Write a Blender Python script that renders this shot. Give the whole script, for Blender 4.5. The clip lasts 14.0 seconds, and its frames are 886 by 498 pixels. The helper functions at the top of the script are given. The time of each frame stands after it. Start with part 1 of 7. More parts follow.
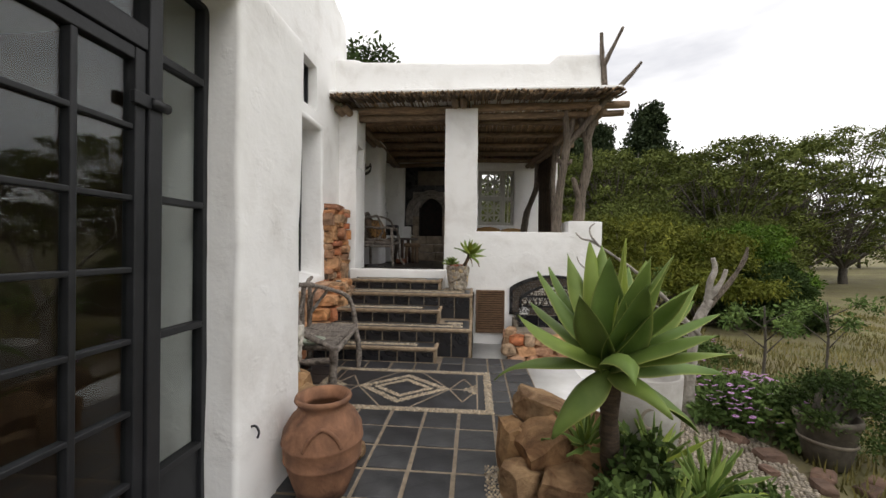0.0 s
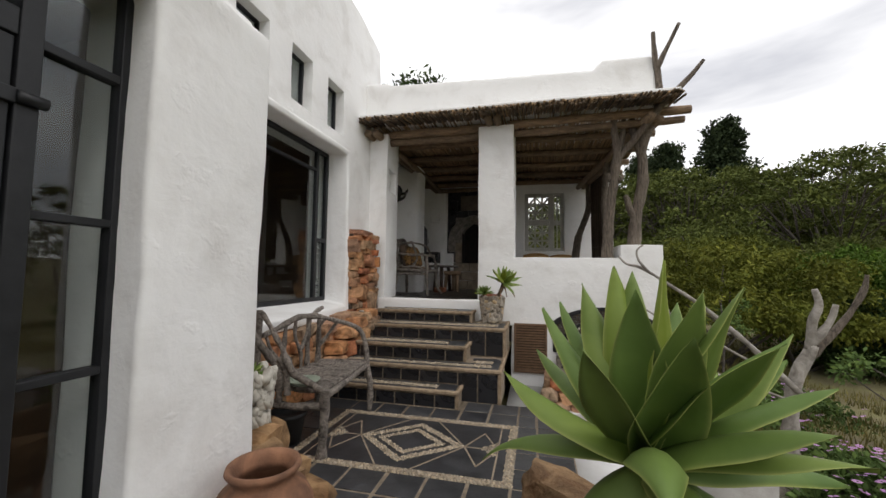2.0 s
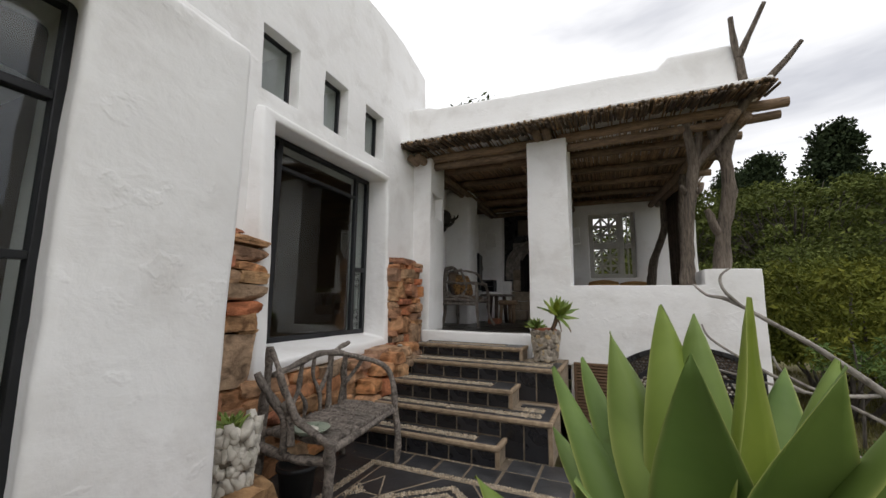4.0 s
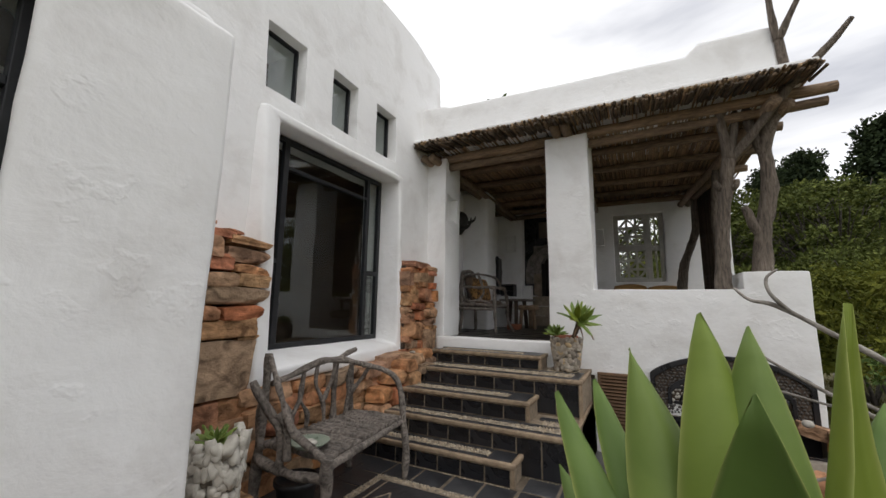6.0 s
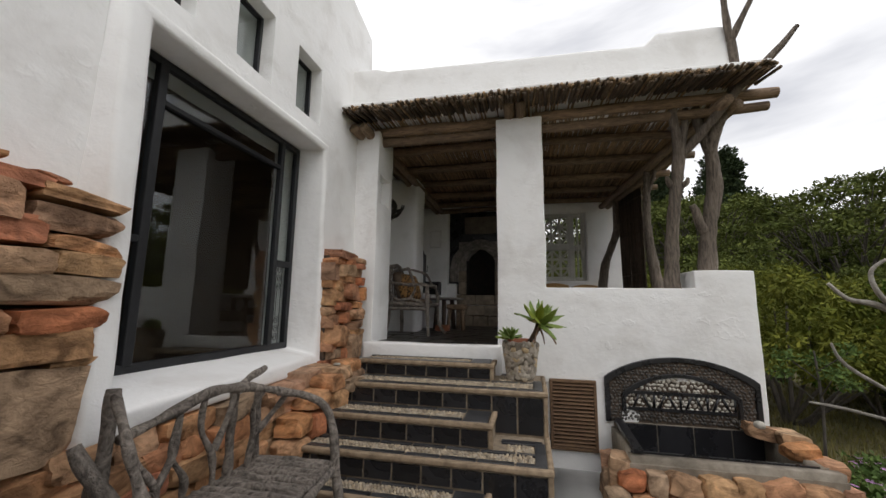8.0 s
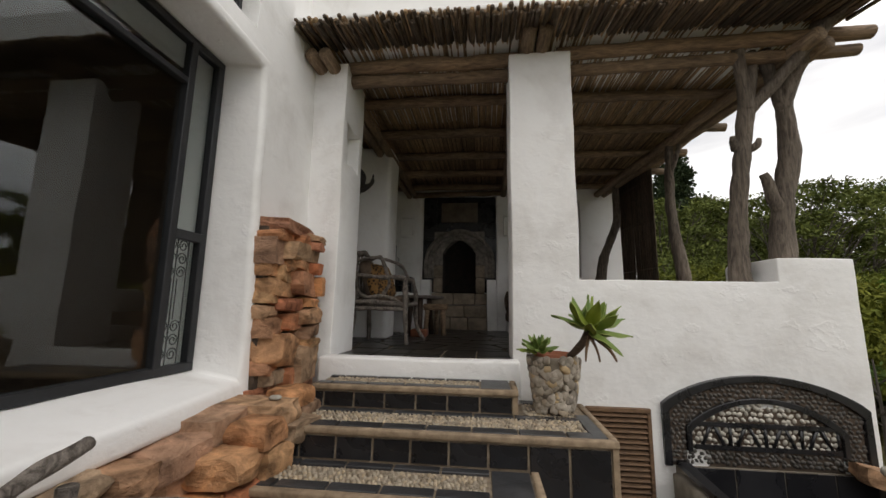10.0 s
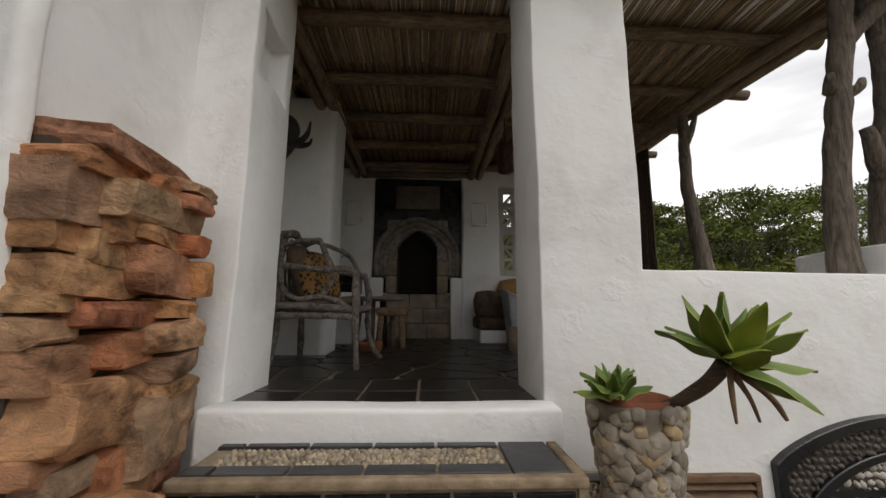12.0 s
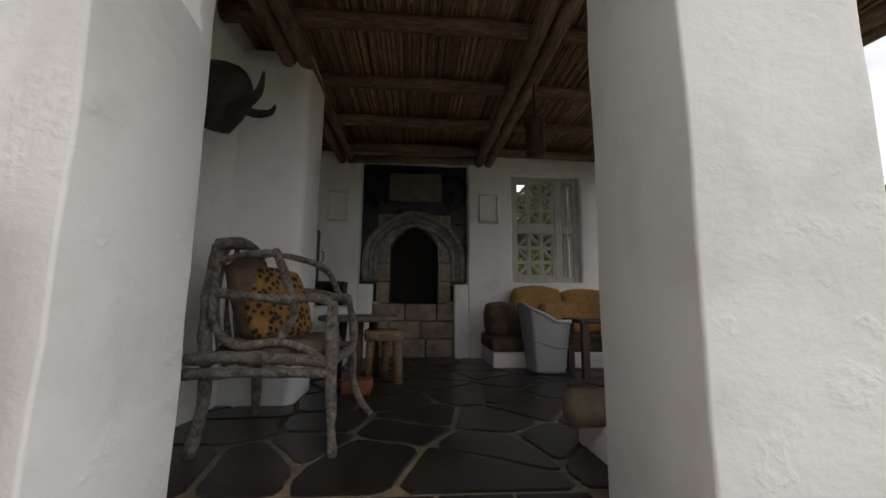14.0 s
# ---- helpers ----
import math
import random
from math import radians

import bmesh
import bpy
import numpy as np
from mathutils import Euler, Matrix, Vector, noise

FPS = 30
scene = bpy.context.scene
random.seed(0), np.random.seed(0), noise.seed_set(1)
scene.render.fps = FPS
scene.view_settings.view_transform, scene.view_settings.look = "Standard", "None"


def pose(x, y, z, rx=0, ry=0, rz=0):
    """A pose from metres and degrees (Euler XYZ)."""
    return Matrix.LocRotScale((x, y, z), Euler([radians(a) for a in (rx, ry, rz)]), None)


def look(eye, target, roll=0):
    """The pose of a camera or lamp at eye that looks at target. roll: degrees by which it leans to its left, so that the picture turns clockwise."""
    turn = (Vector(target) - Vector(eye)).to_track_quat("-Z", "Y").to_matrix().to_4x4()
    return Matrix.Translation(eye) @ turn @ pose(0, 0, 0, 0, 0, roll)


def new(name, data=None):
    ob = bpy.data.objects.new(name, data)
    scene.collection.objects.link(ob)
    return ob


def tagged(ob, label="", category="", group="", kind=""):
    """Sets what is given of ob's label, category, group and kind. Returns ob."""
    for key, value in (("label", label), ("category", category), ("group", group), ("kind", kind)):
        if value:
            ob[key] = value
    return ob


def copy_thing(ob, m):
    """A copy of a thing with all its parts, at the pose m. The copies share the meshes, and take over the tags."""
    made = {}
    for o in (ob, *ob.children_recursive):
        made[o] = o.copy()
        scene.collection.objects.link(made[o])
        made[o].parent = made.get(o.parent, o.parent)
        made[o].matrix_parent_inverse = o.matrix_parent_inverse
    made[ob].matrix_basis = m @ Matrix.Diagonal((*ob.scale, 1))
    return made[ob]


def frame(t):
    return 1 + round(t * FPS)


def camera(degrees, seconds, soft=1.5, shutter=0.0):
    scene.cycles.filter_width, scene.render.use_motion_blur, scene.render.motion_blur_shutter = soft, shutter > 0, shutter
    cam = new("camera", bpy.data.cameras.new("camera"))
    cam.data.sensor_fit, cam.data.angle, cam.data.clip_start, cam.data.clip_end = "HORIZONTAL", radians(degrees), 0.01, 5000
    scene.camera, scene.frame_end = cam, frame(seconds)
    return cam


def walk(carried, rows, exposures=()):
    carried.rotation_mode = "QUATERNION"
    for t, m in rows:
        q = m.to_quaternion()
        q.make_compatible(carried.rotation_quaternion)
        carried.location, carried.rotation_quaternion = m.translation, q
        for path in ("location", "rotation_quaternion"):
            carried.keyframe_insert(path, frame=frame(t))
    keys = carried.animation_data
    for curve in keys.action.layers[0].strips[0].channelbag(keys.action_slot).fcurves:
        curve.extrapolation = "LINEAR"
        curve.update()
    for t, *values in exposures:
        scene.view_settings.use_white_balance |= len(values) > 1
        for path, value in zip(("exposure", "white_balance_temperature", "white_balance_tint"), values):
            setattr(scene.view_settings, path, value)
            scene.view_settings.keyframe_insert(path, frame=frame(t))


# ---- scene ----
cam = camera(98.6, 14.0)
PATH = [
    (0, (0.018, -0.062, 1.287), (-0.145, 1.931, 1.277), 0.7),
    (0.5, (0.067, 0.077, 1.294), (-0.169, 2.063, 1.298), 0.7),
    (1, (0.13, 0.222, 1.297), (-0.188, 2.196, 1.342), 0.8),
    (1.5, (0.23, 0.332, 1.29), (-0.159, 2.292, 1.383), 0.7),
    (2, (0.322, 0.467, 1.288), (-0.141, 2.408, 1.421), 0.7),
    (2.5, (0.39, 0.603, 1.28), (-0.164, 2.517, 1.461), 0.7),
    (3, (0.43, 0.738, 1.299), (-0.219, 2.616, 1.529), 0.7),
    (5.5, (0.549, 1.154, 1.332), (-0.347, 2.917, 1.625), 0.7),
    (6, (0.51, 1.18, 1.329), (-0.392, 2.941, 1.625), 0.8),
    (6.5, (0.358, 1.218, 1.332), (-0.471, 3.014, 1.627), 0.9),
    (7, (0.193, 1.339, 1.326), (-0.484, 3.197, 1.622), 0.8),
    (7.5, (0.046, 1.528, 1.324), (-0.498, 3.429, 1.622), 0.8),
    (8, (-0.125, 1.758, 1.335), (-0.561, 3.687, 1.631), 0.7),
    (10.5, (-0.759, 3.21, 1.314), (-0.912, 5.18, 1.62), 0.7),
    (11, (-0.856, 3.52, 1.323), (-0.915, 5.495, 1.632), 0.5),
    (11.5, (-0.95, 3.808, 1.327), (-0.918, 5.783, 1.638), 0.6),
    (12, (-0.99, 4.096, 1.34), (-0.908, 6.069, 1.657), 0.4),
    (12.5, (-1.0, 4.34, 1.391), (-0.902, 6.311, 1.714), 0.5),
    (13, (-0.997, 4.585, 1.505), (-0.902, 6.558, 1.821), 0.4),
    (13.5, (-1.071, 4.831, 1.577), (-0.949, 6.803, 1.889), 0.5),
    (14, (-1.111, 5.037, 1.629), (-0.975, 7.015, 1.894), 0.5),
]
walk(cam, [(t, look(eye, target, roll)) for t, eye, target, roll in PATH],
     [(0.0, 0.40, 6850, 10), (2.5, 0.15, 6700, 10), (7.0, 0.06, 6600, 10), (10.5, 0.20, 6950, 10), (12.5, 0.18, 6900, 10), (13.3, 0.16, 6800, 10), (14.0, 0.42, 6750, 10)])

# ---- world and light: an overcast day ----
world = bpy.data.worlds.new("world")
scene.world = world
world.use_nodes = True
wn, wl = world.node_tree.nodes, world.node_tree.links
wn.clear()
w_out = wn.new("ShaderNodeOutputWorld")
w_bg = wn.new("ShaderNodeBackground")
w_sky = wn.new("ShaderNodeTexSky")
w_sky.sky_type, w_sky.sun_disc = "NISHITA", False
w_sky.sun_elevation, w_sky.sun_rotation = radians(55), radians(100)
w_dim = wn.new("ShaderNodeMix")
w_dim.data_type, w_dim.blend_type = "RGBA", "MULTIPLY"
w_dim.inputs[0].default_value = 1.0
w_dim.inputs[7].default_value = (0.1, 0.1, 0.1, 1)
w_co = wn.new("ShaderNodeTexCoord")
w_map = wn.new("ShaderNodeMapping")
w_map.inputs["Scale"].default_value = (1.0, 1.0, 4.5)
w_noise = wn.new("ShaderNodeTexNoise")
w_noise.inputs["Scale"].default_value, w_noise.inputs["Detail"].default_value = 1.4, 6
w_noise.inputs["Roughness"].default_value, w_noise.inputs["Distortion"].default_value = 0.5, 0.3
w_ramp = wn.new("ShaderNodeValToRGB")
w_ramp.color_ramp.elements[0].position, w_ramp.color_ramp.elements[0].color = 0.36, (0.42, 0.43, 0.465, 1)
w_ramp.color_ramp.elements[1].position, w_ramp.color_ramp.elements[1].color = 0.60, (0.80, 0.805, 0.82, 1)
w_mix = wn.new("ShaderNodeMix")
w_mix.data_type = "RGBA"
w_mix.inputs[0].default_value = 0.93
wl.new(w_co.outputs["Generated"], w_map.inputs["Vector"])
wl.new(w_map.outputs["Vector"], w_noise.inputs["Vector"])
wl.new(w_noise.outputs["Fac"], w_ramp.inputs["Fac"])
wl.new(w_sky.outputs["Color"], w_dim.inputs[6])
wl.new(w_dim.outputs[2], w_mix.inputs[6])
wl.new(w_ramp.outputs["Color"], w_mix.inputs[7])
# an overcast sky is dimmer towards the horizon
w_sep = wn.new("ShaderNodeSeparateXYZ")
w_grad = wn.new("ShaderNodeMapRange")
w_grad.inputs["From Min"].default_value, w_grad.inputs["From Max"].default_value = 0.0, 0.9
w_grad.inputs["To Min"].default_value, w_grad.inputs["To Max"].default_value = 1.0, 1.28
wl.new(w_co.outputs["Generated"], w_sep.inputs[0])
wl.new(w_sep.outputs["Z"], w_grad.inputs["Value"])
w_shade = wn.new("ShaderNodeMix")
w_shade.data_type, w_shade.blend_type = "RGBA", "MULTIPLY"
w_shade.inputs[0].default_value = 1.0
wl.new(w_mix.outputs[2], w_shade.inputs[6])
wl.new(w_grad.outputs["Result"], w_shade.inputs[7])
wl.new(w_shade.outputs[2], w_bg.inputs["Color"])
w_bg.inputs["Strength"].default_value = 1.34
wl.new(w_bg.outputs[0], w_out.inputs["Surface"])
sun = new("sun", bpy.data.lights.new("sun", "SUN"))
sun.data.energy, sun.data.angle, sun.data.color = 0.5, radians(30), (1.0, 0.97, 0.93)
sun.matrix_world = look((8, -6, 14), (0, 2, 0))


# ---- materials ----
def ramp_node(nt, stops):
    r = nt.nodes.new("ShaderNodeValToRGB")
    e = r.color_ramp.elements
    while len(e) < len(stops):
        e.new(0.5)
    for k, (p, c) in enumerate(stops):
        e[k].position, e[k].color = p, (*c, 1)
    return r


def mixrgb(nt, a, b, fac, mode="MIX"):
    m = nt.nodes.new("ShaderNodeMix")
    m.data_type, m.blend_type = "RGBA", mode
    for sock, val in ((m.inputs[6], a), (m.inputs[7], b), (m.inputs[0], fac)):
        if isinstance(val, bpy.types.NodeSocket):
            nt.links.new(val, sock)
        elif isinstance(val, tuple):
            sock.default_value = (*val, 1)
        else:
            sock.default_value = val
    return m.outputs[2]


def noise_node(nt, scale, detail=4, rough=0.55, distort=0.0, stretch=None):
    co = nt.nodes.new("ShaderNodeTexCoord")
    n = nt.nodes.new("ShaderNodeTexNoise")
    n.inputs["Scale"].default_value, n.inputs["Detail"].default_value = scale, detail
    n.inputs["Roughness"].default_value, n.inputs["Distortion"].default_value = rough, distort
    if stretch:
        mp = nt.nodes.new("ShaderNodeMapping")
        mp.inputs["Scale"].default_value = stretch
        nt.links.new(co.outputs["Object"], mp.inputs["Vector"])
        nt.links.new(mp.outputs["Vector"], n.inputs["Vector"])
    else:
        nt.links.new(co.outputs["Object"], n.inputs["Vector"])
    return n.outputs["Fac"]


def material(name, dark, light, scale=8.0, rough=0.7, bump=0.2, bump_scale=30.0, metal=0.0, vary="", palette=None,
             stretch=None, big=1.2, big_amount=0.25, distort=0.0, rough_vary=0.12, spec=0.5, bump_dist=0.01):
    """Two tones mixed by a fine noise, shifted by a broad one; vary: 'object' or 'island' picks a tint per piece."""
    m = bpy.data.materials.new(name)
    m.use_nodes = True
    nt = m.node_tree
    p = nt.nodes["Principled BSDF"]
    fine = noise_node(nt, scale, 6, 0.6, distort, stretch)
    col = ramp_node(nt, [(0.32, dark), (0.68, light)])
    nt.links.new(fine, col.inputs["Fac"])
    c = col.outputs["Color"]
    if vary:
        info = nt.nodes.new("ShaderNodeObjectInfo" if vary == "object" else "ShaderNodeNewGeometry")
        rnd = info.outputs["Random" if vary == "object" else "Random Per Island"]
        pal = palette or [(0.0, (0.6, 0.6, 0.6)), (1.0, (1.3, 1.3, 1.3))]
        r = ramp_node(nt, pal)
        nt.links.new(rnd, r.inputs["Fac"])
        c = mixrgb(nt, c, r.outputs["Color"], 1.0, "MULTIPLY")
    broad = noise_node(nt, big, 3, 0.5)
    br = ramp_node(nt, [(0.3, (1 - big_amount,) * 3), (0.7, (1, 1, 1))])
    nt.links.new(broad, br.inputs["Fac"])
    c = mixrgb(nt, c, br.outputs["Color"], 1.0, "MULTIPLY")
    nt.links.new(c, p.inputs["Base Color"])
    rr = nt.nodes.new("ShaderNodeMapRange")
    rr.inputs["To Min"].default_value, rr.inputs["To Max"].default_value = max(0.02, rough - rough_vary), min(1, rough + rough_vary)
    nt.links.new(fine, rr.inputs["Value"])
    nt.links.new(rr.outputs["Result"], p.inputs["Roughness"])
    p.inputs["Metallic"].default_value = metal
    p.inputs["Specular IOR Level"].default_value = spec
    if bump:
        b = nt.nodes.new("ShaderNodeBump")
        b.inputs["Strength"].default_value, b.inputs["Distance"].default_value = bump, bump_dist
        nt.links.new(noise_node(nt, bump_scale, 6, 0.65, distort, stretch), b.inputs["Height"])
        nt.links.new(b.outputs["Normal"], p.inputs["Normal"])
    return m


def plaster_material():
    m = bpy.data.materials.new("white_plaster")
    m.use_nodes = True
    nt = m.node_tree
    p = nt.nodes["Principled BSDF"]
    tone = ramp_node(nt, [(0.25, (0.73, 0.715, 0.695)), (0.5, (0.86, 0.855, 0.845)), (0.8, (0.885, 0.885, 0.88))])
    nt.links.new(noise_node(nt, 2.3, 5, 0.6, 0.4), tone.inputs["Fac"])
    spots = ramp_node(nt, [(0.0, (0.75, 0.73, 0.7)), (0.27, (1, 1, 1))])
    nt.links.new(noise_node(nt, 17, 4, 0.7, 1.0), spots.inputs["Fac"])
    nt.links.new(mixrgb(nt, tone.outputs["Color"], spots.outputs["Color"], 0.35, "MULTIPLY"), p.inputs["Base Color"])
    p.inputs["Roughness"].default_value = 0.85
    p.inputs["Specular IOR Level"].default_value = 0.25
    ridge = ramp_node(nt, [(0.0, (0.25, 0.25, 0.25)), (0.60, (0.4, 0.4, 0.4)), (0.66, (0.85, 0.85, 0.85)), (0.72, (0.6, 0.6, 0.6)), (1.0, (0.7, 0.7, 0.7))])
    nt.links.new(noise_node(nt, 5.2, 4, 0.52, 0.15, (1.0, 1.0, 1.2)), ridge.inputs["Fac"])
    b1 = nt.nodes.new("ShaderNodeBump")
    b1.inputs["Strength"].default_value, b1.inputs["Distance"].default_value = 0.22, 0.024
    nt.links.new(ridge.outputs["Color"], b1.inputs["Height"])
    b2 = nt.nodes.new("ShaderNodeBump")
    b2.inputs["Strength"].default_value, b2.inputs["Distance"].default_value = 0.42, 0.022
    nt.links.new(noise_node(nt, 6, 6, 0.58, 0.2, (1.0, 1.0, 1.2)), b2.inputs["Height"])
    nt.links.new(b1.outputs["Normal"], b2.inputs["Normal"])
    nt.links.new(b2.outputs["Normal"], p.inputs["Normal"])
    return m


def glass_material(name="window_glass", tint=(0.92, 0.95, 0.94)):
    m = bpy.data.materials.new(name)
    m.use_nodes = True
    nt = m.node_tree
    nt.nodes.remove(nt.nodes["Principled BSDF"])
    lw = nt.nodes.new("ShaderNodeLayerWeight")
    lw.inputs["Blend"].default_value = 0.5
    pw = nt.nodes.new("ShaderNodeMath")
    pw.operation, pw.inputs[1].default_value = "POWER", 5.0
    nt.links.new(lw.outputs["Facing"], pw.inputs[0])
    fr = nt.nodes.new("ShaderNodeMapRange")
    fr.inputs["To Min"].default_value, fr.inputs["To Max"].default_value = 0.06, 1.0
    nt.links.new(pw.outputs[0], fr.inputs["Value"])
    tr = nt.nodes.new("ShaderNodeBsdfTransparent")
    tr.inputs["Color"].default_value = (*tint, 1)
    gl = nt.nodes.new("ShaderNodeBsdfGlossy")
    gl.inputs["Roughness"].default_value = 0.01
    mx = nt.nodes.new("ShaderNodeMixShader")
    nt.links.new(fr.outputs[0], mx.inputs[0])
    nt.links.new(tr.outputs[0], mx.inputs[1])
    nt.links.new(gl.outputs[0], mx.inputs[2])
    nt.links.new(mx.outputs[0], nt.nodes["Material Output"].inputs["Surface"])
    return m


STONE_TINTS = [(0.0, (1.2, 0.72, 0.46)), (0.13, (1.22, 0.96, 0.66)), (0.26, (1.24, 0.56, 0.34)), (0.38, (1.18, 1.02, 0.80)), (0.5, (1.05, 0.70, 0.57)), (0.62, (0.95, 0.87, 0.76)),
               (0.74, (1.34, 0.80, 0.44)), (0.84, (1.15, 0.90, 0.70)), (0.93, (1.18, 0.58, 0.42)), (1.0, (0.82, 0.74, 0.66))]
PLASTER = plaster_material()
GLASS = glass_material()
STONE = material("sandstone", (0.17, 0.125, 0.092), (0.70, 0.545, 0.415), 7, 0.88, 0.75, 24, vary="object", palette=STONE_TINTS, big=6, big_amount=0.38, distort=0.9,
                 stretch=(1, 1, 1.5), bump_dist=0.02, spec=0.25)
MORTAR = material("earth_mortar", (0.05, 0.035, 0.025), (0.12, 0.085, 0.06), 12, 0.95, 0.5, 30)
SLATE = material("black_slate", (0.022, 0.023, 0.025), (0.062, 0.062, 0.066), 6, 0.38, 0.35, 14, vary="object", palette=[(0, (0.75, 0.75, 0.78)), (1, (1.35, 1.35, 1.32))],
                 distort=0.5, rough_vary=0.15)
SLATE_STUFF = material("black_slate_field", (0.022, 0.023, 0.025), (0.062, 0.062, 0.066), 6, 0.38, 0.35, 14, vary="island",
                       palette=[(0, (0.75, 0.75, 0.78)), (1, (1.35, 1.35, 1.32))], distort=0.5, rough_vary=0.15)
GLAZED = material("black_glazed_tile", (0.010, 0.010, 0.012), (0.022, 0.022, 0.025), 5, 0.28, 0.12, 12, vary="object", palette=[(0, (0.7, 0.7, 0.7)), (1, (1.3, 1.3, 1.3))])
GROUT = material("sandy_grout", (0.22, 0.17, 0.12), (0.40, 0.32, 0.23), 20, 0.9, 0.4, 60)
NOSING = material("sandy_step_edge", (0.21, 0.15, 0.095), (0.44, 0.33, 0.22), 15, 0.85, 0.4, 45)
PEBBLE = material("cream_pebble", (0.27, 0.225, 0.165), (0.53, 0.46, 0.36), 20, 0.7, 0.1, 60, vary="island", palette=[(0, (0.6, 0.55, 0.5)), (0.5, (1, 1, 1)), (1, (1.25, 1.15, 1.0))])
DARK_PEBBLE = material("dark_pebble", (0.05, 0.045, 0.04), (0.125, 0.112, 0.098), 20, 0.6, 0.15, 60, vary="island")
WHITE_PEBBLE = material("white_pebble", (0.45, 0.42, 0.37), (0.75, 0.72, 0.66), 15, 0.7, 0.15, 40, vary="island", palette=[(0, (0.7, 0.68, 0.64)), (1, (1.1, 1.1, 1.08))])
LOG = material("brown_log", (0.115, 0.074, 0.045), (0.37, 0.26, 0.165), 9, 0.75, 0.5, 26, stretch=(1, 6, 6), big=1.5, big_amount=0.4, distort=0.6, vary="object",
               palette=[(0, (0.75, 0.75, 0.75)), (1, (1.2, 1.15, 1.1))])
LOG_Y = material("brown_log_along", (0.115, 0.074, 0.045), (0.37, 0.26, 0.165), 9, 0.75, 0.5, 26, stretch=(6, 1, 6), big=1.5, big_amount=0.4, distort=0.6)
TRUNK = material("weathered_trunk", (0.08, 0.06, 0.045), (0.33, 0.27, 0.215), 9, 0.85, 0.9, 22, stretch=(6, 6, 0.8), big=2, big_amount=0.45, distort=0.7, bump_dist=0.02)
DRIFT = material("grey_driftwood", (0.09, 0.073, 0.060), (0.47, 0.405, 0.35), 16, 0.88, 1.0, 46, stretch=(1, 1, 1), big=5, big_amount=0.5, distort=2.2, bump_dist=0.02)
REED = material("split_reed", (0.21, 0.14, 0.083), (0.54, 0.385, 0.235), 10, 0.8, 0.4, 40, stretch=(6, 1, 6), vary="island",
                palette=[(0, (0.55, 0.52, 0.5)), (0.5, (0.98, 0.98, 0.98)), (1, (1.4, 1.32, 1.2))], big=1.5, big_amount=0.3)
STEEL = material("black_steel", (0.012, 0.013, 0.015), (0.022, 0.023, 0.026), 12, 0.45, 0.1, 40, spec=0.4)
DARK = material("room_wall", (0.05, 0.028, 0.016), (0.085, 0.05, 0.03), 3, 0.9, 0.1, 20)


# ---- building helpers ----
def thing(name, loc, label, category, group="", kind=""):
    e = new(name)
    e.location = loc
    return tagged(e, label, category, group, kind)


def part(name, bm, mat, parent=None, label="", smooth=True, crease=0):
    """Links a bmesh (in world metres) as one mesh object, under a thing or a part."""
    me = bpy.data.meshes.new(name)
    if smooth:
        for f in bm.faces:
            f.smooth = True
    bm.to_mesh(me)
    bm.free()
    if crease:
        me.set_sharp_from_angle(angle=radians(crease))
    me.materials.append(mat)
    ob = new(name, me)
    if parent:
        ob.parent = parent
        if parent.type == "EMPTY":
            ob.matrix_parent_inverse = Matrix.Translation(-parent.location)
    return tagged(ob, label)


def rounded(ob, width=0.02, segments=2, angle=40):
    b = ob.modifiers.new("bevel", "BEVEL")
    b.width, b.segments, b.limit_method, b.angle_limit = width, segments, "ANGLE", radians(angle)
    return ob


def box(bm, lo, hi):
    r = bmesh.ops.create_cube(bm, size=1.0)
    for v in r["verts"]:
        v.co = Vector([l + (h - l) * (c + 0.5) for l, h, c in zip(lo, hi, v.co)])
    return r["verts"]


def bm_box(lo, hi):
    bm = bmesh.new()
    box(bm, lo, hi)
    return bm


def wobble(bm, amount, scale, seed=0.0):
    for v in bm.verts:
        v.co += Vector(noise.noise_vector(v.co * scale + Vector((seed, seed * 1.7, seed * 0.3)))) * amount


def cuts(lo, hi, marks, step):
    """Sorted values from lo to hi that hold all the marks and leave no gap wider than step."""
    xs = sorted({lo, hi, *[m for m in marks if lo < m < hi]})
    out = [xs[0]]
    for a, b in zip(xs, xs[1:]):
        n = max(1, math.ceil((b - a) / step))
        out += [a + (b - a) * k / n for k in range(1, n + 1)]
    return out


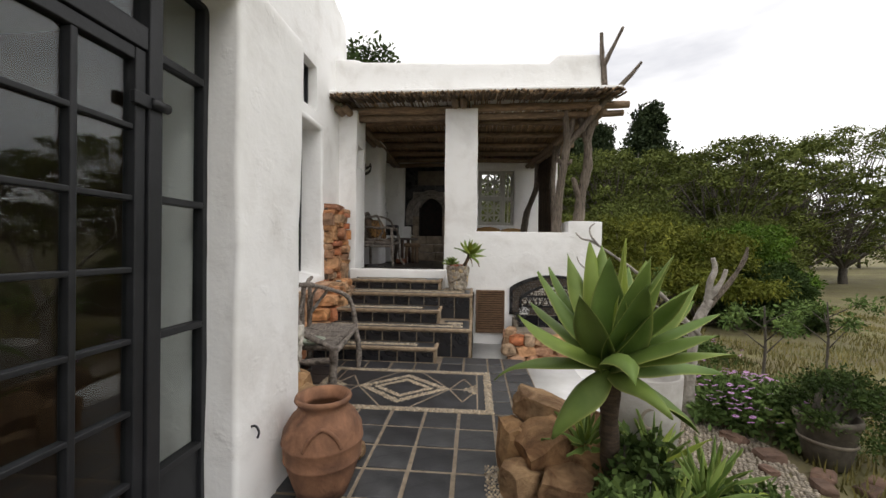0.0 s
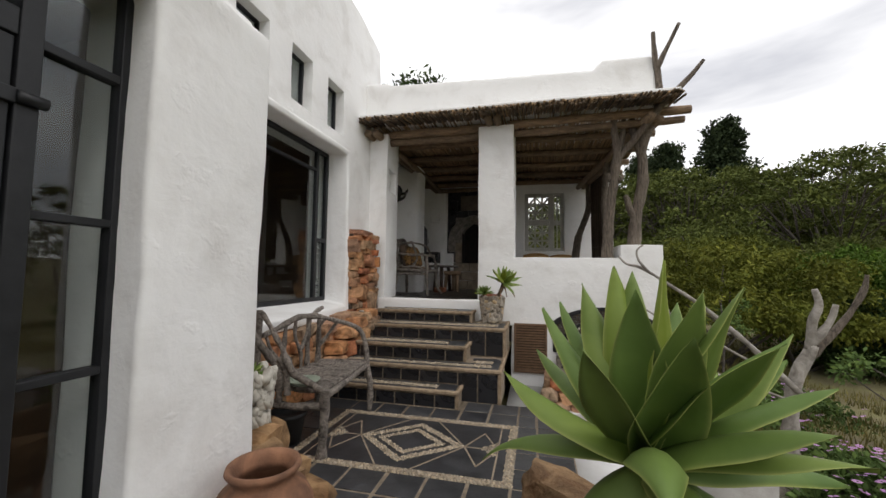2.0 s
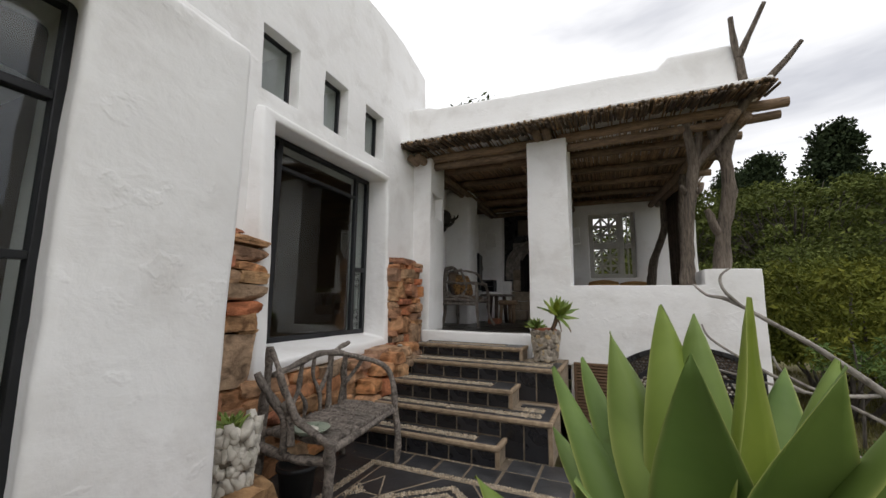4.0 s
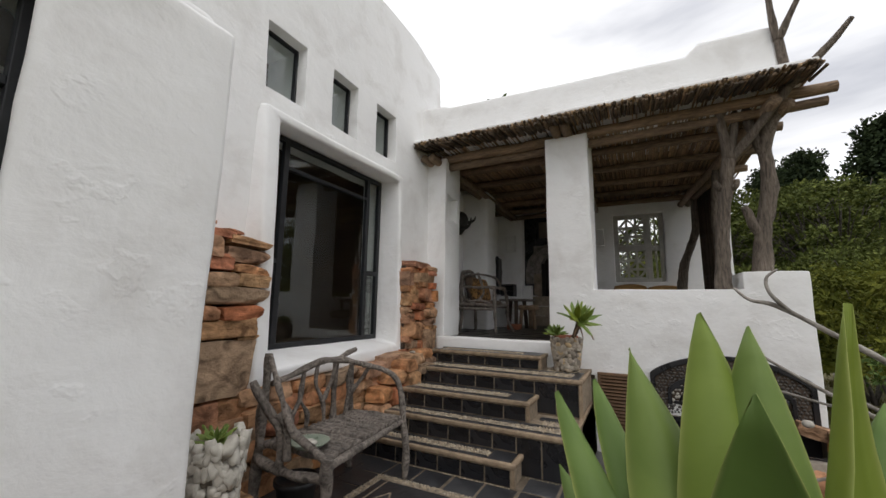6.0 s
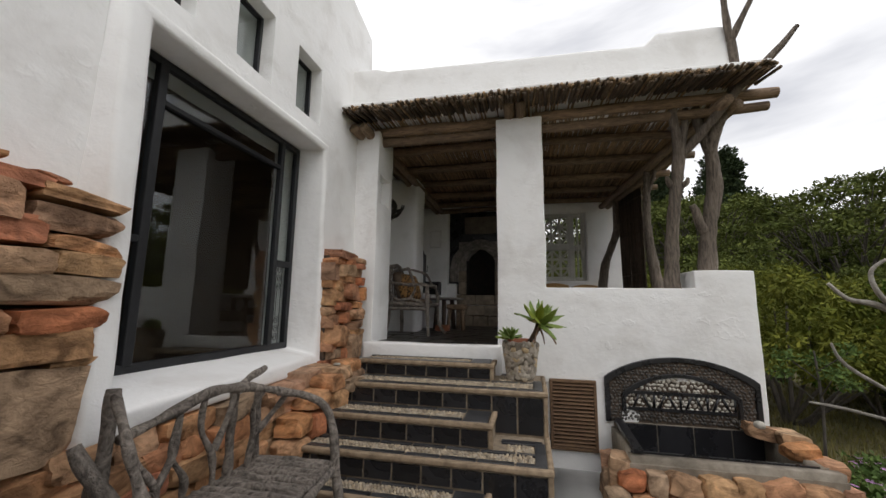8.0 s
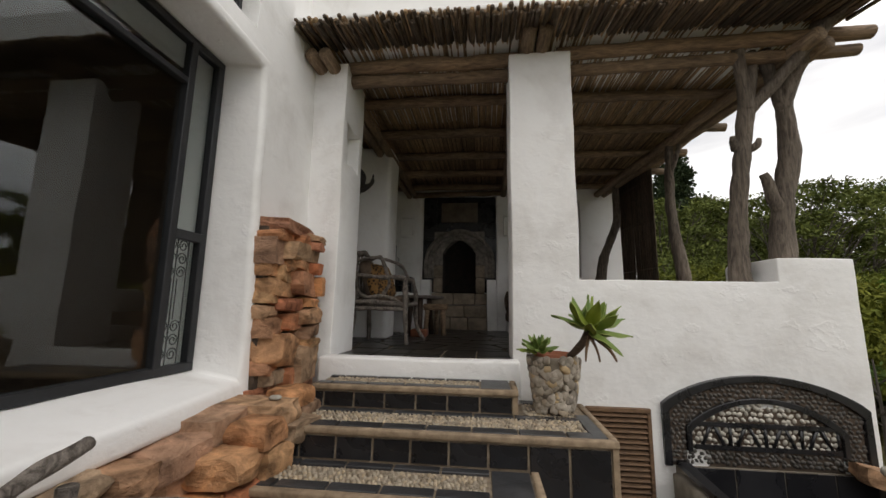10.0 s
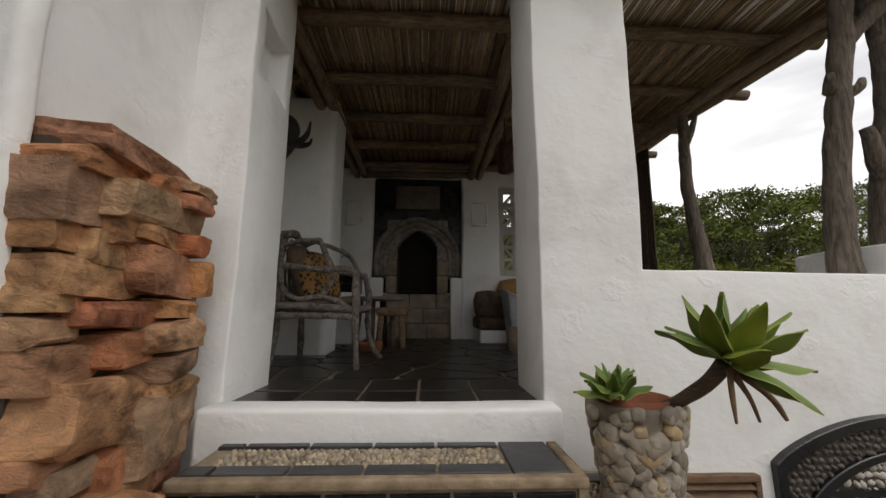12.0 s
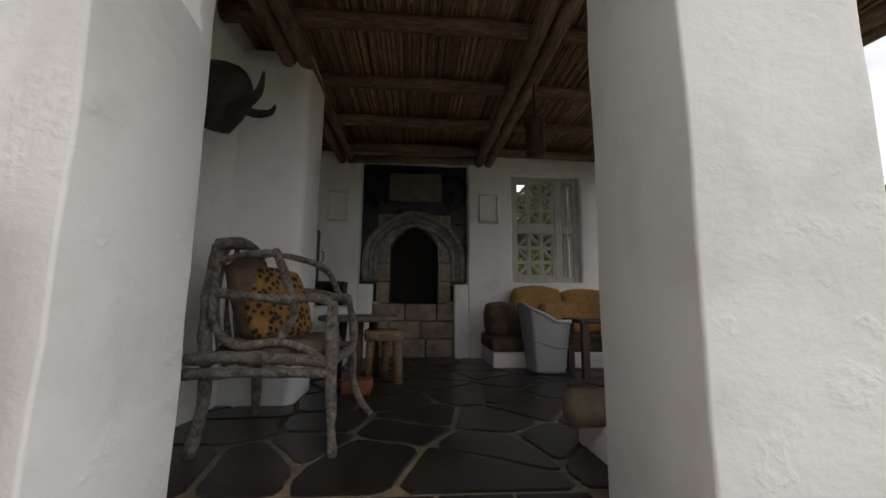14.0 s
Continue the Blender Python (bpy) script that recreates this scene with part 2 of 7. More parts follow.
def wall_mesh(origin, u, v, n, U, V, holes, thick, step=0.16, amount=0.012, seed=0.0):
    """A wall with openings that go through it: front plane at origin, spanned by u and v, thickness along -n."""
    origin, u, v, n = (Vector(a) for a in (origin, u, v, n))
    us = cuts(*U, [h[0] for h in holes] + [h[1] for h in holes], step)
    vs = cuts(*V, [h[2] for h in holes] + [h[3] for h in holes], step)

    def solid(i, j):
        if not (0 <= i < len(us) - 1 and 0 <= j < len(vs) - 1):
            return False
        a, b = (us[i] + us[i + 1]) / 2, (vs[j] + vs[j + 1]) / 2
        return not any(h[0] < a < h[1] and h[2] < b < h[3] for h in holes)

    bm = bmesh.new()
    grid = {}

    def vert(i, j, k):
        if (i, j, k) not in grid:
            co = origin + u * us[i] + v * vs[j] - n * (thick * k / 2)
            grid[i, j, k] = bm.verts.new(co)
        return grid[i, j, k]

    for i in range(len(us) - 1):
        for j in range(len(vs) - 1):
            if not solid(i, j):
                continue
            bm.faces.new([vert(i, j, 0), vert(i + 1, j, 0), vert(i + 1, j + 1, 0), vert(i, j + 1, 0)])
            bm.faces.new([vert(i, j + 1, 2), vert(i + 1, j + 1, 2), vert(i + 1, j, 2), vert(i, j, 2)])
            for di, dj, (p, q) in ((0, -1, ((0, 0), (1, 0))), (1, 0, ((1, 0), (1, 1))), (0, 1, ((1, 1), (0, 1))), (-1, 0, ((0, 1), (0, 0)))):
                if not solid(i + di, j + dj):
                    for k in (0, 1):
                        bm.faces.new([vert(i + q[0], j + q[1], k), vert(i + p[0], j + p[1], k), vert(i + p[0], j + p[1], k + 1), vert(i + q[0], j + q[1], k + 1)])
    bmesh.ops.recalc_face_normals(bm, faces=bm.faces)
    wobble(bm, amount, 1.6, seed)
    wobble(bm, amount * 0.5, 5.0, seed + 9)
    return bm


def plaster_wall(name, *args, parent=None, bevel=0.035, **kw):
    ob = part(name, wall_mesh(*args, **kw), PLASTER, parent)
    rounded(ob, bevel, 3, 50)
    return ob


def plaster_block(name, lo, hi, parent=None, step=0.16, amount=0.01, bevel=0.04, seed=0.0, shape=None):
    size = [h - l for l, h in zip(lo, hi)]
    bm = wall_mesh(lo, (1, 0, 0), (0, 0, 1), (0, -1, 0), (0, size[0]), (0, size[2]), [], size[1], step=step, amount=0.0)
    for v in bm.verts:
        if shape:
            v.co = Vector(shape(v.co))
    wobble(bm, amount, 1.6, seed)
    wobble(bm, amount * 0.5, 5.0, seed + 9)
    return rounded(part(name, bm, PLASTER, parent), bevel, 3, 50)


def tube_into(bm, pts, radii, segs=8, knots=0.0, seed=0.0, caps=True):
    """A round bar along the points, its radius running through radii; knots makes it uneven."""
    pts = [Vector(p) for p in pts]
    n = len(pts)
    rings = []
    side = None
    for k, p in enumerate(pts):
        d = (pts[min(k + 1, n - 1)] - pts[max(k - 1, 0)]).normalized()
        if side is None:
            side = d.orthogonal().normalized()
        side = (side - d * side.dot(d)).normalized()
        up = d.cross(side)
        f = k / (n - 1) * (len(radii) - 1)
        i = min(int(f), len(radii) - 2) if len(radii) > 1 else 0
        r = radii[i] + (radii[min(i + 1, len(radii) - 1)] - radii[i]) * (f - i)
        ring = []
        for s in range(segs):
            a = 2 * math.pi * s / segs
            w = side * math.cos(a) + up * math.sin(a)
            rr = r * (1 + knots * noise.noise((p + w * r) * 9 + Vector((seed, 0, seed)))) if knots else r
            ring.append(bm.verts.new(p + w * rr))
        rings.append(ring)
    for a, b in zip(rings, rings[1:]):
        for s in range(segs):
            bm.faces.new([a[s], a[(s + 1) % segs], b[(s + 1) % segs], b[s]])
    if caps:
        bm.faces.new(rings[0][::-1])
        bm.faces.new(rings[-1])
    return bm


def bent(pts, per=5):
    """A smooth line (Catmull-Rom) through the points."""
    pts = [Vector(p) for p in pts]
    out = []
    for k in range(len(pts) - 1):
        p0, p1, p2, p3 = pts[max(k - 1, 0)], pts[k], pts[k + 1], pts[min(k + 2, len(pts) - 1)]
        for s in range(per):
            t = s / per
            out.append(0.5 * ((2 * p1) + (p2 - p0) * t + (2 * p0 - 5 * p1 + 4 * p2 - p3) * t * t + (3 * p1 - p0 - 3 * p2 + p3) * t ** 3))
    out.append(pts[-1])
    return out


def stick(name, pts, radii, mat, parent=None, segs=8, knots=0.35, seed=0.0, per=5, label=""):
    return part(name, tube_into(bmesh.new(), bent(pts, per), radii, segs, knots, seed), mat, parent, label)


def rock_bm(size, seed, cuts_n=3, rough=0.12, round_off=0.4, chips=0):
    """One rough stone round the origin."""
    bm = bmesh.new()
    bmesh.ops.create_cube(bm, size=2.0)
    bmesh.ops.subdivide_edges(bm, edges=bm.edges[:], cuts=cuts_n, use_grid_fill=True)
    off = Vector((seed * 3.1, seed * 1.3, seed * 7.7))
    for v in bm.verts:
        c = v.co
        ball = c.normalized() * 1.25
        p = c.lerp(ball, round_off)
        p += Vector(noise.noise_vector(c * 0.9 + off)) * rough * 1.6 + Vector(noise.noise_vector(c * 2.6 + off)) * rough * 0.7 + Vector(noise.noise_vector(c * 6.1 + off)) * rough * 0.3
        v.co = p
    if chips:                               # flat broken faces
        chip = random.Random(seed)
        for _ in range(chips):
            d = Vector((chip.uniform(-1, 1), chip.uniform(-1, 1), chip.uniform(-1, 1))).normalized()
            far = max(v.co.dot(d) for v in bm.verts)
            lim = far * chip.uniform(0.80, 0.95)
            for v in bm.verts:
                over = v.co.dot(d) - lim
                if over > 0:
                    v.co -= d * over * 0.95
    for v in bm.verts:
        v.co = Vector((v.co.x * size[0] / 2, v.co.y * size[1] / 2, v.co.z * size[2] / 2))
    return bm


def lathe_bm(profile, segs=32):
    """Turned round the z axis: (radius, height) from the inside of the bottom outward."""
    bm = bmesh.new()
    rings = []
    for r, z in profile:
        if r <= 1e-5:
            rings.append([bm.verts.new((0, 0, z))])
        else:
            rings.append([bm.verts.new((r * math.cos(2 * math.pi * s / segs), r * math.sin(2 * math.pi * s / segs), z)) for s in range(segs)])
    for a, b in zip(rings, rings[1:]):
        for s in range(segs):
            q = [a[s % len(a)], a[(s + 1) % len(a)], b[(s + 1) % len(b)], b[s % len(b)]]
            q = [x for i, x in enumerate(q) if x not in q[:i]]
            if len(q) > 2:
                bm.faces.new(q)
    bmesh.ops.recalc_face_normals(bm, faces=bm.faces)
    return bm


def moved(bm, m):
    bmesh.ops.transform(bm, matrix=m, verts=bm.verts)
    return bm


# ---- the large structure ----
PORCH_Z = 0.922     # floor of the raised porch
FRONT = 5.88        # plane of the porch's front wall

# the house wall with the small high windows and the big window
WINDOWS = [(3.11, 3.53), (3.88, 4.27), (4.61, 5.02)]
HOLES = [(a, b, 3.12, 3.74) for a, b in WINDOWS] + [(3.06, 5.10, 0.80, 2.90), (-4.1, 1.88, -0.31, 2.435)]
wall_west = plaster_wall("wall_west", (-2.15, 0, 0), (0, 1, 0), (0, 0, 1), (1, 0, 0), (-6.0, 6.29), (-0.3, 5.2), HOLES, 0.55, seed=2.0, bevel=0.03)
tagged(wall_west, "white lime-plastered house wall with rounded edges", "wall", kind="structure")
for v in wall_west.data.vertices:       # the wall's top dips to its end and it grows thicker towards its foot
    if v.co.z > 5.0 and v.co.y > 5.6:
        v.co.z -= (v.co.y - 5.6) * 0.25
    if v.co.z > 3.0:
        v.co.x -= 0.05 * (v.co.z - 3.0) / 2

# the bay with the glass doors, standing forward of it
bay = plaster_wall("wall_bay", (-1.0, 0, 0), (0, 1, 0), (0, 0, 1), (1, 0, 0), (-4.2, 2.115), (-0.3, 2.50), [(-3.4, 1.515, -0.31, 2.34)], 0.44, seed=5.0, bevel=0.03)
tagged(bay, "white lime-plastered bay wall beside the glass doors", "wall", kind="structure")
for v in bay.data.vertices:             # the jamb splays outwards
    if 1.4 < v.co.y < 1.6 and v.co.x < -1.1 and v.co.z < 2.4:
        v.co.y += 0.05
bay_end = plaster_block("wall_bay_end", (-2.25, 1.86, -0.3), (-1.40, 2.105, 2.495), seed=3.0)
tagged(bay_end, "white plastered return wall of the bay", "wall", kind="structure")
bay_roof = plaster_block("roof_bay", (-2.2, -4.2, 2.47), (-1.05, 2.06, 2.56), step=0.4, seed=8.0)
tagged(bay_roof, "white plastered flat roof of the bay", "roof", kind="structure")

# the splayed plaster surround of the big window
bm = bmesh.new()
loops = []
# each ring: the corners at bottom south, bottom north, top north, top south; the front leans out towards its foot
for ring_corners in (((-2.30, 3.00, 0.70), (-2.30, 5.17, 0.72), (-2.30, 5.17, 2.96), (-2.30, 3.02, 2.96)),
                     ((-1.90, 3.03, 0.73), (-2.07, 5.15, 0.75), (-2.10, 5.14, 2.955), (-2.09, 3.11, 2.945)),
                     ((-1.89, 3.13, 0.855), (-2.09, 5.08, 0.865), (-2.11, 5.075, 2.875), (-2.10, 3.25, 2.865)),
                     ((-2.38, 3.36, 0.93), (-2.38, 5.06, 0.93), (-2.38, 5.06, 2.90), (-2.38, 3.40, 2.90)),
                     ((-2.62, 3.36, 0.93), (-2.62, 5.06, 0.93), (-2.62, 5.06, 2.90), (-2.62, 3.40, 2.90))):
    ring = []
    for q in range(4):
        p0, p1 = Vector(ring_corners[q]), Vector(ring_corners[(q + 1) % 4])
        ring += [bm.verts.new(p0.lerp(p1, k / 8)) for k in range(8)]
    loops.append(ring)
for a, b in zip(loops, loops[1:]):
    for k in range(32):
        bm.faces.new([a[k], a[(k + 1) % 32], b[(k + 1) % 32], b[k]])
bmesh.ops.recalc_face_normals(bm, faces=bm.faces)
wobble(bm, 0.012, 2.5, 4.0)
surround = rounded(part("window_surround", bm, PLASTER), 0.025, 3, 35)
tagged(surround, "thick white plaster surround of the big window", "window surround", kind="structure")

# the porch: front wall with the doorway, pillar, low wall and cap
bm_front = wall_mesh((0, FRONT, 0), (1, 0, 0), (0, 0, 1), (0, -1, 0), (-2.3, 1.94), (-0.4, 3.45),
                     [(-1.87, -0.455, 0.58, 3.47), (0.055, 1.43, 1.535, 3.47), (1.43, 2.1, 1.705, 3.47), (-1.95, 0.02, -0.41, 0.59), (8.0, 8.1, 2.48, 3.0)], 0.50, amount=0.012, seed=7.0)
# a small square niche in the reveal of the doorway
reveal = [f for f in bm_front.faces if abs(f.calc_center_median().x + 1.87) < 0.04 and 2.48 < f.calc_center_median().z < 3.0 and abs(f.normal.x) > 0.8]
bmesh.ops.inset_region(bm_front, faces=reveal, thickness=0.095, depth=0.0)
bmesh.ops.inset_region(bm_front, faces=reveal, thickness=0.012, depth=-0.11)
front = rounded(part("wall_south", bm_front, PLASTER), 0.04, 3, 50)
tagged(front, "white plastered porch front with doorway, pillar and low wall", "wall", kind="structure")
cap = plaster_block("wall_cap", (1.44, 6.36, 1.50), (1.93, 6.52, 1.70), seed=1.0, bevel=0.03)
tagged(cap, "white plastered block on the corner of the low wall", "wall", kind="structure")
sill = plaster_block("door_sill", (-1.92, 5.755, 0.60), (-0.41, 5.915, 0.936), seed=6.0, bevel=0.02, amount=0.006)
tagged(sill, "white plastered raised threshold of the porch", "threshold", kind="structure")
east = plaster_block("wall_east", (1.55, 6.45, -0.4), (1.92, 10.2, 1.535), step=0.3, seed=4.0)
tagged(east, "white plastered low wall along the side of the porch", "wall", kind="structure")
porch_west = plaster_block("wall_porch_west", (-2.75, 6.4, -0.3), (-2.42, 10.3, 3.75), step=0.3, seed=9.0)
tagged(porch_west, "white plastered inner wall of the porch", "wall", kind="structure")
pier = plaster_block("wall_pier", (-2.5, 7.75, 0.88), (-1.93, 8.25, 3.50), seed=2.5, bevel=0.06)
tagged(pier, "white plastered pier inside the porch", "wall", kind="structure")
bm_back = wall_mesh((0, 9.80, 0), (1, 0, 0), (0, 0, 1), (0, -1, 0), (-2.8, 2.1), (-0.3, 3.75),
                    [(-1.84, -0.46, 0.86, 3.42), (0.11, 1.02, 1.86, 3.27)], 0.42, step=0.2, seed=11.0)
back = rounded(part("wall_north", bm_back, PLASTER), 0.03, 3, 50)
tagged(back, "white plastered back wall of the porch", "wall", kind="structure")
roof_back = plaster_block("roof_porch_back", (-2.9, 6.25, 3.60), (-2.2, 10.85, 3.66), step=0.4)
tagged(roof_back, "white screed over the inner end of the porch roof", "roof", kind="structure")
roof_chimney = plaster_block("roof_hearth", (-2.9, 10.1, 3.59), (0.4, 10.85, 3.66), step=0.4)
tagged(roof_chimney, "roof over the fireplace", "roof", kind="structure")
hearth_back = plaster_block("wall_hearth_back", (-2.0, 10.6, 0.5), (-0.3, 10.8, 3.75), step=0.4)
tagged(hearth_back, "wall behind the fireplace", "wall", kind="structure")

# parapet with its raised end
def parapet_shape(c):
    top = 4.10 + (0.13 if c.x > 1.2 else 0.04 if c.x < -1.75 else 0.0) - 0.03 * c.x
    return (c.x, c.y, 3.62 + (c.z - 3.62) / 0.5 * (top - 3.62))


parapet = plaster_block("parapet", (-2.25, 5.74, 3.62), (1.88, 5.98, 4.12), step=0.13, seed=12.0, bevel=0.05, shape=parapet_shape)
tagged(parapet, "white plastered parapet with a raised end", "parapet", kind="structure")


def roof_shape(c):
    return (c.x, c.y, c.z - max(0, 5.9 - c.y) * 0.12)


roof = plaster_block("roof_porch", (-2.25, 5.50, 3.617), (2.08, 10.3, 3.665), step=0.25, seed=13.0, bevel=0.015, shape=roof_shape)
tagged(roof, "white screed over the reed roof", "roof", kind="structure")

# added dark sheet over the reeds, standing in for shade in their gaps
bm = bm_box((-2.24, 5.56, 3.606), (2.04, 5.9, 3.612))
box(bm, (-2.24, 5.9, 3.606), (2.04, 10.0, 3.612))
for v in bm.verts:
    v.co = Vector(roof_shape(v.co))
gap_backing = part("reed_gap_backing", bm, material("dark_gap_sheet", (0.05, 0.033, 0.02), (0.13, 0.088, 0.052), 14, 0.9, 0.5, 40), smooth=False)
tagged(gap_backing, "added dark brown sheet behind the gaps between the ceiling reeds", "roof", kind="structure")

# floors
bm = bm_box((-3.0, 5.90, 0.55), (1.9, 10.7, PORCH_Z - 0.010))
porch_bed = tagged(part("floor_porch", bm, material("dark_sandy_mortar", (0.09, 0.07, 0.048), (0.19, 0.15, 0.105), 20, 0.9, 0.4, 60)), "dark slate crazy-paved porch floor", "floor", kind="structure")
bm = bm_box((-2.6, -5.0, -0.4), (0.60, 4.40, -0.006))
terrace = tagged(part("floor_terrace", bm, GROUT), "black slate terrace with sandy joints and a pebble mosaic panel", "floor", kind="structure")


# ---- windows, doors ----
def glazed_unit(name, x, y0, y1, z0, z1, bars, label, width=0.045, depth=0.05):
    """A steel window in a plane of constant x: outer frame, bars (y0, y1, z0, z1) and a pane."""
    w = thing(name, (x, (y0 + y1) / 2, z0), label, "window", kind="structure")
    for a, b, c, d in ((y0, y1, z0, z0 + width), (y0, y1, z1 - width, z1), (y0, y0 + width, z0 + width, z1 - width), (y1 - width, y1, z0 + width, z1 - width)):
        rounded(part("window_frame", bm_box((x - depth / 2, a, c), (x + depth / 2, b, d)), STEEL, w, smooth=False), 0.004, 1)
    for a, b, c, d in bars:
        rounded(part("glazing_bar", bm_box((x - depth / 2 + 0.004, a, c), (x + depth / 2 + 0.003, b, d)), STEEL, w, smooth=False), 0.004, 1)
    pane = part("pane", bm_box((x - 0.012, y0 + width * 0.6, z0 + width * 0.6), (x - 0.007, y1 - width * 0.6, z1 - width * 0.6)), GLASS, w, smooth=False)
    pane.visible_shadow = False
    return w


for k, (a, b) in enumerate(WINDOWS):
    glazed_unit(f"window_{k + 1}", -2.31, a - 0.02, b + 0.02, 3.10, 3.76, [], "small high square steel window in a deep white recess", 0.04)
big_window = glazed_unit("window_4", -2.40, 3.37, 5.05, 0.93, 2.89,
                         [(3.53, 3.59, 0.97, 2.86), (4.765, 4.815, 0.97, 2.86), (3.59, 4.765, 2.585, 2.62), (4.815, 5.01, 1.68, 1.735), (3.41, 3.53, 1.69, 1.73)],
                         "large black steel picture window with a scrolled grille in its side light", 0.05)


def spiral(c, r, turns, flip, n=18):
    return [(c[0], c[1] + flip * r * (1 - k / n * 0.75) * math.cos(turns * 2 * math.pi * k / n), c[2] + r * (1 - k / n * 0.75) * math.sin(turns * 2 * math.pi * k / n)) for k in range(n + 1)]


grille = thing("window_grille", (-2.45, 4.91, 0.98), "wrought-iron grille of small scrolls inside the side light", "grille")
for j in range(9):
    for i, fy in ((0, 1), (1, -1)):
        c = (-2.445, 4.872 + 0.083 * i, 1.03 + 0.078 * j)
        if j in (3, 4, 5):
            part("upright", tube_into(bmesh.new(), [(c[0], c[1] + 0.02 * fy, c[2] - 0.04), (c[0], c[1] + 0.02 * fy, c[2] + 0.04)], [0.004], 5), STEEL, grille)
        else:
            part("scroll", tube_into(bmesh.new(), spiral(c, 0.038, 1.6, fy if j % 2 else -fy), [0.0042], 5), STEEL, grille)
for yy in (4.83, 4.912, 4.995):
    part("upright", tube_into(bmesh.new(), [(-2.445, yy, 0.97), (-2.445, yy, 1.69)], [0.0045], 5), STEEL, grille)

DX = -1.20
doors = thing("door_1", (DX, 0.3, 0.0), "black steel glazed double door with small panes, closed", "door", kind="structure")


def door_bar(name, y0, y1, z0, z1, x0=DX - 0.025, x1=DX + 0.025):
    return rounded(part(name, bm_box((x0, y0, z0), (x1, y1, z1)), STEEL, doors, smooth=False), 0.004, 2)


door_bar("door_frame", 1.528, 1.575, 0.0, 2.36)
door_bar("door_frame", -3.4, 1.528, 2.32, 2.36)
door_bar("transom", -3.4, 1.235, 1.985, 2.07, DX - 0.03, DX + 0.03)
door_bar("transom", 1.295, 1.528, 1.978, 2.01)
door_bar("mullion", 1.235, 1.295, 0.0, 2.32, DX - 0.035, DX + 0.035)
door_bar("mullion", -0.45, -0.39, 0.0, 2.32, DX - 0.035, DX + 0.035)
for z in (1.456, 0.935, 0.40):
    door_bar("glazing_bar", 1.295, 1.528, z - 0.014, z + 0.014)
door_bar("kick_plate", 1.295, 1.528, 0.02, 0.386, DX - 0.010, DX + 0.010)
for y0, y1 in ((0.42, 1.23), (-0.39, 0.41)):
    for a, b in ((y0, y0 + 0.042), (y1 - 0.042, y1)):
        door_bar("door_stile", a, b, 0.02, 1.98)
    for a, b in ((0.02, 0.12), (1.935, 1.98)):
        door_bar("door_rail", y0 + 0.042, y1 - 0.042, a, b, DX - 0.022, DX + 0.022)
    for q in (0.244, 0.444, 0.644):
        door_bar("glazing_bar", y1 - q - 0.011, y1 - q + 0.011, 0.12, 1.935, DX - 0.018, DX + 0.020)
    for z in (0.43, 0.685, 0.94, 1.193, 1.447, 1.698):
        door_bar("glazing_bar", y0 + 0.042, y1 - 0.042, z - 0.010, z + 0.010, DX - 0.016, DX + 0.018)
for y in (0.95, 0.6, 0.1):
    door_bar("glazing_bar", y - 0.012, y + 0.012, 2.07, 2.32)
lock = door_bar("lock_box", 1.165, 1.235, 1.775, 1.822, DX + 0.022, DX + 0.045)
tagged(lock, "small black lock box")
part("bolt", tube_into(bmesh.new(), [(DX + 0.045, 1.235, 1.798), (DX + 0.045, 1.305, 1.798)], [0.02], 8), STEEL, doors)
pane = part("pane", bm_box((DX - 0.006, -3.4, 0.02), (DX - 0.001, 1.545, 2.34)), GLASS, doors, smooth=False)
pane.visible_shadow = False

# rooms behind the glass, closed; their dimness is put into dark brown surfaces
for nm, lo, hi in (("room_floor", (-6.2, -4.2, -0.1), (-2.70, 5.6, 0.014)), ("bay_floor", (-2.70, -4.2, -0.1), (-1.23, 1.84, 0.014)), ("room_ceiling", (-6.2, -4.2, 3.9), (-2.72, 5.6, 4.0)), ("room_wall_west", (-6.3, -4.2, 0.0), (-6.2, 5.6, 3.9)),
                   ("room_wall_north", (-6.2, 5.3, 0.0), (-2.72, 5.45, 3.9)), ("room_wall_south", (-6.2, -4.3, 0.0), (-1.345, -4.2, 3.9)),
                   # room_wall_east is an added dark lining that hides the white return wall
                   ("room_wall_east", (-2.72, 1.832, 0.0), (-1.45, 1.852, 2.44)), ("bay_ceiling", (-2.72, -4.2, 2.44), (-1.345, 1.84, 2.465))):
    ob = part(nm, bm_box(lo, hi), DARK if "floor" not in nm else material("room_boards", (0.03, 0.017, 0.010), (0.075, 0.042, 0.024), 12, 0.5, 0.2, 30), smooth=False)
    tagged(ob, "plain inner surface of the room, dark brown to read as dim", nm.split("_")[1], kind="structure")

# ---- dry stone work ----
srng = random.Random(11)


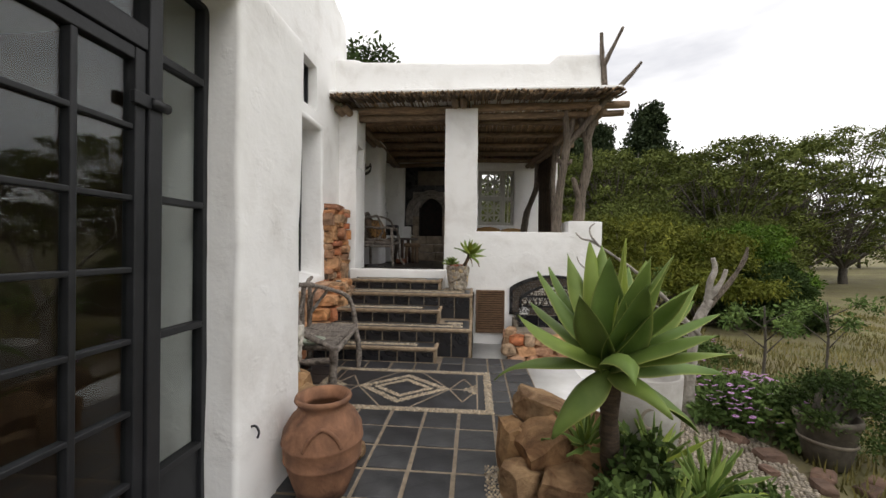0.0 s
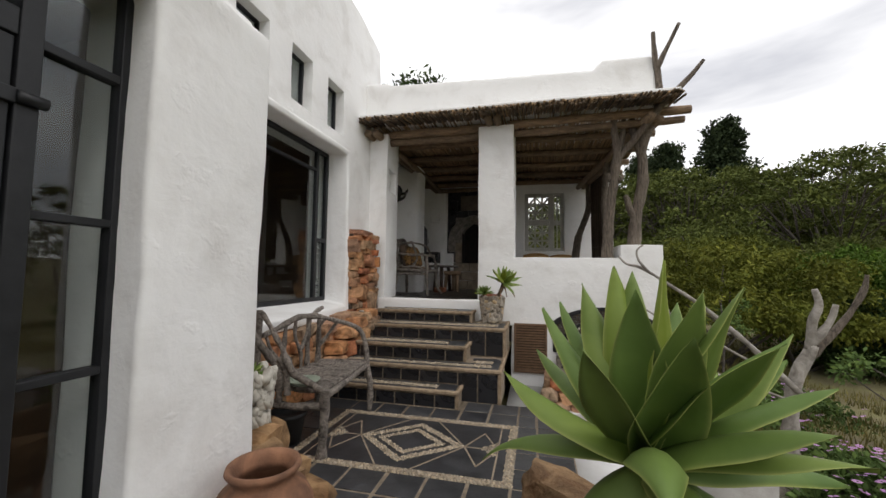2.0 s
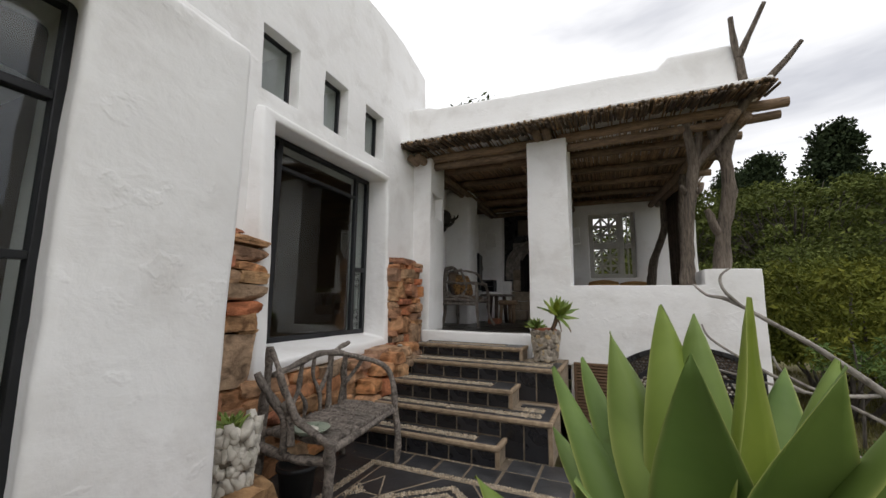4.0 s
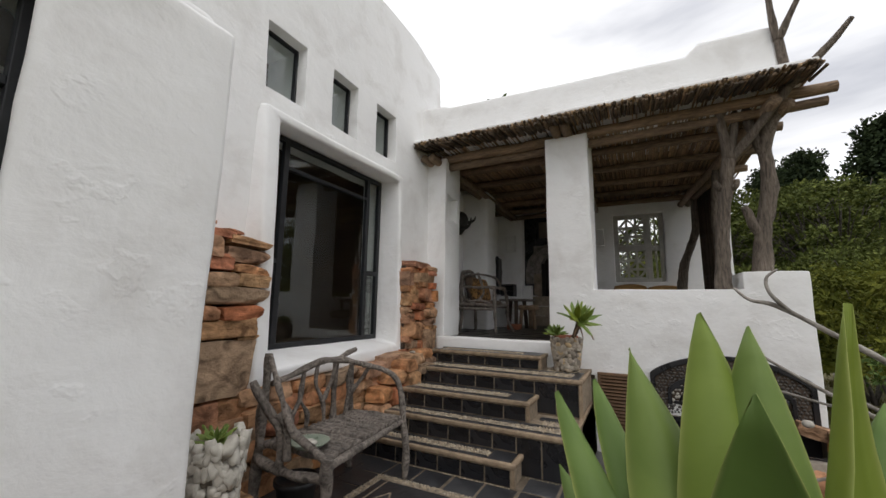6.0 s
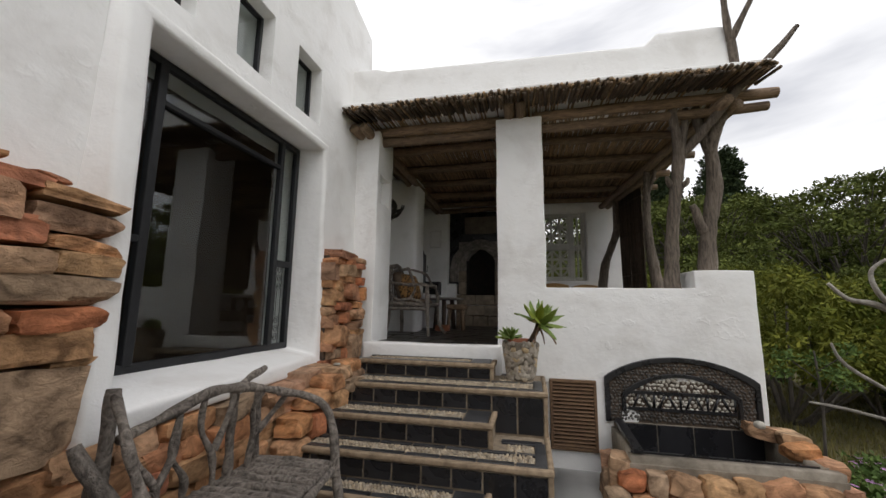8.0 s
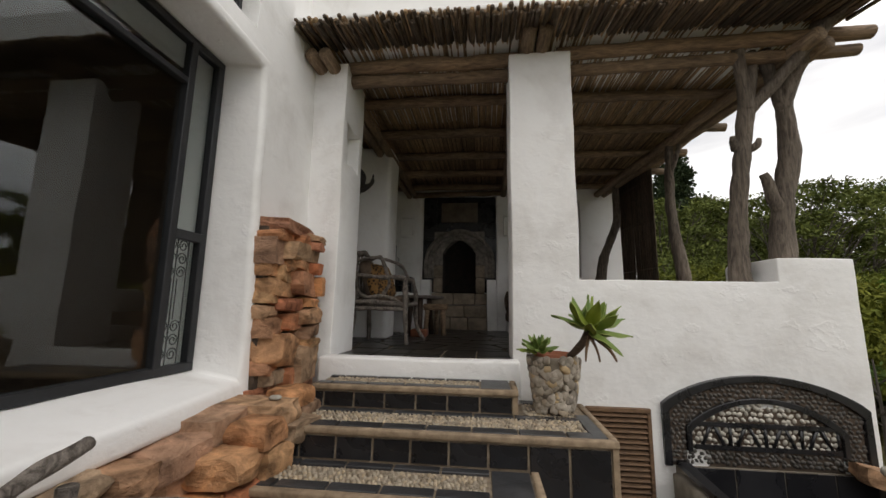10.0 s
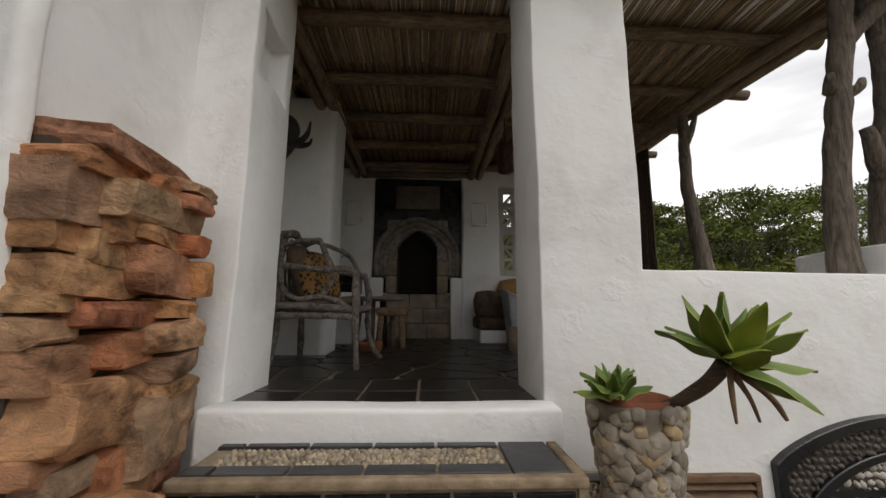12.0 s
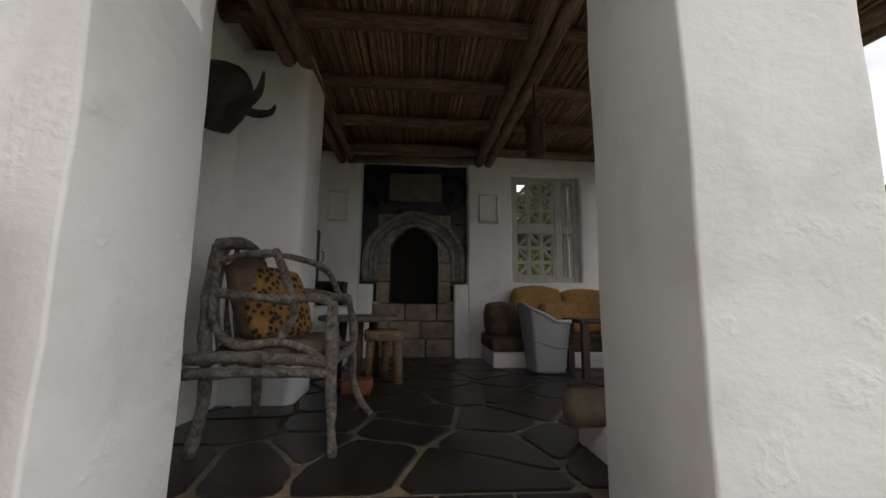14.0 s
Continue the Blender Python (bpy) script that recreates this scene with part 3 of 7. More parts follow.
def stone_run(owner, face, y0, y1, z0, z1, row=(0.09, 0.17), width=(0.16, 0.42), depth=0.24, lean=0.0, ragged=0.0, big=()):
    """Courses of rough stones in a plane of constant x whose outer face is at face(y, z)."""
    made = []
    for (by, bz, bw, bh) in big:
        made.append((by, bz, bw, bh))
    z = z0
    while z < z1 - 0.03:
        h = min(srng.uniform(*row), z1 - z + 0.03)
        y = y0 - srng.uniform(0, 0.06)
        while y < y1 - 0.03:
            w = srng.uniform(*width) * (0.75 + 0.5 * h / row[1])
            if y + w > y1 - 0.13:
                w = y1 - y + srng.uniform(-0.01, 0.02)
            cy, cz = y + w / 2, z + h / 2
            if not any(abs(cy - by) < bw / 2 and abs(cz - bz) < bh / 2 for by, bz, bw, bh in big):
                made.append((cy, cz + srng.uniform(-0.012, 0.012), w * 0.99, h * srng.uniform(0.97, 1.12)))
            y += w
        z += h * 0.97
    for k, (cy, cz, w, h) in enumerate(made):
        d = depth * srng.uniform(0.85, 1.15)
        bm = rock_bm((d, w * 1.0, h * 0.97), srng.uniform(0, 90), 5, 0.07, 0.03, 10)
        x = face(cy, cz) - d / 2 + srng.uniform(-0.04, 0.02)
        moved(bm, pose(x, cy, cz, srng.uniform(-6, 6), srng.uniform(-7, 7), srng.uniform(-6, 6)))
        part("stone", bm, STONE, owner, crease=17)


stonework = tagged(new("stone_wall"), "dry-stacked orange and ochre sandstone facing the foot of the house wall", "stone wall", kind="structure")
stonework.location = (-2.0, 3.6, 0.0)
stone_run(stonework, lambda y, z: -1.925, 2.10, 3.06, 0.0, 0.34, (0.09, 0.16), (0.16, 0.34), 0.26)
# the pile beside the bay: large blocks below, thin slabs on top (centre y, z, width, height)
BLOCKS = ((2.84, 0.90, 0.50, 0.36), (2.46, 0.93, 0.26, 0.28), (2.22, 0.90, 0.24, 0.30), (2.62, 0.52, 0.44, 0.38), (2.26, 0.55, 0.30, 0.36), (2.94, 0.64, 0.26, 0.13), (2.96, 0.50, 0.28, 0.15),
                                    (3.02, 0.38, 0.22, 0.12), (2.84, 0.38, 0.16, 0.10),
          (2.80, 1.15, 0.56, 0.125))
SLABS = ( (2.36, 1.13, 0.34, 0.12), (3.03, 1.083, 0.20, 0.045), (2.95, 1.265, 0.33, 0.095), (2.64, 1.26, 0.30, 0.10),
                                    (2.34, 1.27, 0.30, 0.11), (2.86, 1.38, 0.54, 0.125), (2.42, 1.38, 0.36, 0.10), (2.72, 1.485, 0.34, 0.10), (3.0, 1.49, 0.27, 0.09), (2.38, 1.48, 0.34, 0.09), (2.70, 1.60, 0.32, 0.11),
                                    (3.0, 1.57, 0.30, 0.065), (2.36, 1.58, 0.36, 0.11), (2.96, 1.665, 0.32, 0.105), (2.66, 1.70, 0.22, 0.14), (2.40, 1.70, 0.30, 0.11), (2.97, 1.75, 0.32, 0.06), (2.74, 1.785, 0.20, 0.055),
                                    (2.55, 1.79, 0.22, 0.07), (2.3, 1.78, 0.26, 0.06), (2.62, 1.835, 0.14, 0.035), (2.84, 1.82, 0.12, 0.03))
for k, (cy, cz, w, h) in enumerate(BLOCKS + SLABS):
    part("stone", moved(rock_bm((0.27, w * 0.99, h * 0.985), 31 + 2.7 * k, 5, 0.06, 0.06, 9), pose(-2.055 + srng.uniform(-0.02, 0.02), cy - 0.02, cz, srng.uniform(-4, 4), srng.uniform(-4, 4), srng.uniform(-5, 5))),
         STONE, stonework, crease=17)
stone_run(stonework, lambda y, z: -1.90, 2.99, 4.62, 0.0, 0.70, (0.08, 0.17), (0.14, 0.34), 0.26)
stone_run(stonework, lambda y, z: -1.86, 4.6, 5.14, 0.0, 0.82, (0.1, 0.19), (0.16, 0.36), 0.3)
# the pile beside the steps: long slabs and wedges fitted close (centre y, z, width, height)
UPPER = ((5.36, 1.845, 0.60, 0.085), (5.18, 1.77, 0.36, 0.07), (5.11, 1.66, 0.26, 0.177), (5.46, 1.69, 0.62, 0.125), (5.42, 1.785, 0.21, 0.07), (5.62, 1.82, 0.24, 0.06), (5.62, 1.76, 0.25, 0.063), (5.06, 1.54, 0.14, 0.08), (5.32, 1.59, 0.31, 0.088), (5.23, 1.515, 0.25, 0.11), (5.43, 1.6, 0.31, 0.07), (5.65, 1.59, 0.18, 0.092), (5.22, 1.42, 0.42, 0.117), (5.5, 1.46, 0.4, 0.165), (5.08, 1.36, 0.17, 0.07))
LOWER = ((5.09, 1.28, 0.2, 0.085), (5.32, 1.315, 0.39, 0.085), (5.57, 1.34, 0.26, 0.075), (5.59, 1.24, 0.36, 0.12), (5.36, 1.21, 0.26, 0.115), (5.16, 1.17, 0.3, 0.13), (5.63, 1.13, 0.26, 0.09), (5.33, 1.02, 0.59, 0.21), (5.58, 0.91, 0.4, 0.25), (5.7, 1.46, 0.14, 0.146), (5.63, 1.05, 0.22, 0.07), (5.39, 0.84, 0.21, 0.12), (5.21, 0.85, 0.26, 0.1), (5.12, 0.93, 0.2, 0.09))
for k, (cy, cz, w, h) in enumerate(UPPER + LOWER):
    cy, w, d = 5.11 + (cy - 4.98) * 0.83, w * 0.84, srng.uniform(0.20, 0.25)
    part("stone", moved(rock_bm((d, w * 1.0, h * 0.98), 77 + 3.3 * k, 6, 0.06, 0.05, 9), pose(-2.0 + 0.12 * (cy - 5.13) / 0.64 - d / 2 + srng.uniform(-0.012, 0.012), cy, cz, srng.uniform(-5, 5), srng.uniform(-3, 3), srng.uniform(-3, 3) + 10)),
         STONE, stonework, crease=24)
stone_run(stonework, lambda y, z: -2.0 + 0.12 * (y - 5.13) / 0.64, 5.14, 5.77, 0.58, 0.82, (0.075, 0.13), (0.15, 0.3), 0.2)
for (x, y, z, sx, sy, sz) in ((-1.84, 4.98, 0.74, 0.26, 0.22, 0.11), (-1.74, 5.06, 0.63, 0.22, 0.26, 0.12), (-1.84, 5.22, 0.77, 0.2, 0.22, 0.10), (-1.80, 5.30, 0.66, 0.14, 0.22, 0.12),
                              (-1.80, 4.78, 0.70, 0.24, 0.2, 0.12), (-1.83, 4.62, 0.60, 0.24, 0.22, 0.13),
                              (-1.77, 4.84, 0.56, 0.2, 0.22, 0.14), (-1.83, 4.44, 0.46, 0.2, 0.24, 0.13), (-1.80, 4.64, 0.42, 0.2, 0.24, 0.16), (-1.82, 4.36, 0.30, 0.18, 0.22, 0.15),
                              (-1.80, 4.90, 0.40, 0.18, 0.2, 0.15), (-1.81, 4.56, 0.24, 0.2, 0.24, 0.16)):
    part("stone", moved(rock_bm((sx, sy, sz), srng.uniform(0, 90), 5, 0.11, 0.1, 8), pose(x, y, z, 0, 0, srng.uniform(-8, 8))), STONE, stonework, crease=17)
part("mortar_bed", bm_box((-2.2, 2.09, -0.1), (-2.06, 3.0, 1.76)), MORTAR, stonework, smooth=False)
part("mortar_bed", bm_box((-2.2, 3.0, -0.1), (-1.98, 5.12, 0.70)), MORTAR, stonework, smooth=False)
part("mortar_bed", bm_box((-2.2, 5.15, 0.3), (-2.05, 5.76, 1.82)), MORTAR, stonework, smooth=False)


# ---- pebble and tile work ----
def pebbles_into(verts, faces, inside, x0, x1, y0, y1, z, size, rng):
    nx, ny = int((x1 - x0) / size), int((y1 - y0) / (size * 0.87))
    for j in range(ny + 1):
        for i in range(nx + 1):
            x = x0 + (i + 0.5 * (j % 2) + rng.uniform(-0.22, 0.22)) * size
            y = y0 + (j + rng.uniform(-0.22, 0.22)) * size * 0.87
            if not inside(x, y):
                continue
            a0, ra, rb = rng.uniform(0, 6.3), size * rng.uniform(0.46, 0.62), size * rng.uniform(0.30, 0.46)
            base = len(verts)
            ca, sa = math.cos(a0), math.sin(a0)
            for r, h in ((1.0, -0.006), (0.72, size * 0.20)):
                for k in range(6):
                    u, v = ra * r * math.cos(k * 1.0472), rb * r * math.sin(k * 1.0472)
                    verts.append((x + u * ca - v * sa, y + u * sa + v * ca, z + h))
            verts.append((x, y, z + size * 0.27))
            for k in range(6):
                n = (k + 1) % 6
                faces.append((base + k, base + n, base + 6 + n, base + 6 + k))
                faces.append((base + 6 + k, base + 6 + n, base + 12))


def pebble_part(name, regions, size, mat, parent, seed, to_world=None, label=""):
    """regions: (inside, x0, x1, y0, y1, z) in a flat frame that to_world turns into the place."""
    rng = random.Random(seed)
    verts, faces = [], []
    for inside, x0, x1, y0, y1, z in regions:
        pebbles_into(verts, faces, inside, x0, x1, y0, y1, z, size, rng)
    if to_world:
        verts = [to_world @ Vector(v) for v in verts]
    me = bpy.data.meshes.new(name)
    me.from_pydata(verts, [], faces)
    me.polygons.foreach_set("use_smooth", [True] * len(me.polygons))
    me.materials.append(mat)
    ob = new(name, me)
    if parent:
        ob.parent = parent
        if parent.type == "EMPTY":
            ob.matrix_parent_inverse = Matrix.Translation(-parent.location)
    return tagged(ob, label, kind="stuff")


TILE_MESHES = {}


def tile_mesh(sx, sy, sz, mat):
    key = (round(sx, 3), round(sy, 3), round(sz, 3), mat.name)
    if key not in TILE_MESHES:
        bm = bm_box((-sx / 2, -sy / 2, -sz), (sx / 2, sy / 2, 0))
        bmesh.ops.bevel(bm, geom=[e for e in bm.edges if all(v.co.z > -1e-6 for v in e.verts)], offset=0.003, segments=1, affect="EDGES")
        me = bpy.data.meshes.new("tile")
        bm.to_mesh(me)
        bm.free()
        me.materials.append(mat)
        TILE_MESHES[key] = me
    return TILE_MESHES[key]


def tile(name, sx, sy, m, mat, parent, thick=0.014):
    ob = new(name, tile_mesh(sx, sy, thick, mat))
    ob.parent = parent
    if parent.type == "EMPTY":
        ob.matrix_parent_inverse = Matrix.Translation(-parent.location)
    ob.matrix_basis = m
    return ob


# vent: a slatted timber grille low in the porch wall
vent = thing("vent_grille", (0.275, FRONT - 0.02, -0.03), "brown slatted timber vent grille set in the white wall", "vent")
VENT_WOOD = material("vent_timber", (0.10, 0.055, 0.03), (0.24, 0.14, 0.075), 14, 0.7, 0.3, 40, stretch=(1, 5, 5))
for a, b, c, d in ((0.055, 0.495, -0.03, 0.0), (0.055, 0.495, 0.60, 0.63), (0.055, 0.083, 0.0, 0.60), (0.467, 0.495, 0.0, 0.60)):
    rounded(part("frame", bm_box((a, FRONT - 0.03, c), (b, FRONT + 0.02, d)), VENT_WOOD, vent, smooth=False), 0.004, 1)
# near-black board stands in for the shade behind the slats
part("backing", bm_box((0.08, FRONT - 0.004, 0.0), (0.47, FRONT + 0.01, 0.60)), material("vent_shadow_board", (0.02, 0.015, 0.012), (0.04, 0.03, 0.02), 10, 0.9, 0.1), vent, smooth=False)
for k in range(17):
    z = 0.018 + k * 0.0352
    part("slat", moved(bm_box((-0.19, -0.016, -0.004), (0.19, 0.016, 0.004)), pose(0.275, FRONT - 0.016, z, 38, 0, 0)), VENT_WOOD, vent, smooth=False)

# the wall fountain: arched mosaic panel over a black-tiled basin with a sandstone front
fountain = thing("wall_fountain", (1.25, 5.5, -0.05), "arched black mosaic wall fountain with a tiled basin and sandstone front", "fountain")
AC, AZ, AW = 1.225, 0.27, 0.655


def arch_top(x, grow=0.0):
    """Height of the arch's upper edge over x: upright shoulders and a flat three-centred crown."""
    u = abs(x - AC) / (AW + grow)
    return (0.675 + 0.205 * max(0.0, 1 - u * u) ** 0.85 + grow) if u <= 1 else -1.0


def arch_strip(name, g0, g1, y0, y1, mat, base):
    """A band that follows the arch between two insets."""
    bm = bmesh.new()
    n = 28
    outer, inner = [], []
    for g, out in ((g0, outer), (g1, inner)):
        pts = [(AC - AW - g, base)]
        pts += [(AC + (AW + g) * (2 * k / n - 1), arch_top(AC + (AW + g) * (2 * k / n - 1), g)) for k in range(n + 1)]
        pts.append((AC + AW + g, base))
        out += pts
    rows = [[bm.verts.new((x, y, z)) for x, z in pts] for pts, y in ((outer, y1), (outer, y0), (inner, y0), (inner, y1))]
    for a, b in zip(rows, rows[1:]):
        for k in range(len(a) - 1):
            bm.faces.new([a[k], a[k + 1], b[k + 1], b[k]])
    bmesh.ops.recalc_face_normals(bm, faces=bm.faces)
    return rounded(part(name, bm, mat, fountain, smooth=False), 0.004, 1)


arch_strip("tile_border", 0.0, -0.045, FRONT - 0.035, FRONT + 0.02, GLAZED, AZ)
arch_strip("pebble_bed", -0.045, -0.15, FRONT - 0.012, FRONT + 0.02, MORTAR, AZ)
arch_strip("tile_border", -0.15, -0.185, FRONT - 0.03, FRONT + 0.02, GLAZED, AZ + 0.1)
part("panel_bed", bm_box((AC - 0.47, FRONT - 0.008, AZ), (AC + 0.47, FRONT + 0.015, 0.66)), MORTAR, fountain, smooth=False)
to_wall = pose(0, FRONT - 0.010, 0, 90, 0, 0)


def in_arch(lo, hi, base):
    return lambda x, z: base < z and abs(x - AC) < AW + hi and z < arch_top(x, hi) and not (abs(x - AC) < AW + lo and z < arch_top(x, lo) and z > AZ + 0.1)


pebble_part("pebble_band", [(in_arch(-0.15, -0.05, AZ + 0.01), AC - 0.6, AC + 0.6, AZ, 0.9, 0.004)], 0.034, DARK_PEBBLE, fountain, 4, to_wall, "dark pebble band")
pebble_part("pebble_field", [(lambda x, z: abs(x - AC) < AW - 0.19 and z < arch_top(x, -0.19), AC - 0.46, AC + 0.46, AZ + 0.14, 0.72, 0.0)], 0.040, WHITE_PEBBLE, fountain, 5, to_wall,
            "white pebble field")
for z0, z1 in ((AZ + 0.115, AZ + 0.145), (0.535, 0.562)):
    part("tile_bar", bm_box((AC - 0.455, FRONT - 0.028, z0), (AC + 0.455, FRONT, z1)), GLAZED, fountain, smooth=False)
for k in range(4):
    xc = AC - 0.335 + k * 0.223
    for dx0, dx1 in ((-0.012, -0.07), (0.012, 0.07), (0, 0)):
        for ztop, zb in ((0.54, AZ + 0.14),):
            a, b = Vector((xc + dx0, FRONT - 0.016, ztop)), Vector((xc + dx1, FRONT - 0.016, zb))
            if dx1 == 0:
                a = a + Vector((0.112, 0, 0))
                b = b + Vector((0.112, 0, 0))
            part("mosaic_strut", tube_into(bmesh.new(), [a, b], [0.013], 4), GLAZED, fountain)
# basin
CONCRETE = material("weathered_concrete", (0.20, 0.165, 0.125), (0.38, 0.33, 0.265), 10, 0.85, 0.5, 40, big=4, big_amount=0.35)
BX0, BX1, BY0 = 0.64, 1.98, 5.12
part("basin_rim", bm_box((BX0 - 0.03, BY0, -0.05), (BX1, BY0 + 0.09, 0.215)), CONCRETE, fountain)
part("basin_rim", bm_box((BX0 - 0.03, BY0 + 0.09, -0.05), (BX0 + 0.04, FRONT - 0.03, 0.225)), CONCRETE, fountain)
part("basin_rim", bm_box((BX1 - 0.12, BY0 + 0.09, -0.05), (BX1, FRONT + 0.05, 0.225)), CONCRETE, fountain)
part("basin_edge", bm_box((BX0 - 0.01, BY0 + 0.085, 0.2), (BX1 - 0.1, BY0 + 0.11, 0.228)), GLAZED, fountain, smooth=False)
part("basin_side", moved(bm_box((-0.02, -0.34, -0.012), (0.05, 0.36, 0.02)), pose(BX0 + 0.02, (BY0 + FRONT) / 2, 0.262, 4, 0, 0)), GLAZED, fountain, smooth=False)
part("basin_floor", bm_box((BX0, BY0 + 0.09, -0.02), (BX1 - 0.1, FRONT, 0.02)), GLAZED, fountain, smooth=False)
for k in range(4):
    part("tile", bm_box((BX0 + 0.07 + 0.305 * k, FRONT - 0.03, 0.03), (BX0 + 0.363 + 0.305 * k, FRONT - 0.012, AZ - 0.006)), GLAZED, fountain, smooth=False)
part("tile_bed", bm_box((BX0, FRONT - 0.018, 0.0), (BX1 - 0.1, FRONT + 0.01, AZ)), CONCRETE, fountain, smooth=False)
frng0 = random.Random(9)
for row_z, row_h, row_y, w0 in ((0.075, 0.15, 5.075, 0.0), (-0.06, 0.15, 5.05, 0.1), (-0.18, 0.13, 5.03, 0.03)):      # mortared rubble front
    x = 0.50 - w0
    while x < 2.0:
        w = frng0.uniform(0.13, 0.25)
        bm = rock_bm((w * 0.97, 0.16, row_h * frng0.uniform(0.88, 1.08)), frng0.uniform(0, 90), 5, 0.13, 0.35, 7)
        part("stone", moved(bm, pose(x + w / 2, row_y + frng0.uniform(-0.015, 0.015) + 0.13 * max(0.0, x - 1.2), row_z + frng0.uniform(-0.012, 0.012), 0, frng0.uniform(-14, 14), frng0.uniform(-10, 10))), STONE, fountain, crease=32)
        x += w
for k, (x, y, z, sx, sy, sz) in enumerate(((0.54, 5.2, 0.08, 0.16, 0.26, 0.22), (0.52, 5.30, -0.08, 0.18, 0.26, 0.2), (0.53, 5.52, 0.0, 0.14, 0.24, 0.2),
                                           (1.90, 5.45, 0.25, 0.2, 0.2, 0.10), (1.96, 5.66, 0.28, 0.2, 0.24, 0.11), (1.80, 5.76, 0.30, 0.24, 0.16, 0.11), (2.0, 5.32, 0.18, 0.16, 0.24, 0.12))):
    part("stone", moved(rock_bm((sx, sy, sz), 40 + k * 1.7, 5, 0.11, 0.2, 8), pose(x, y, z, 0, srng.uniform(-12, 12), srng.uniform(-12, 12))), STONE, fountain, crease=32)
part("mortar_front", bm_box((0.50, 5.10, -0.3), (1.98, 5.16, 0.17)), CONCRETE, fountain, smooth=False)
spout = thing("shell_spout", (1.80, 5.68, 0.4), "white shell on a grey stone at the basin's edge", "shell")
part("shell", moved(rock_bm((0.07, 0.06, 0.05), 3.3, 3, 0.1, 0.9), pose(1.72, 5.60, 0.39)), WHITE_PEBBLE, spout)

# ---- stairs ----
stairs = tagged(new("stairs"), "five black-tiled steps with sandy edges and pebble strips", "stairs", kind="structure")
stairs.location = (-0.9, 4.9, 0.0)
STEPS = [(4.13, 0.167, -0.385), (4.375, 0.333, 0.0), (4.65, 0.50, -0.40), (5.01, 0.665, 0.0), (5.42, 0.808, -0.46)]
BACK = 5.78
XL = -1.80
pebble_regions = []
for k, (f, top, xr) in enumerate(STEPS):
    low = 0.0 if k == 0 else STEPS[k - 1][1]
    nxt = STEPS[k + 1][0] if k < 4 else BACK
    part("step_core", bm_box((XL, f + 0.012, -0.05), (xr - 0.012, BACK + (0.0 if k % 2 == 0 else 0.09), top - 0.014)), GROUT, stairs, smooth=False)
    edge = part("step_edge", bm_box((XL, f - 0.012, top - 0.036), (xr + 0.006, f + 0.035, top)), NOSING, stairs)
    rounded(edge, 0.008, 2)
    part("step_edge", bm_box((xr - 0.03, f + 0.035, top - 0.036), (xr + 0.006, BACK, top)), NOSING, stairs)
    # risers
    x = xr - 0.03
    part("step_edge", bm_box((xr - 0.028, f - 0.002, low if k % 2 == 0 else max(0, top - 0.333)), (xr + 0.002, f + 0.03, top - 0.036)), NOSING, stairs, smooth=False)
    while x > XL + 0.05:
        w = min(0.205, x - XL)
        tall = k % 2 == 1 and x > -0.42 + 0.03
        zb = max(0.0, top - 0.333) if tall else low
        h = top - 0.044 - zb
        tile("riser_tile", w - 0.014, h - 0.012, pose(x - w / 2, f + 0.0, zb + h / 2, 90, 0, 0), GLAZED, stairs, 0.02)
        x -= w
    # treads: a row of dark tiles at the edge, a strip of pebbles, dark tiles behind
    deep = nxt - f - 0.035
    strip0, strip1 = f + 0.035 + deep * 0.26, f + 0.035 + deep * 0.80
    x = xr - 0.035
    first = True
    while x > XL + 0.05:
        w = min(0.25 if not first else 0.20, x - XL)
        if first and k % 2 == 0:
            tile("tread_tile", w - 0.012, nxt - f - 0.05, pose(x - w / 2, (f + 0.035 + nxt - 0.012) / 2, top, 0, 0, 0), SLATE, stairs)
        else:
            tile("tread_tile", w - 0.012, strip0 - f - 0.045, pose(x - w / 2, (f + 0.035 + strip0) / 2, top, 0, 0, 0), SLATE, stairs)
            if nxt - strip1 > 0.03:
                tile("tread_tile", w - 0.012, nxt - strip1 - 0.01, pose(x - w / 2, (nxt + strip1) / 2, top, 0, 0, 0), SLATE, stairs)
        first = False
        x -= w
    end = xr - (0.25 if k % 2 == 0 else 0.10)
    pebble_regions.append((lambda x, y: True, XL + 0.08, end - 0.01, strip0 + 0.008, strip1 - 0.01, top - 0.006))
    if k % 2 == 1:      # the broad corner beside the step above
        side = STEPS[k + 1][2]
        pebble_regions.append((lambda x, y: True, side + 0.05 + (0.06 if k == 1 else 0), xr - 0.11, strip1, min(BACK, STEPS[k][0] + (0.42 if k == 1 else 0.70)), top - 0.006))
        tile("tread_tile", 0.075, 0.42, pose(xr - 0.07, f + 0.26, top + 0.001), SLATE, stairs)
        tile("tread_tile", 0.30, 0.075, pose(side + 0.2, min(BACK, f + (0.48 if k == 1 else 0.76)), top), SLATE, stairs)
pebble_part("pebble_strip", pebble_regions, 0.026, PEBBLE, stairs, 21, None, "cream pebble strips")

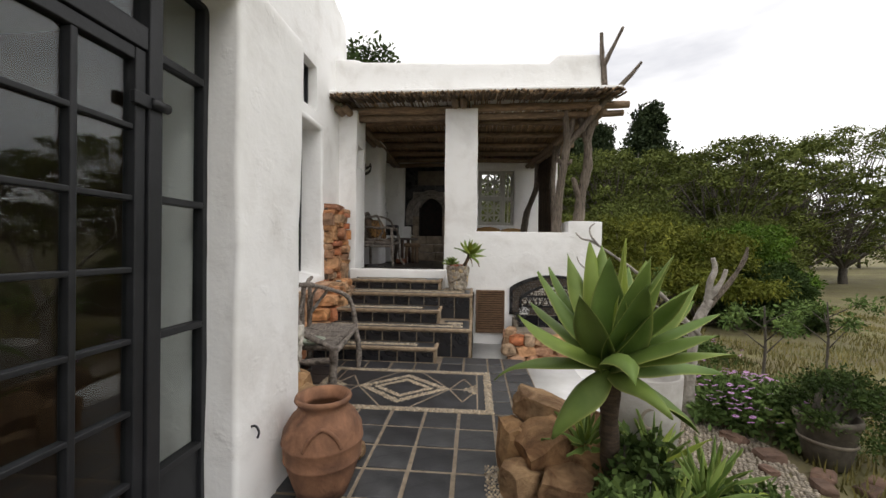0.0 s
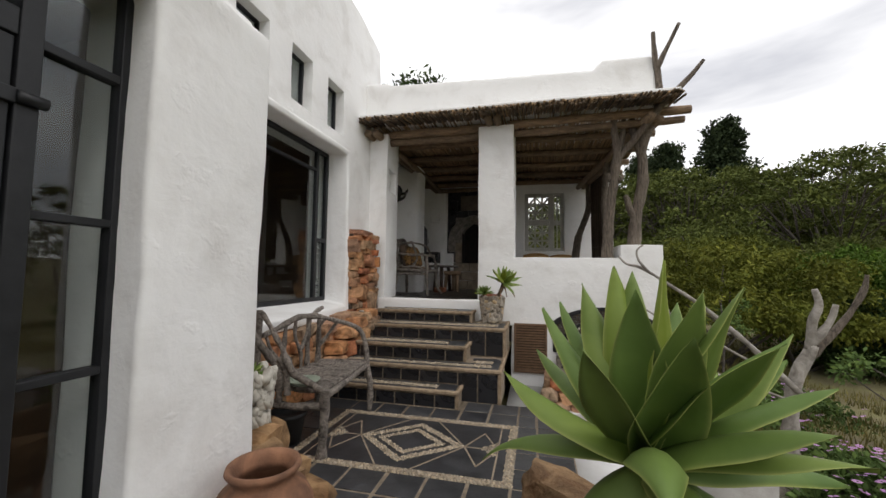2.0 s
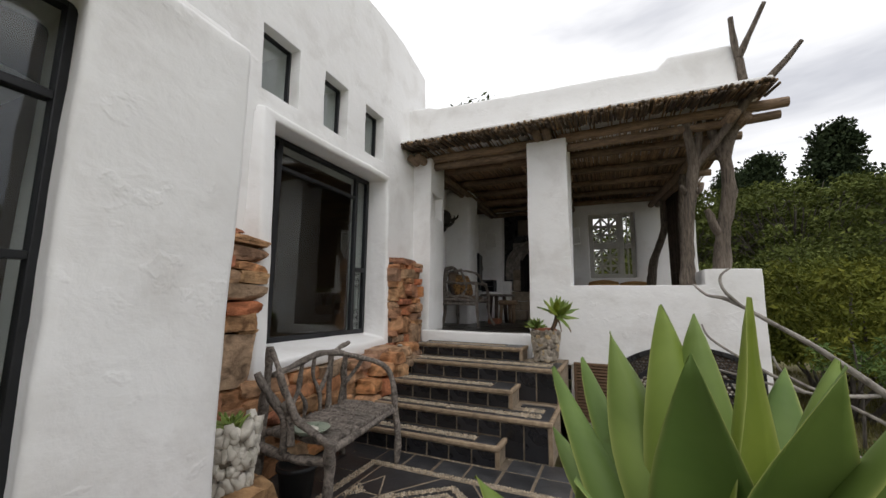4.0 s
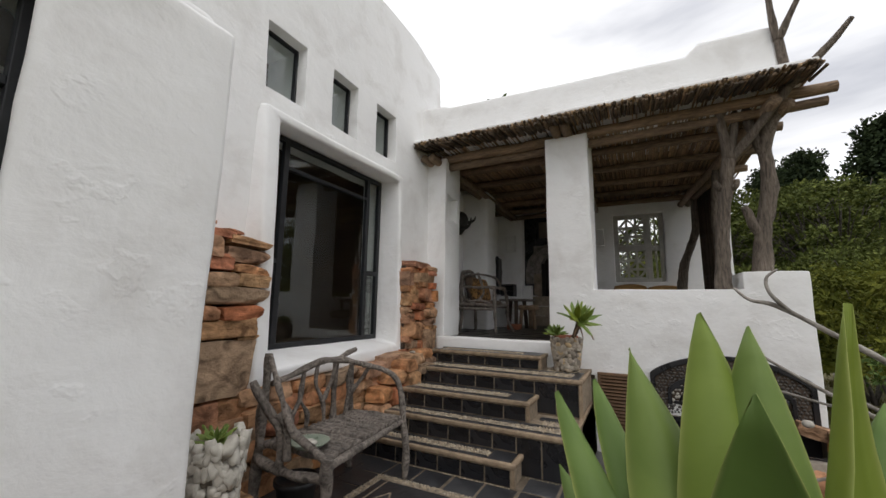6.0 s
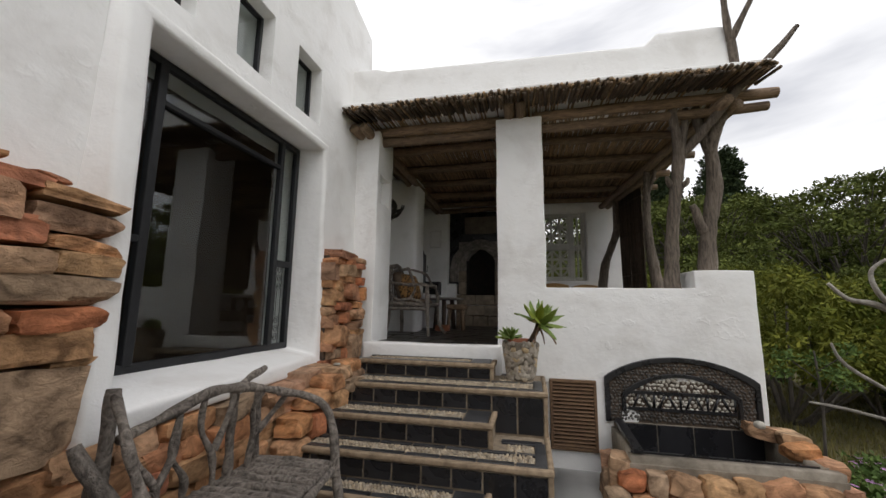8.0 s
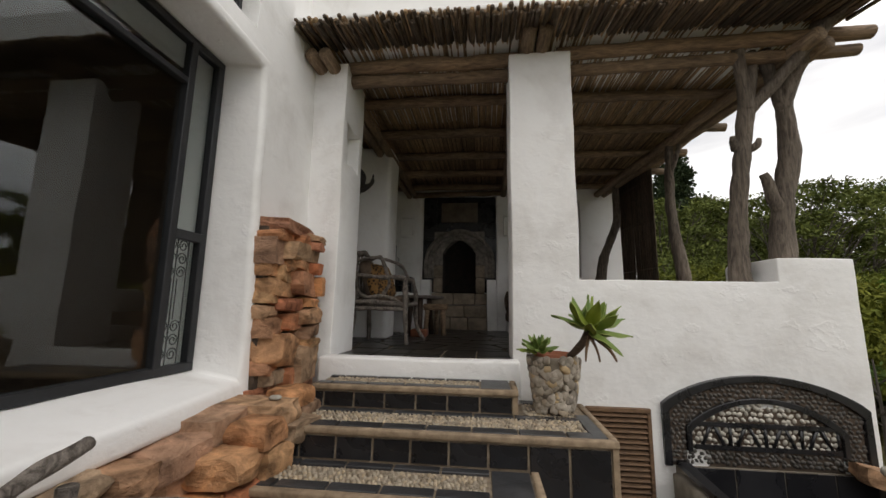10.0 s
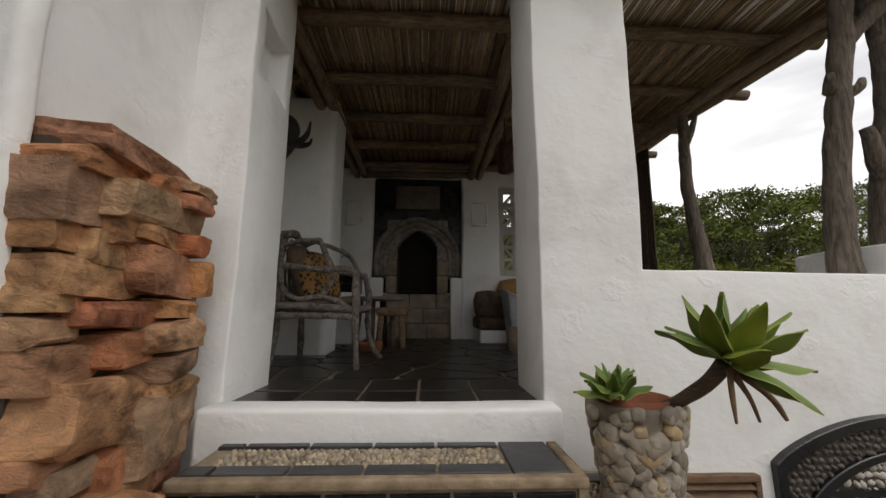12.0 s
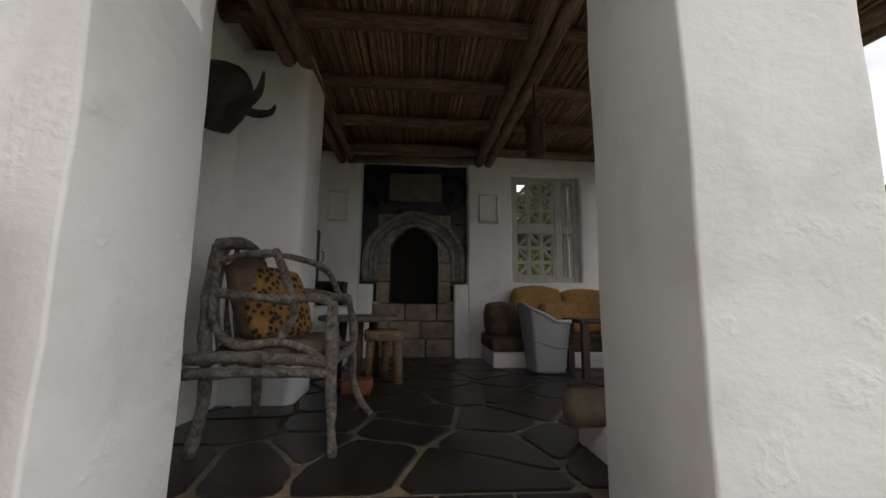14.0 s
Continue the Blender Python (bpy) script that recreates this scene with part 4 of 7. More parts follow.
# ---- terrace tiles and the mosaic panel ----
P = 0.2625
PX0, PX1, PY0, PY1 = -1.40, 0.18, 2.90, 3.87
cols = [0.18 - P * k for k in range(8, -1, -1)] + [0.345, 0.60]
rows = [PY0 - 0.265 * k for k in range(7, -1, -1)] + [PY1, 4.13, 4.40]
for i in range(len(cols) - 1):
    for j in range(len(rows) - 1):
        x0, x1, y0, y1 = cols[i], cols[i + 1], rows[j], rows[j + 1]
        cx, cy = (x0 + x1) / 2, (y0 + y1) / 2
        if PY0 < cy < PY1:
            if PX0 < cx < PX1:
                continue
            for q in range(4):
                h = (y1 - y0) / 4
                tile("slate_tile", x1 - x0 - 0.018, h - 0.016, pose(cx, y0 + h * (q + 0.5), srng.uniform(-0.001, 0.001)), SLATE, terrace)
            continue
        if cy > 4.13 and cx < -0.40 or cx < -0.40 and y1 > 4.2:
            y1 = 4.18
            cy = (y0 + y1) / 2
            if y1 - y0 < 0.06:
                continue
        tile("slate_tile", x1 - x0 - 0.024, y1 - y0 - 0.024, pose(cx + srng.uniform(-0.003, 0.003), cy, srng.uniform(-0.0015, 0.0015), 0, 0, srng.uniform(-0.5, 0.5)), SLATE, terrace)
bm = bmesh.new()
for i in range(7):                      # the paving goes on behind
    for j in range(20):
        x, y = 0.47 - P * i, 1.045 - 0.265 * (j + 0.5)
        box(bm, (x - P / 2 + 0.01, y - 0.122, -0.02), (x + P / 2 - 0.01, y + 0.122, 0.0))
for i in range(2):
    for j in range(10):
        box(bm, (-2.06 + P * i, 1.85 + 0.265 * j, -0.02), (-1.82 + P * i, 2.09 + 0.265 * j, -0.001))
tagged(part("slate_tiles", bm, SLATE_STUFF, terrace, smooth=False), kind="stuff")
CX, CY, DX2, DY2 = -0.61, 3.385, 0.42, 0.345
part("mosaic_slate", bm_box((PX0, PY0, -0.02), (PX1, PY1, -0.003)), SLATE, terrace, "black slate field of the mosaic panel", smooth=False)


def dia(x, y, cx=CX, s=1.0):
    return abs(x - cx) / (DX2 * s) + abs(y - CY) / (DY2 * s)


regions = [(lambda x, y: 0.80 < dia(x, y) < 1.0, CX - DX2, CX + DX2, CY - DY2, CY + DY2, 0.0),
           (lambda x, y: 0.50 < dia(x, y) < 0.66, CX - DX2, CX + DX2, CY - DY2, CY + DY2, 0.0),
           (lambda x, y: min(x - PX0, PX1 - x, y - PY0, PY1 - y) < 0.055, PX0, PX1, PY0, PY1, 0.0)]
for sgn, xe in ((-1, PX0 + 0.13), (1, PX1 - 0.13)):
    regions.append((lambda x, y, sgn=sgn, xe=xe: 0 < (xe - x) * sgn < 0.13 and abs(y - CY) < (0.13 - (xe - x) * sgn) * 0.9 + 0.0 and (xe - x) * sgn > 0, xe - 0.13, xe + 0.13, CY - 0.15, CY + 0.15, 0.0))
regions.append((lambda x, y: True, -1.75, -0.40, 4.135, 4.18, -0.004))
regions.append((lambda x, y: True, -0.36, 0.01, 4.37, 4.40, -0.004))
regions.append((lambda x, y: True, 0.10, 0.17, 1.2, 2.2, 0.001))
pebble_part("mosaic_pebbles", regions, 0.021, PEBBLE, terrace, 31, None, "cream pebble bands of the mosaic panel")
BAND = material("pale_band_mortar", (0.24, 0.19, 0.135), (0.42, 0.345, 0.25), 25, 0.9, 0.3, 60)
bm = bmesh.new()
for a, b, c, d in ((PX0, PX1, PY0, PY0 + 0.055), (PX0, PX1, PY1 - 0.055, PY1), (PX0, PX0 + 0.055, PY0 + 0.055, PY1 - 0.055), (PX1 - 0.055, PX1, PY0 + 0.055, PY1 - 0.055)):
    box(bm, (a, c, -0.012), (b, d, -0.001))
for outer, inner in ((1.0, 0.80), (0.66, 0.50)):
    for q in range(4):
        c0, c1 = [((1, 0), (0, 1), (-1, 0), (0, -1))[(q + e) % 4] for e in (0, 1)]
        quad = [(CX + DX2 * f * c[0], CY + DY2 * f * c[1]) for c, f in ((c0, outer), (c1, outer), (c1, inner), (c0, inner))]
        bm.faces.new([bm.verts.new((x, y, -0.0012)) for x, y in quad])
part("mosaic_bed", bm, BAND, terrace, "pale mortar under the pebble bands", smooth=False)
lines = [((PX0 + 0.055, PY0 + 0.06), (PX1 - 0.055, PY0 + 0.06)), ((PX0 + 0.055, PY1 - 0.06), (PX1 - 0.055, PY1 - 0.06))]
for sgn, xe, tipx in ((-1, PX0 + 0.12, CX - DX2), (1, PX1 - 0.12, CX + DX2)):
    mid = (xe + tipx) / 2
    lines += [((xe, PY0 + 0.06), (xe, PY1 - 0.06)), ((tipx, CY), (mid, CY + DY2 * 0.8)), ((mid, CY + DY2 * 0.8), (xe, CY)), ((xe, CY), (mid, CY - DY2 * 0.8)), ((mid, CY - DY2 * 0.8), (tipx, CY))]
    lines += [((CX + sgn * 0.12, PY1 - 0.06), (tipx, CY)), ((CX + sgn * 0.12, PY0 + 0.06), (tipx, CY)), ((tipx, CY), (xe, CY))]
bm = bmesh.new()
for (ax, ay), (bx, by) in lines:
    d = Vector((bx - ax, by - ay, 0))
    m = pose((ax + bx) / 2, (ay + by) / 2, -0.001, 0, 0, math.degrees(math.atan2(d.y, d.x)))
    vs = box(bm, (-d.length / 2, -0.006, -0.004), (d.length / 2, 0.006, 0.0))
    for v in vs:
        v.co = m @ v.co
part("mosaic_joints", bm, GROUT, terrace, "sandy joints of the mosaic panel", smooth=False)
# whitewashed strip beside the paving
WHITEWASH = material("whitewashed_screed", (0.70, 0.69, 0.67), (0.82, 0.815, 0.80), 5, 0.85, 0.25, 25)
strip = new("pavement_white", None)
strip.location = (0.8, 4.0, -0.05)
tagged(strip, "whitewashed screed strip beside the slate terrace", "pavement", kind="structure")
part("screed", bm_box((0.605, 2.2, -0.45), (1.12, 4.40, -0.03)), WHITEWASH, strip)
part("screed", bm_box((0.012, 4.40, -0.45), (1.50, 5.87, -0.20)), WHITEWASH, strip)

# ---- porch floor: crazy paving ----
frng = random.Random(5)


def cell(seed, others, x0, x1, y0, y1):
    """The part of the rectangle that lies nearer to seed than to any other."""
    poly = [Vector((x0, y0)), Vector((x1, y0)), Vector((x1, y1)), Vector((x0, y1))]
    for o in others:
        mid, n = (seed + o) / 2, o - seed
        out = []
        for k, p in enumerate(poly):
            q = poly[(k + 1) % len(poly)]
            dp, dq = (p - mid).dot(n), (q - mid).dot(n)
            if dp <= 0:
                out.append(p)
            if (dp < 0 < dq) or (dq < 0 < dp):
                out.append(p.lerp(q, dp / (dp - dq)))
        poly = out
        if len(poly) < 3:
            break
    return poly


def slab_piece(poly, gap):
    """One flagstone: its cell drawn in by the joint, corners rounded, edges a little wavy."""
    c = sum(poly, Vector((0, 0))) / len(poly)
    small = []
    for k, p in enumerate(poly):
        a, b = poly[k - 1], poly[(k + 1) % len(poly)]
        for v in (p.lerp(a, min(0.3, 0.07 / max(0.01, (a - p).length))), p.lerp(p.lerp((a + b) / 2, 0.14), 0.75), p.lerp(b, min(0.3, 0.07 / max(0.01, (b - p).length)))):
            small.append(v)
        small.append((p + b) / 2 + Vector(noise.noise_vector(Vector((p.x + b.x, p.y + b.y, 1.5)) * 2)[:2]) * 0.02)
    ring = []
    for v in small:
        d = v - c
        ring.append(c + d * max(0.3, 1 - gap / max(0.05, d.length)))
    bm = bmesh.new()
    low = [bm.verts.new((v.x, v.y, PORCH_Z - 0.016)) for v in ring]
    mid = [bm.verts.new((v.x, v.y, PORCH_Z - 0.003)) for v in ring]
    top = [bm.verts.new((c.x + (v.x - c.x) * 0.975, c.y + (v.y - c.y) * 0.975, PORCH_Z)) for v in ring]
    n = len(ring)
    for lo, hi in ((low, mid), (mid, top)):
        for k in range(n):
            bm.faces.new([lo[k], lo[(k + 1) % n], hi[(k + 1) % n], hi[k]])
    bm.faces.new(top)
    return bm


PORCH_SLATE = material("polished_slate", (0.012, 0.011, 0.010), (0.036, 0.032, 0.028), 4, 0.33, 0.3, 9, vary="object", palette=[(0, (0.7, 0.7, 0.7)), (1, (1.4, 1.35, 1.3))], distort=0.8)
flag_seeds = []
for i in range(9):
    for j in range(9):
        flag_seeds.append(Vector((-2.2 + 0.47 * i + frng.uniform(-0.19, 0.19), 6.75 + 0.40 * j + frng.uniform(-0.17, 0.17))))
for k, sd in enumerate(flag_seeds):
    near = sorted((o for o in flag_seeds if o is not sd), key=lambda o: (o - sd).length)[:14]
    poly = cell(sd, near, -2.45, 1.75, 6.55, 9.95)
    if len(poly) > 2:
        part("paving_stone", slab_piece(poly, frng.uniform(0.013, 0.024)), PORCH_SLATE, porch_bed, smooth=False)
for i in range(5):
    tile("paving_stone", 0.272, 0.25, pose(-1.75 + 0.29 * i, 6.05, PORCH_Z), PORCH_SLATE, porch_bed)
    tile("paving_stone", 0.272, 0.34, pose(-1.75 + 0.29 * i, 6.36, PORCH_Z), PORCH_SLATE, porch_bed)

# ---- porch roof timbers ----
BEAM_Y = [6.67, 7.42, 8.16, 8.88, 9.60]


def log(name, a, b, r, seed, mat=LOG, label="", parent=None, sag=0.012):
    a, b = Vector(a), Vector(b)
    n = 9
    pts = [a.lerp(b, k / n) + Vector(noise.noise_vector(Vector((seed, k * 0.7, 0)))) * sag for k in range(n + 1)]
    return part(name, tube_into(bmesh.new(), pts, [r, r * 0.93], 12, 0.22, seed), mat, parent, label)


def beam(a, b, r, seed, mat=LOG):
    ob = log("roof_beam", a, b, r, seed, mat)
    return tagged(ob, "rough peeled brown log beam under the reed roof", "beam", "roof beams")


for k, y in enumerate(BEAM_Y):
    beam((-2.45, y, 3.50), (-0.18, y, 3.49), 0.062, 3.0 + k)
    beam((-0.24, y + 0.03, 3.50), (2.12 + 0.05 * math.sin(k * 2.1), y + 0.05, 3.47), 0.055, 13.0 + k)
beam((-1.95, 5.98, 3.455), (-0.30, 6.0, 3.475), 0.065, 21)
beam((-1.93, 6.02, 3.345), (-0.35, 6.06, 3.365), 0.058, 22)
beam((-0.05, 5.96, 3.475), (2.32, 5.90, 3.47), 0.06, 23)
beam((0.02, 6.03, 3.365), (2.26, 5.96, 3.36), 0.052, 24)
for x in (-0.30, -0.17):
    beam((x, 5.66, 3.50), (x - 0.03, 9.75, 3.385), 0.058, 30 + x, LOG_Y)
for x in (-2.10, -1.98):
    beam((x, 5.66, 3.40), (x + 0.02, 9.78, 3.39), 0.056, 40 + x, LOG_Y)
beam((1.80, 5.72, 3.36), (1.33, 9.9, 3.37), 0.06, 51, LOG_Y)
beam((1.92, 5.80, 3.34), (1.45, 9.9, 3.36), 0.055, 52, LOG_Y)
beam((-2.0, 9.70, 3.38), (-0.3, 9.70, 3.40), 0.05, 53)

# reeds laid side by side over the beams, their dark ends making the fringe of the eave
rrng = random.Random(17)
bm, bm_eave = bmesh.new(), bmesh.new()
x = -2.45
while x < 2.10:
    r = rrng.uniform(0.011, 0.019)
    x += r
    y0 = 5.46 + rrng.uniform(-0.03, 0.05)
    z = 3.592 + rrng.uniform(-0.008, 0.008)
    pts = [(x + rrng.uniform(-0.006, 0.006), y0, z - 0.055 + rrng.uniform(-0.012, 0.01))]
    pts += [(x + rrng.uniform(-0.008, 0.008), y, z + rrng.uniform(-0.006, 0.006)) for y in (5.95, 7.0, 8.0, 9.0, 9.85)]
    if x < -2.2:
        pts = pts[2:]
    tube_into(bm, pts, [r], 6)
    if x > -2.2:      # short darker ends lie under and over them at the eave
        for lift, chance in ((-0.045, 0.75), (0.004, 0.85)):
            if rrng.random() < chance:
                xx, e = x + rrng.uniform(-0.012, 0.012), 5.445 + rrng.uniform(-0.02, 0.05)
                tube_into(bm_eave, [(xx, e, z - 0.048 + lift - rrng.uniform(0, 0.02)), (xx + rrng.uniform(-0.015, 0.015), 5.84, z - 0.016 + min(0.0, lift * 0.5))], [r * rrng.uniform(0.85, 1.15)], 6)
    x += r
reeds = tagged(part("ceiling", bm, REED), "split brown reeds laid side by side over log beams", "ceiling", kind="structure")

# the ends at the eave get a darker reed colour than the ceiling
EAVE = material("dark_eave_reed", (0.045, 0.032, 0.022), (0.16, 0.115, 0.075), 10, 0.85, 0.4, 40, stretch=(6, 1, 6), vary="island", palette=[(0, (0.5, 0.48, 0.46)), (0.6, (1, 1, 1)), (1, (1.7, 1.55, 1.35))])
tagged(part("eave_reeds", bm_eave, EAVE), "short dark reed ends fringing the eave", "eave", kind="structure")

# ---- forked tree-trunk posts ----
def trunk_post(label, stems, group="porch posts"):
    """stems: list of (points, radii); the first is the trunk, the others are limbs."""
    base = stems[0][0][0]
    t = thing("trunk_post", base, label, "post", group)
    main = None
    for k, (pts, radii) in enumerate(stems):
        made = stick("trunk" if k == 0 else "limb", pts, radii, TRUNK, t if k == 0 else main, 14 if k == 0 else 9, 0.22, base[0] * 9 + k, 6)
        main = made if k == 0 else main
    return t


trunk_post("weathered forked tree-trunk post on the low wall",
           [([(1.31, 6.09, 1.52), (1.325, 6.09, 1.9), (1.37, 6.07, 2.35), (1.42, 6.05, 2.7), (1.455, 6.03, 3.0)], [0.082, 0.068, 0.06, 0.056, 0.062]),
            ([(1.45, 6.03, 2.93), (1.425, 6.0, 3.14), (1.40, 5.98, 3.34), (1.405, 5.97, 3.50)], [0.058, 0.05, 0.044, 0.05]),
            ([(1.46, 6.03, 2.95), (1.50, 6.03, 3.16), (1.53, 6.03, 3.30), (1.54, 6.03, 3.45)], [0.05, 0.042, 0.036, 0.03]),
            ([(1.46, 6.03, 2.92), (1.56, 6.0, 3.03), (1.69, 5.93, 3.19), (1.83, 5.85, 3.36), (1.93, 5.78, 3.50)], [0.05, 0.045, 0.042, 0.04]),
            ([(1.36, 6.06, 2.62), (1.32, 6.02, 2.66), (1.305, 6.0, 2.70)], [0.04, 0.03, 0.018]),
            ([(1.44, 6.05, 2.60), (1.49, 6.02, 2.63), (1.505, 6.01, 2.68)], [0.036, 0.028, 0.016])])
trunk_post("twisted forked tree-trunk post with tips rising past the roof",
           [([(1.655, 6.12, 1.68), (1.665, 6.12, 1.92), (1.70, 6.11, 2.2), (1.765, 6.10, 2.5), (1.785, 6.09, 2.75), (1.765, 6.07, 3.0), (1.80, 6.03, 3.18), (1.88, 5.93, 3.4), (1.94, 5.85, 3.6), (1.90, 5.76, 3.82), (1.88, 5.72, 4.02)],
             [0.098, 0.08, 0.07, 0.074, 0.068, 0.06, 0.066, 0.056, 0.05, 0.04, 0.036]),
            ([(1.87, 5.72, 3.98), (1.845, 5.70, 4.2), (1.83, 5.68, 4.44)], [0.036, 0.032, 0.026]),
            ([(1.88, 5.72, 3.98), (1.96, 5.66, 4.16), (2.10, 5.58, 4.46)], [0.036, 0.03, 0.02]),
            ([(1.92, 5.85, 3.5), (2.06, 5.66, 3.62), (2.22, 5.62, 3.78), (2.365, 5.60, 3.96)], [0.046, 0.036, 0.03, 0.02]),
            ([(1.765, 6.07, 2.95), (1.70, 6.06, 3.12), (1.655, 6.05, 3.3), (1.64, 6.03, 3.46)], [0.062, 0.05, 0.046, 0.04]),
            ([(1.69, 6.11, 2.08), (1.61, 6.09, 2.2), (1.575, 6.07, 2.33), (1.54, 6.06, 2.40)], [0.062, 0.046, 0.04, 0.032])])
trunk_post("slender weathered trunk post on the side wall", [([(1.585, 7.50, 1.53), (1.585, 7.5, 1.75), (1.54, 7.52, 2.15), (1.53, 7.55, 2.45), (1.55, 7.58, 2.9), (1.60, 7.62, 3.42)], [0.085, 0.074, 0.062, 0.058, 0.05, 0.045]),
                                                             ([(1.55, 7.58, 2.95), (1.62, 7.56, 3.1), (1.68, 7.55, 3.3)], [0.036, 0.03, 0.026])])
trunk_post("curved weathered trunk post beside the lattice window", [([(1.26, 9.45, 1.3), (1.24, 9.45, 1.75), (1.30, 9.42, 2.15), (1.42, 9.36, 2.5), (1.50, 9.3, 2.8), (1.5, 9.3, 3.34)], [0.10, 0.085, 0.075, 0.068, 0.06, 0.055])])

# hanging reed blind at the side of the porch
REED_DARK = material("dark_reed", (0.05, 0.035, 0.025), (0.14, 0.10, 0.07), 12, 0.85, 0.4, 40, vary="island", stretch=(5, 5, 1))
blind = thing("reed_blind", (1.62, 8.9, 1.7), "dark vertical reed blind hanging at the side of the porch", "blind")
bm = bmesh.new()
for k in range(74):
    a = k / 73
    x, y = 1.72 - 0.16 * a, 8.45 + 0.85 * a
    tube_into(bm, [(x + rrng.uniform(-0.01, 0.01), y, 1.62 + rrng.uniform(0, 0.06)), (x, y + rrng.uniform(-0.02, 0.02), 2.5), (x, y, 3.34)], [rrng.uniform(0.007, 0.012)], 6)
part("reeds", bm, REED_DARK, blind)
for z in (1.9, 2.6, 3.2):
    part("binding", tube_into(bmesh.new(), [(1.72, 8.45, z), (1.56, 9.3, z)], [0.014], 6), REED_DARK, blind)

# ---- the porch: fireplace ----
hearth = thing("fireplace", (-1.15, 10.2, PORCH_Z), "black-tiled porch fireplace with a pointed stone arch and sandstone base", "fireplace")
HCX = -1.145
SAND = material("dressed_sandstone", (0.20, 0.155, 0.11), (0.40, 0.33, 0.25), 8, 0.85, 0.5, 25, big=3, big_amount=0.35)
CARVED = material("carved_grey_stone", (0.13, 0.115, 0.10), (0.35, 0.315, 0.28), 14, 0.85, 0.6, 40)
SOOT = material("soot_brick", (0.008, 0.007, 0.006), (0.03, 0.022, 0.018), 10, 0.9, 0.4, 30)
for i in range(5):
    for j in range(6):
        x0, z0 = -1.85 + 0.28 * i, 1.80 + 0.275 * j
        cx, cz = x0 + 0.14, z0 + 0.13
        if abs(cx - HCX) < 0.5 and cz < 2.7:
            continue
        part("tile", bm_box((x0 + 0.006, 10.0, z0 + 0.006), (x0 + 0.274, 10.02, z0 + 0.269)), GLAZED, hearth, smooth=False)
part("tile_bed", bm_box((-1.86, 10.015, 1.6), (-1.60, 10.2, 3.5)), SOOT, hearth, smooth=False)
part("tile_bed", bm_box((-0.69, 10.015, 1.6), (-0.44, 10.2, 3.5)), SOOT, hearth, smooth=False)
part("tile_bed", bm_box((-1.60, 10.015, 2.74), (-0.69, 10.2, 3.5)), SOOT, hearth, smooth=False)


def pointed(off, t):
    """A point of the pointed arch: t from -1 (left foot) to 1 (right foot)."""
    half, foot, apex = 0.66 - off, 1.86, 2.80 - off * 1.3
    s = abs(t)
    if s > 0.75:
        return HCX + math.copysign(half, t), foot + (1 - s) / 0.25 * 0.27
    a = s / 0.75
    return HCX + math.copysign(half * math.sin(a * math.pi / 2) ** 0.88, t), foot + 0.27 + (apex - foot - 0.27) * (1 - a ** 1.5)


for off, r, mat in ((0.035, 0.042, CARVED), (0.10, 0.028, CARVED), (0.155, 0.036, CARVED)):
    pts = [(pointed(off, -1 + 2 * k / 40)[0], 9.98, pointed(off, -1 + 2 * k / 40)[1]) for k in range(41)]
    part("arch_moulding", tube_into(bmesh.new(), pts, [r], 8, 0.25, off), mat, hearth, "carved grey stone moulding")
# sandstone jambs and base built of blocks
prng = random.Random(8)
for z0, z1, xs in ((0.90, 1.14, (-1.66, -1.30, -0.98, -0.62)), (1.14, 1.36, (-1.66, -1.45, -1.05, -0.62)), (1.36, 1.58, (-1.66, -1.25, -0.85, -0.62))):
    for a, b in zip(xs, xs[1:]):
        rounded(part("block", bm_box((a + 0.004, 9.93 + prng.uniform(0, 0.012), z0 + 0.004), (b - 0.004, 10.3, z1 - 0.004)), SAND, hearth), 0.015, 2)
for side in (-1, 1):
    x0, x1 = sorted((HCX + side * 0.31, HCX + side * 0.475))
    for z0, z1 in ((1.58, 1.86), (1.86, 2.10)):
        rounded(part("block", bm_box((x0, 9.95, z0 + 0.004), (x1, 10.25, z1 - 0.004)), SAND, hearth), 0.015, 2)
    # spandrel that closes the opening to a point
    bm = bmesh.new()
    outline = [(0.475, 2.104), (0.31, 2.104), (0.31, 2.33), (0.24, 2.45), (0.11, 2.56), (0.0, 2.635), (0.0, 2.74), (0.475, 2.74)]
    rows_y = [[bm.verts.new((HCX + side * u, y, z)) for u, z in outline] for y in (9.985, 10.25)]
    for k in range(len(outline)):
        q = (k + 1) % len(outline)
        bm.faces.new([rows_y[0][k], rows_y[0][q], rows_y[1][q], rows_y[1][k]])
    bm.faces.new(rows_y[0])
    bm.faces.new(rows_y[1][::-1])
    bmesh.ops.recalc_face_normals(bm, faces=bm.faces)
    part("spandrel", bm, CARVED, hearth, smooth=False)
part("firebox", bm_box((-1.6, 10.42, 1.5), (-0.7, 10.5, 3.4)), SOOT, hearth, smooth=False)
part("firebox", bm_box((-1.5, 10.0, 1.55), (-0.8, 10.45, 1.585)), SOOT, hearth, smooth=False)
for x in (-1.46, -0.83):
    part("firebox", bm_box((x - 0.02, 10.02, 1.58), (x + 0.01, 10.45, 2.5)), SOOT, hearth, smooth=False)
rounded(part("plaque", bm_box((-1.49, 9.97, 2.92), (-0.80, 10.0, 3.30)), material("brown_slab", (0.12, 0.095, 0.072), (0.22, 0.18, 0.14), 8, 0.7, 0.3, 25), hearth, "brown carved stone plaque"), 0.01, 2)
for x0, x1 in ((-1.85, -1.66), (-0.63, -0.45)):
    ob = plaster_block("plinth", (x0, 9.82, PORCH_Z - 0.02), (x1, 10.1, 1.82), hearth, bevel=0.02)
